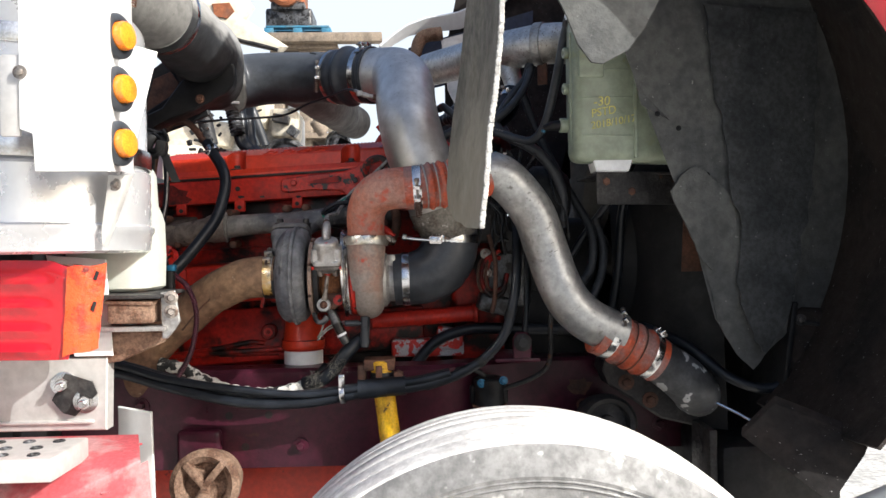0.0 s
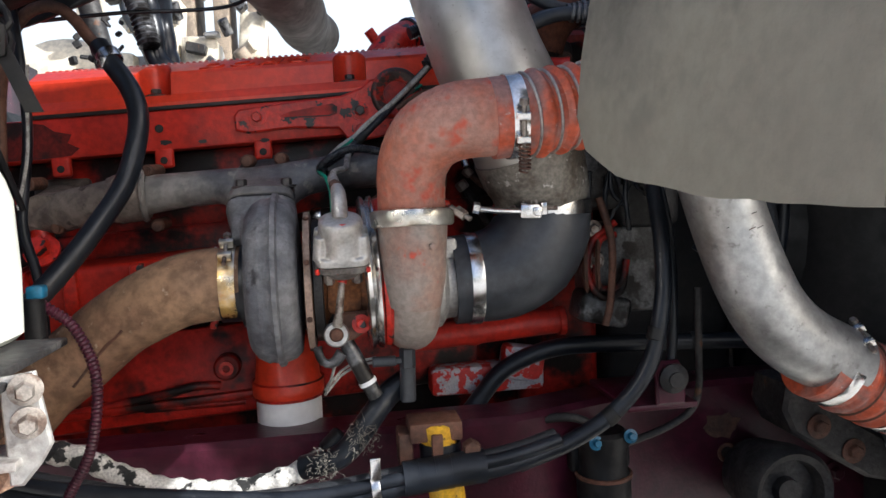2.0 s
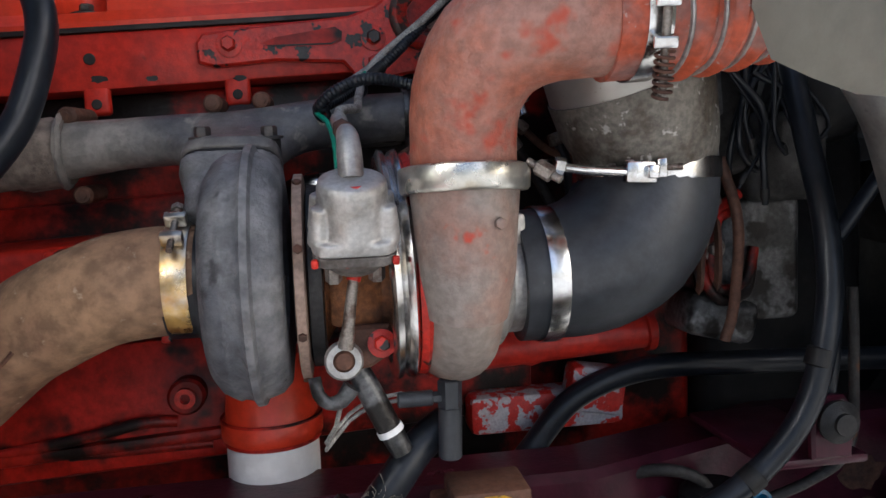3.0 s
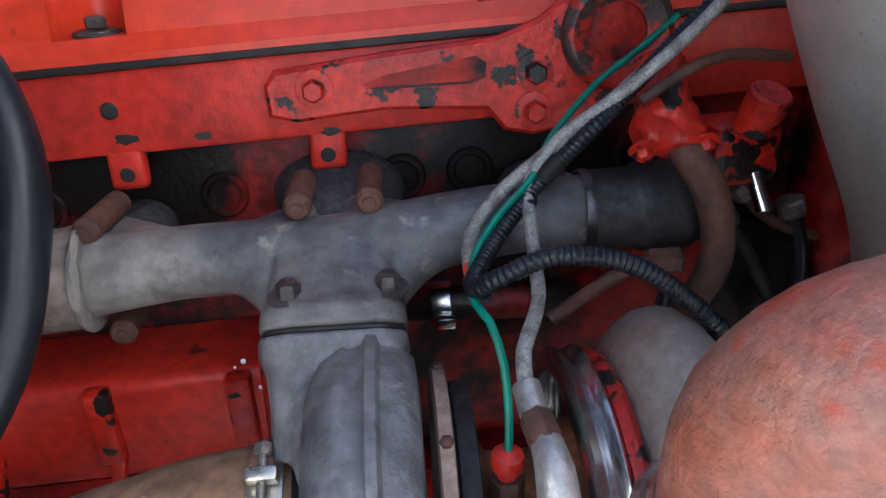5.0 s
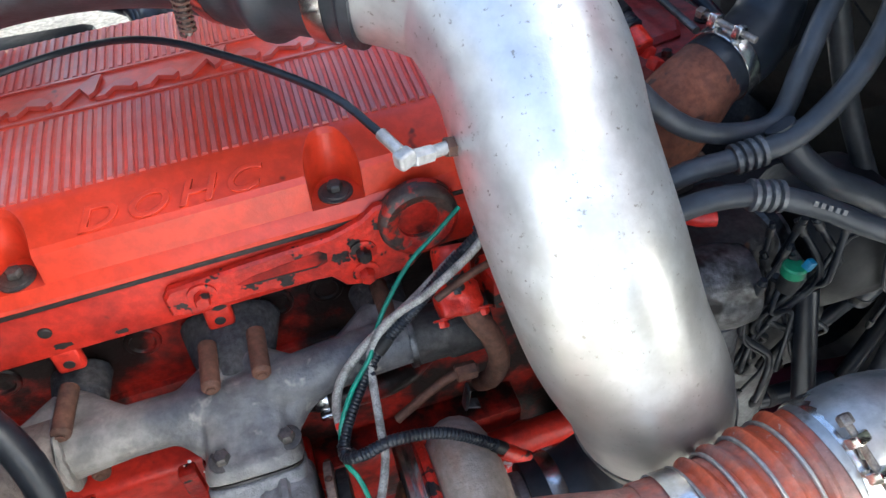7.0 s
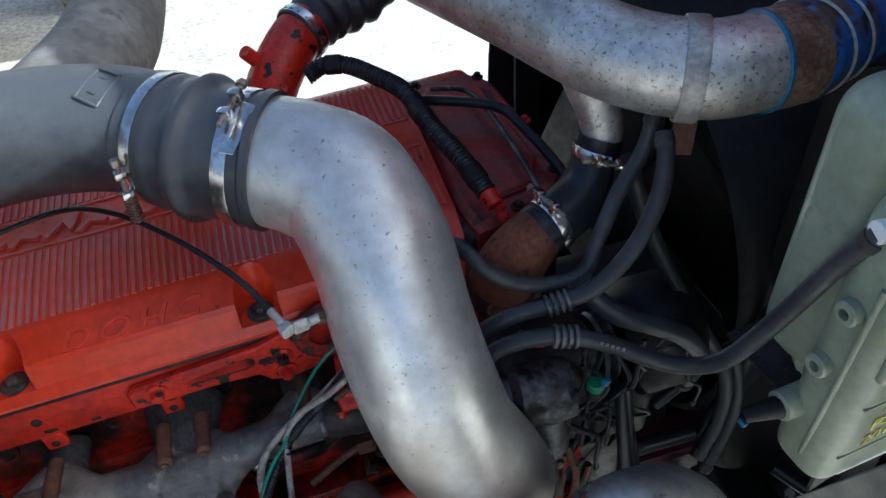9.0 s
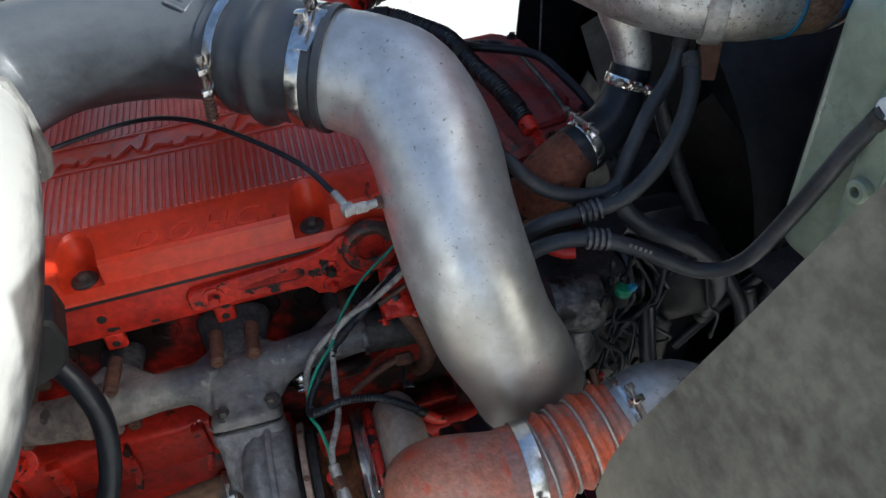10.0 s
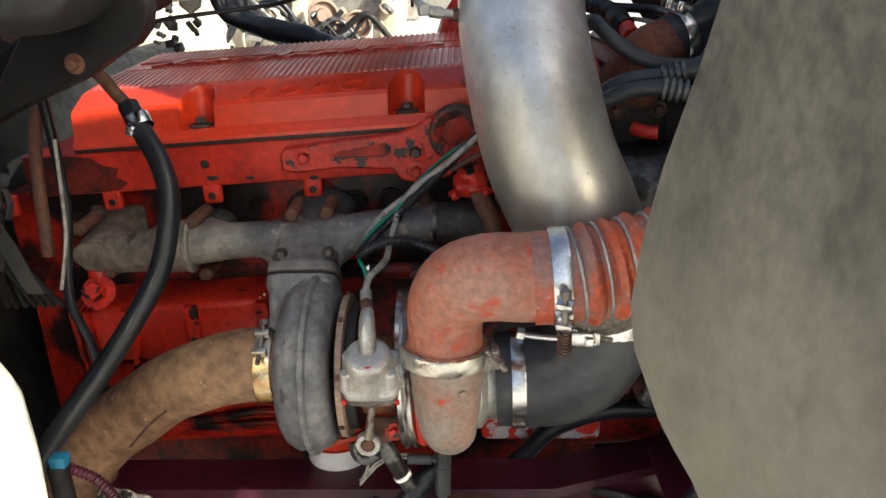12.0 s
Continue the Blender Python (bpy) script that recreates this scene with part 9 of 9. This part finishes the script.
for k in range(7):
    b = bm_new()
    o = 0.012 * k
    tube(b, [(-0.575 + o, 2.60 + 0.5 * o, 1.95 - 0.3 * o), (-0.55 + 0.5 * o, 2.60 + o, 1.84), (-0.53 + 0.6 * o, 2.59 + 0.5 * o, 1.745 - 0.2 * o), (-0.45 + 0.4 * o, 2.585 + 0.4 * o, 1.712 - 0.25 * o), (-0.36, 2.575 + 0.4 * o, 1.695 - 0.3 * o), (-0.30 + o * 0.4, 2.54, 1.668), (-0.28 + o, 2.47, 1.655)], 0.013 + 0.005 * (k % 3), 12, 0.01, wobble=0.25)
    part("hose", b, M_RUBBER, fb)
b = bm_new()
tube(b, [(-0.60, 2.62, 1.98), (-0.575, 2.60, 1.92), (-0.555, 2.585, 1.86), (-0.535, 2.57, 1.78)], lambda s, f: 0.024 + 0.0025 * math.sin(s * 2 * math.pi / 0.012), 16, 0.003)
part("grey_hose", b, M_GRIME, fb, "grey corrugated hose")
b = bm_new()
rnd = random.Random(17)
for k in range(36):
    c = Vector((rnd.uniform(-0.70, -0.58), rnd.uniform(2.55, 2.62), rnd.uniform(1.64, 1.86)))
    box(b, c, (rnd.uniform(0.008, 0.03), 0.012, rnd.uniform(0.006, 0.02)), (0, rnd.uniform(-60, 60), rnd.uniform(-30, 30)), 0.002, 1)
tagged(part("connector_clutter", b, M_DARKMETAL, fb), kind="stuff")
b = bm_new()
box(b, (-0.52, 2.52, 1.60), (0.34, 0.10, 0.10), (0, 0, 0), 0.02)
part("tray", b, M_BLACKPLAST, fb)

parked = thing("parked_truck", (-1.6, 6.2, 0), "cream parked truck front with stripped engine parts", "truck")
b = bm_new()
box(b, (-2.6, 6.6, 1.35), (2.2, 2.0, 1.7), (0, 0, 0), 0.12, 3)
part("cab", b, M_CREAM, parked)
b = bm_new()
box(b, (-0.95, 6.3, 0.95), (2.6, 0.7, 0.35), (0, 0, 0), 0.05)
part("chassis", b, M_DARKMETAL, parked)
for x, z, r in ((-0.30, 2.06, 0.20), (-0.02, 2.03, 0.14), (0.12, 2.22, 0.10)):
    b = bm_new()
    lathe(b, (x - 0.65, 5.85, z), (0, -1, 0), [(0, 0), (0, r), (0.03, r), (0.05, r * 0.85), (0.02, r * 0.75), (0.04, r * 0.4), (0.06, r * 0.3), (0.06, 0)], 30)
    part("pulley", b, M_GRIME, parked, "grey pulley wheel")
b = bm_new()
for x, z, w, h in ((-1.35, 2.15, 0.35, 0.5), (-1.0, 2.35, 0.25, 0.35), (-0.75, 1.75, 0.9, 0.5), (-1.6, 1.9, 0.4, 0.5), (-0.2, 1.7, 0.4, 0.3)):
    box(b, (x, 6.2, z), (w, 0.5, h), (0, 0, 0), 0.04)
part("stripped_engine", b, M_ALUDULL, parked, "grey stripped engine parts")
b = bm_new()
lathe(b, (-1.86, 6.1, 2.1), (0, -1, 0.2), [(-0.3, 0.0), (-0.3, 0.45), (0.0, 0.47), (0.12, 0.42), (0.18, 0.3), (0.2, 0)], 28)
part("cream_dome", b, M_CREAM, parked, "cream rounded fender")
for x, z, w, h in ((-1.62, 2.95, 0.10, 0.7), (-1.17, 2.55, 0.18, 0.42), (-0.62, 2.5, 0.16, 0.3), (-1.45, 2.30, 0.16, 0.2), (-0.95, 2.38, 0.2, 0.22), (-1.08, 1.62, 0.10, 0.40), (-0.47, 1.55, 0.16, 0.35), (-2.05, 1.62, 0.20, 0.5)):
    b = bm_new()
    box(b, (x, 5.98, z), (w, 0.3, h), (0, 6, 0), 0.025)
    part("white_panel", b, M_CREAM, parked)
rnd = random.Random(12)
for k in range(46):
    x = rnd.uniform(-1.62, -0.45)
    z = rnd.choice((rnd.uniform(2.28, 2.75), rnd.uniform(1.25, 1.65)))
    b = bm_new()
    if k % 3:
        box(b, (x, 5.82 + rnd.uniform(-0.1, 0.1), z), (rnd.uniform(0.03, 0.13), 0.1, rnd.uniform(0.02, 0.10)), (0, rnd.uniform(-50, 50), 0), 0.008, 1)
    else:
        cyl(b, (x, 5.8, z), (x + rnd.uniform(-0.08, 0.08), 5.75, z + rnd.uniform(-0.1, 0.1)), rnd.uniform(0.02, 0.05), seg=12)
    part("bracket_piece", b, (M_GRIME, M_ALUDULL, M_DARKMETAL, M_TIMBER, M_CREAM)[k % 5], parked)
for x, z, r in ((-0.90, 1.56, 0.10), (-0.80, 1.45, 0.075), (-0.69, 1.50, 0.09), (-0.86, 1.40, 0.05)):
    b = bm_new()
    lathe(b, (x, 5.78, z), (0.2, -1, 0), [(0, 0), (0, r), (0.03, r), (0.035, r * 0.85), (0.01, r * 0.8), (0.01, r * 0.45), (0.05, r * 0.4), (0.05, 0)], 22)
    part("yellow_pulley", b, M_TANPLATE, parked, "dusty tan pulley")
for k in range(3):
    x = -1.36 + 0.05 * k
    b = bm_new()
    tube(b, [(x - 0.04, 5.8, 2.85), (x, 5.75, 2.62), (x + 0.08, 5.75, 2.45), (x + 0.16, 5.8, 2.2)], 0.04, 12)
    part("hose", b, M_RUBBERDUST, parked)

rnd = random.Random(27)
for k in range(16):
    x, z = rnd.uniform(-1.75, -0.55), rnd.uniform(1.22, 1.68)
    b = bm_new()
    tube(b, [(x - 0.22, 5.74, z + rnd.uniform(-0.15, 0.15)), (x - 0.08, 5.70, z + rnd.uniform(-0.06, 0.10)), (x + 0.06, 5.70, z + rnd.uniform(-0.10, 0.06)), (x + 0.20, 5.74, z + rnd.uniform(-0.22, 0.10))], rnd.uniform(0.008, 0.028), 10)
    part("cable", b, (M_RUBBER, M_GRIME, M_BLACKPLAST)[k % 3], parked)

stack = thing("pallet_stack", (-0.95, 7.6, 0), "wooden pallet rack carrying an orange engine", "pallet")
b = bm_new()
for z in (0.7, 1.6, 2.5, 3.38):
    for k in range(5):
        box(b, (-1.0, 7.3 + 0.15 * k, z), (0.66, 0.11, 0.05), (0, 0, 0), 0.004)
for x in (-1.28, -1.0, -0.72):
    box(b, (x, 7.6, 1.7), (0.12, 0.6, 3.35), (0, 0, 0), 0.01)
part("frame", b, M_TIMBER, stack)
b = bm_new()
for x in (-1.34, -1.06, -0.78):
    box(b, (x, 7.54, 3.533), (0.09, 0.56, 0.066), (0, 0, 0), 0.004)
bluep = part("blue_pallet", b, M_BLUEPAL, stack, "faded blue pallet")
for z in (3.49, 3.575):
    for k in range(5):
        b = bm_new()
        box(b, (-1.06, 7.30 + 0.12 * k, z), (0.62, 0.09, 0.018), (0, 0, 0), 0.003)
        part("slat", b, M_BLUEPAL, bluep)
b = bm_new()
box(b, (-1.16, 7.55, 3.69), (0.46, 0.40, 0.20), (0, 0, 0), 0.03, 3)
box(b, (-1.16, 7.36, 3.80), (0.34, 0.10, 0.08), (0, 0, 0), 0.02, 2)
part("engine_base", b, M_GRIME, stack, "grey grimy engine base")
b = bm_new()
box(b, (-0.85, 7.22, 3.445), (1.24, 0.12, 0.09), (0, 0, 0), 0.006)
part("bearer", b, M_TIMBER, stack, "long dark timber bearer")
b = bm_new()
box(b, (-1.14, 7.55, 3.95), (0.26, 0.34, 0.26), (0, 0, 0), 0.06, 3)
lathe(b, (-1.18, 7.30, 3.93), (0, -1, 0), [(0, 0.15), (0.05, 0.15), (0.07, 0.12), (0.03, 0.09), (0.05, 0.04), (0.05, 0)], 24)
cyl(b, (-1.3, 7.5, 3.9), (-1.3, 7.5, 4.1), 0.08, seg=14)
part("orange_engine", b, M_ORANGE, stack, "rusty orange engine")

torn = thing("torn_panel", (-0.6, 2.95, 2.2), "torn cream plastic panel with an orange stain beyond the engine", "panel")
b = bm_new()
prism(b, [(-0.80, 2.95, 2.42), (-0.62, 2.95, 2.394), (-0.587, 2.95, 2.348), (-0.620, 2.95, 2.300), (-0.452, 2.95, 2.190), (-0.475, 2.95, 2.168), (-0.634, 2.95, 2.205), (-0.713, 2.95, 2.250), (-0.82, 2.95, 2.26)], (0.03, 0.05, 0.01), 0.006)
part("shell", b, M_CREAM, torn)
b = bm_new()
prism(b, [(-0.72, 2.943, 2.36), (-0.65, 2.943, 2.365), (-0.63, 2.943, 2.33), (-0.66, 2.943, 2.30), (-0.71, 2.943, 2.31)], (0, 0.006, 0), 0.002)
part("stain", b, M_ORANGE, torn, "orange rusty stain")
b = bm_new()
tube(b, [(-0.70, 2.94, 2.255), (-0.62, 2.94, 2.215), (-0.54, 2.94, 2.195), (-0.46, 2.94, 2.172)], 0.008, 8)
tube(b, [(-0.80, 2.97, 2.24), (-0.78, 2.97, 2.0), (-0.74, 2.97, 1.8)], 0.03, 10)
part("stay", b, M_DARKMETAL, torn, "dark stay under the panel")

far = thing("far_hood", (0.4, 3.2, 1.0), "white and blue far side fender of the tilted hood", "fender")
b = bm_new()
sheet(b, [[(-0.06 + 0.40 * u, 3.08 + 0.04 * v, 2.225 + 0.20 * u + 0.03 * math.sin(u * 5) - 0.045 * v * (0.5 + u)) for v in (0, 0.5, 1.0)] for u in (0, 0.15, 0.3, 0.5, 0.7, 0.85, 1.0, 1.4, 1.8)], 0.014)
part("white_edge", b, M_WHITEPAINT, far, "rough white cut edge")
b = bm_new()
sheet(b, [[(0.0 + 0.6 * u, 3.14 + 0.03 * math.sin(v * 2 + u), 1.0 + 1.22 * v + 0.17 * u * v) for v in (0.84, 0.9, 1.0)] for u in (0.1, 0.25, 0.5, 0.75, 1.0)], 0.01)
part("blue_underside", b, mat("dark_blue_underside", (0.012, 0.02, 0.05), (0.03, 0.035, 0.06), rough=0.5, scale=6, bump=0.1), far, "dark blue underside")
b = bm_new()
prism(b, [(0.196, 3.10, 2.256), (0.36, 3.10, 2.30), (0.36, 3.10, 1.90), (0.27, 3.10, 1.94), (0.222, 3.10, 2.04)], (0.02, 0.02, 0), 0.004)
part("side_panel", b, M_ALUPLATE, far, "bluish grey side panel")
b = bm_new()
tube(b, [(0.085, 3.06, 2.10), (0.09, 3.05, 2.18), (0.12, 3.05, 2.25), (0.20, 3.06, 2.27)], [0.012, 0.024, 0.028, 0.028], 16)
part("tan_bracket", b, M_RUSTDIRT, far, "tan rusty bracket")
b = bm_new()
prism(b, [(0.30, 3.16, 2.60), (0.215, 3.16, 2.20), (0.215, 3.16, 1.99), (0.30, 3.16, 1.90), (0.40, 3.16, 1.80), (0.50, 3.16, 1.67), (0.62, 3.16, 1.49), (0.66, 3.16, 1.40), (0.70, 3.16, 1.20), (1.6, 3.16, 1.20), (1.7, 3.16, 2.60)], (0, 0.008, 0), 0)
part("far_liner", b, M_LINERDARK, far, "dark splash liner of the far fender")
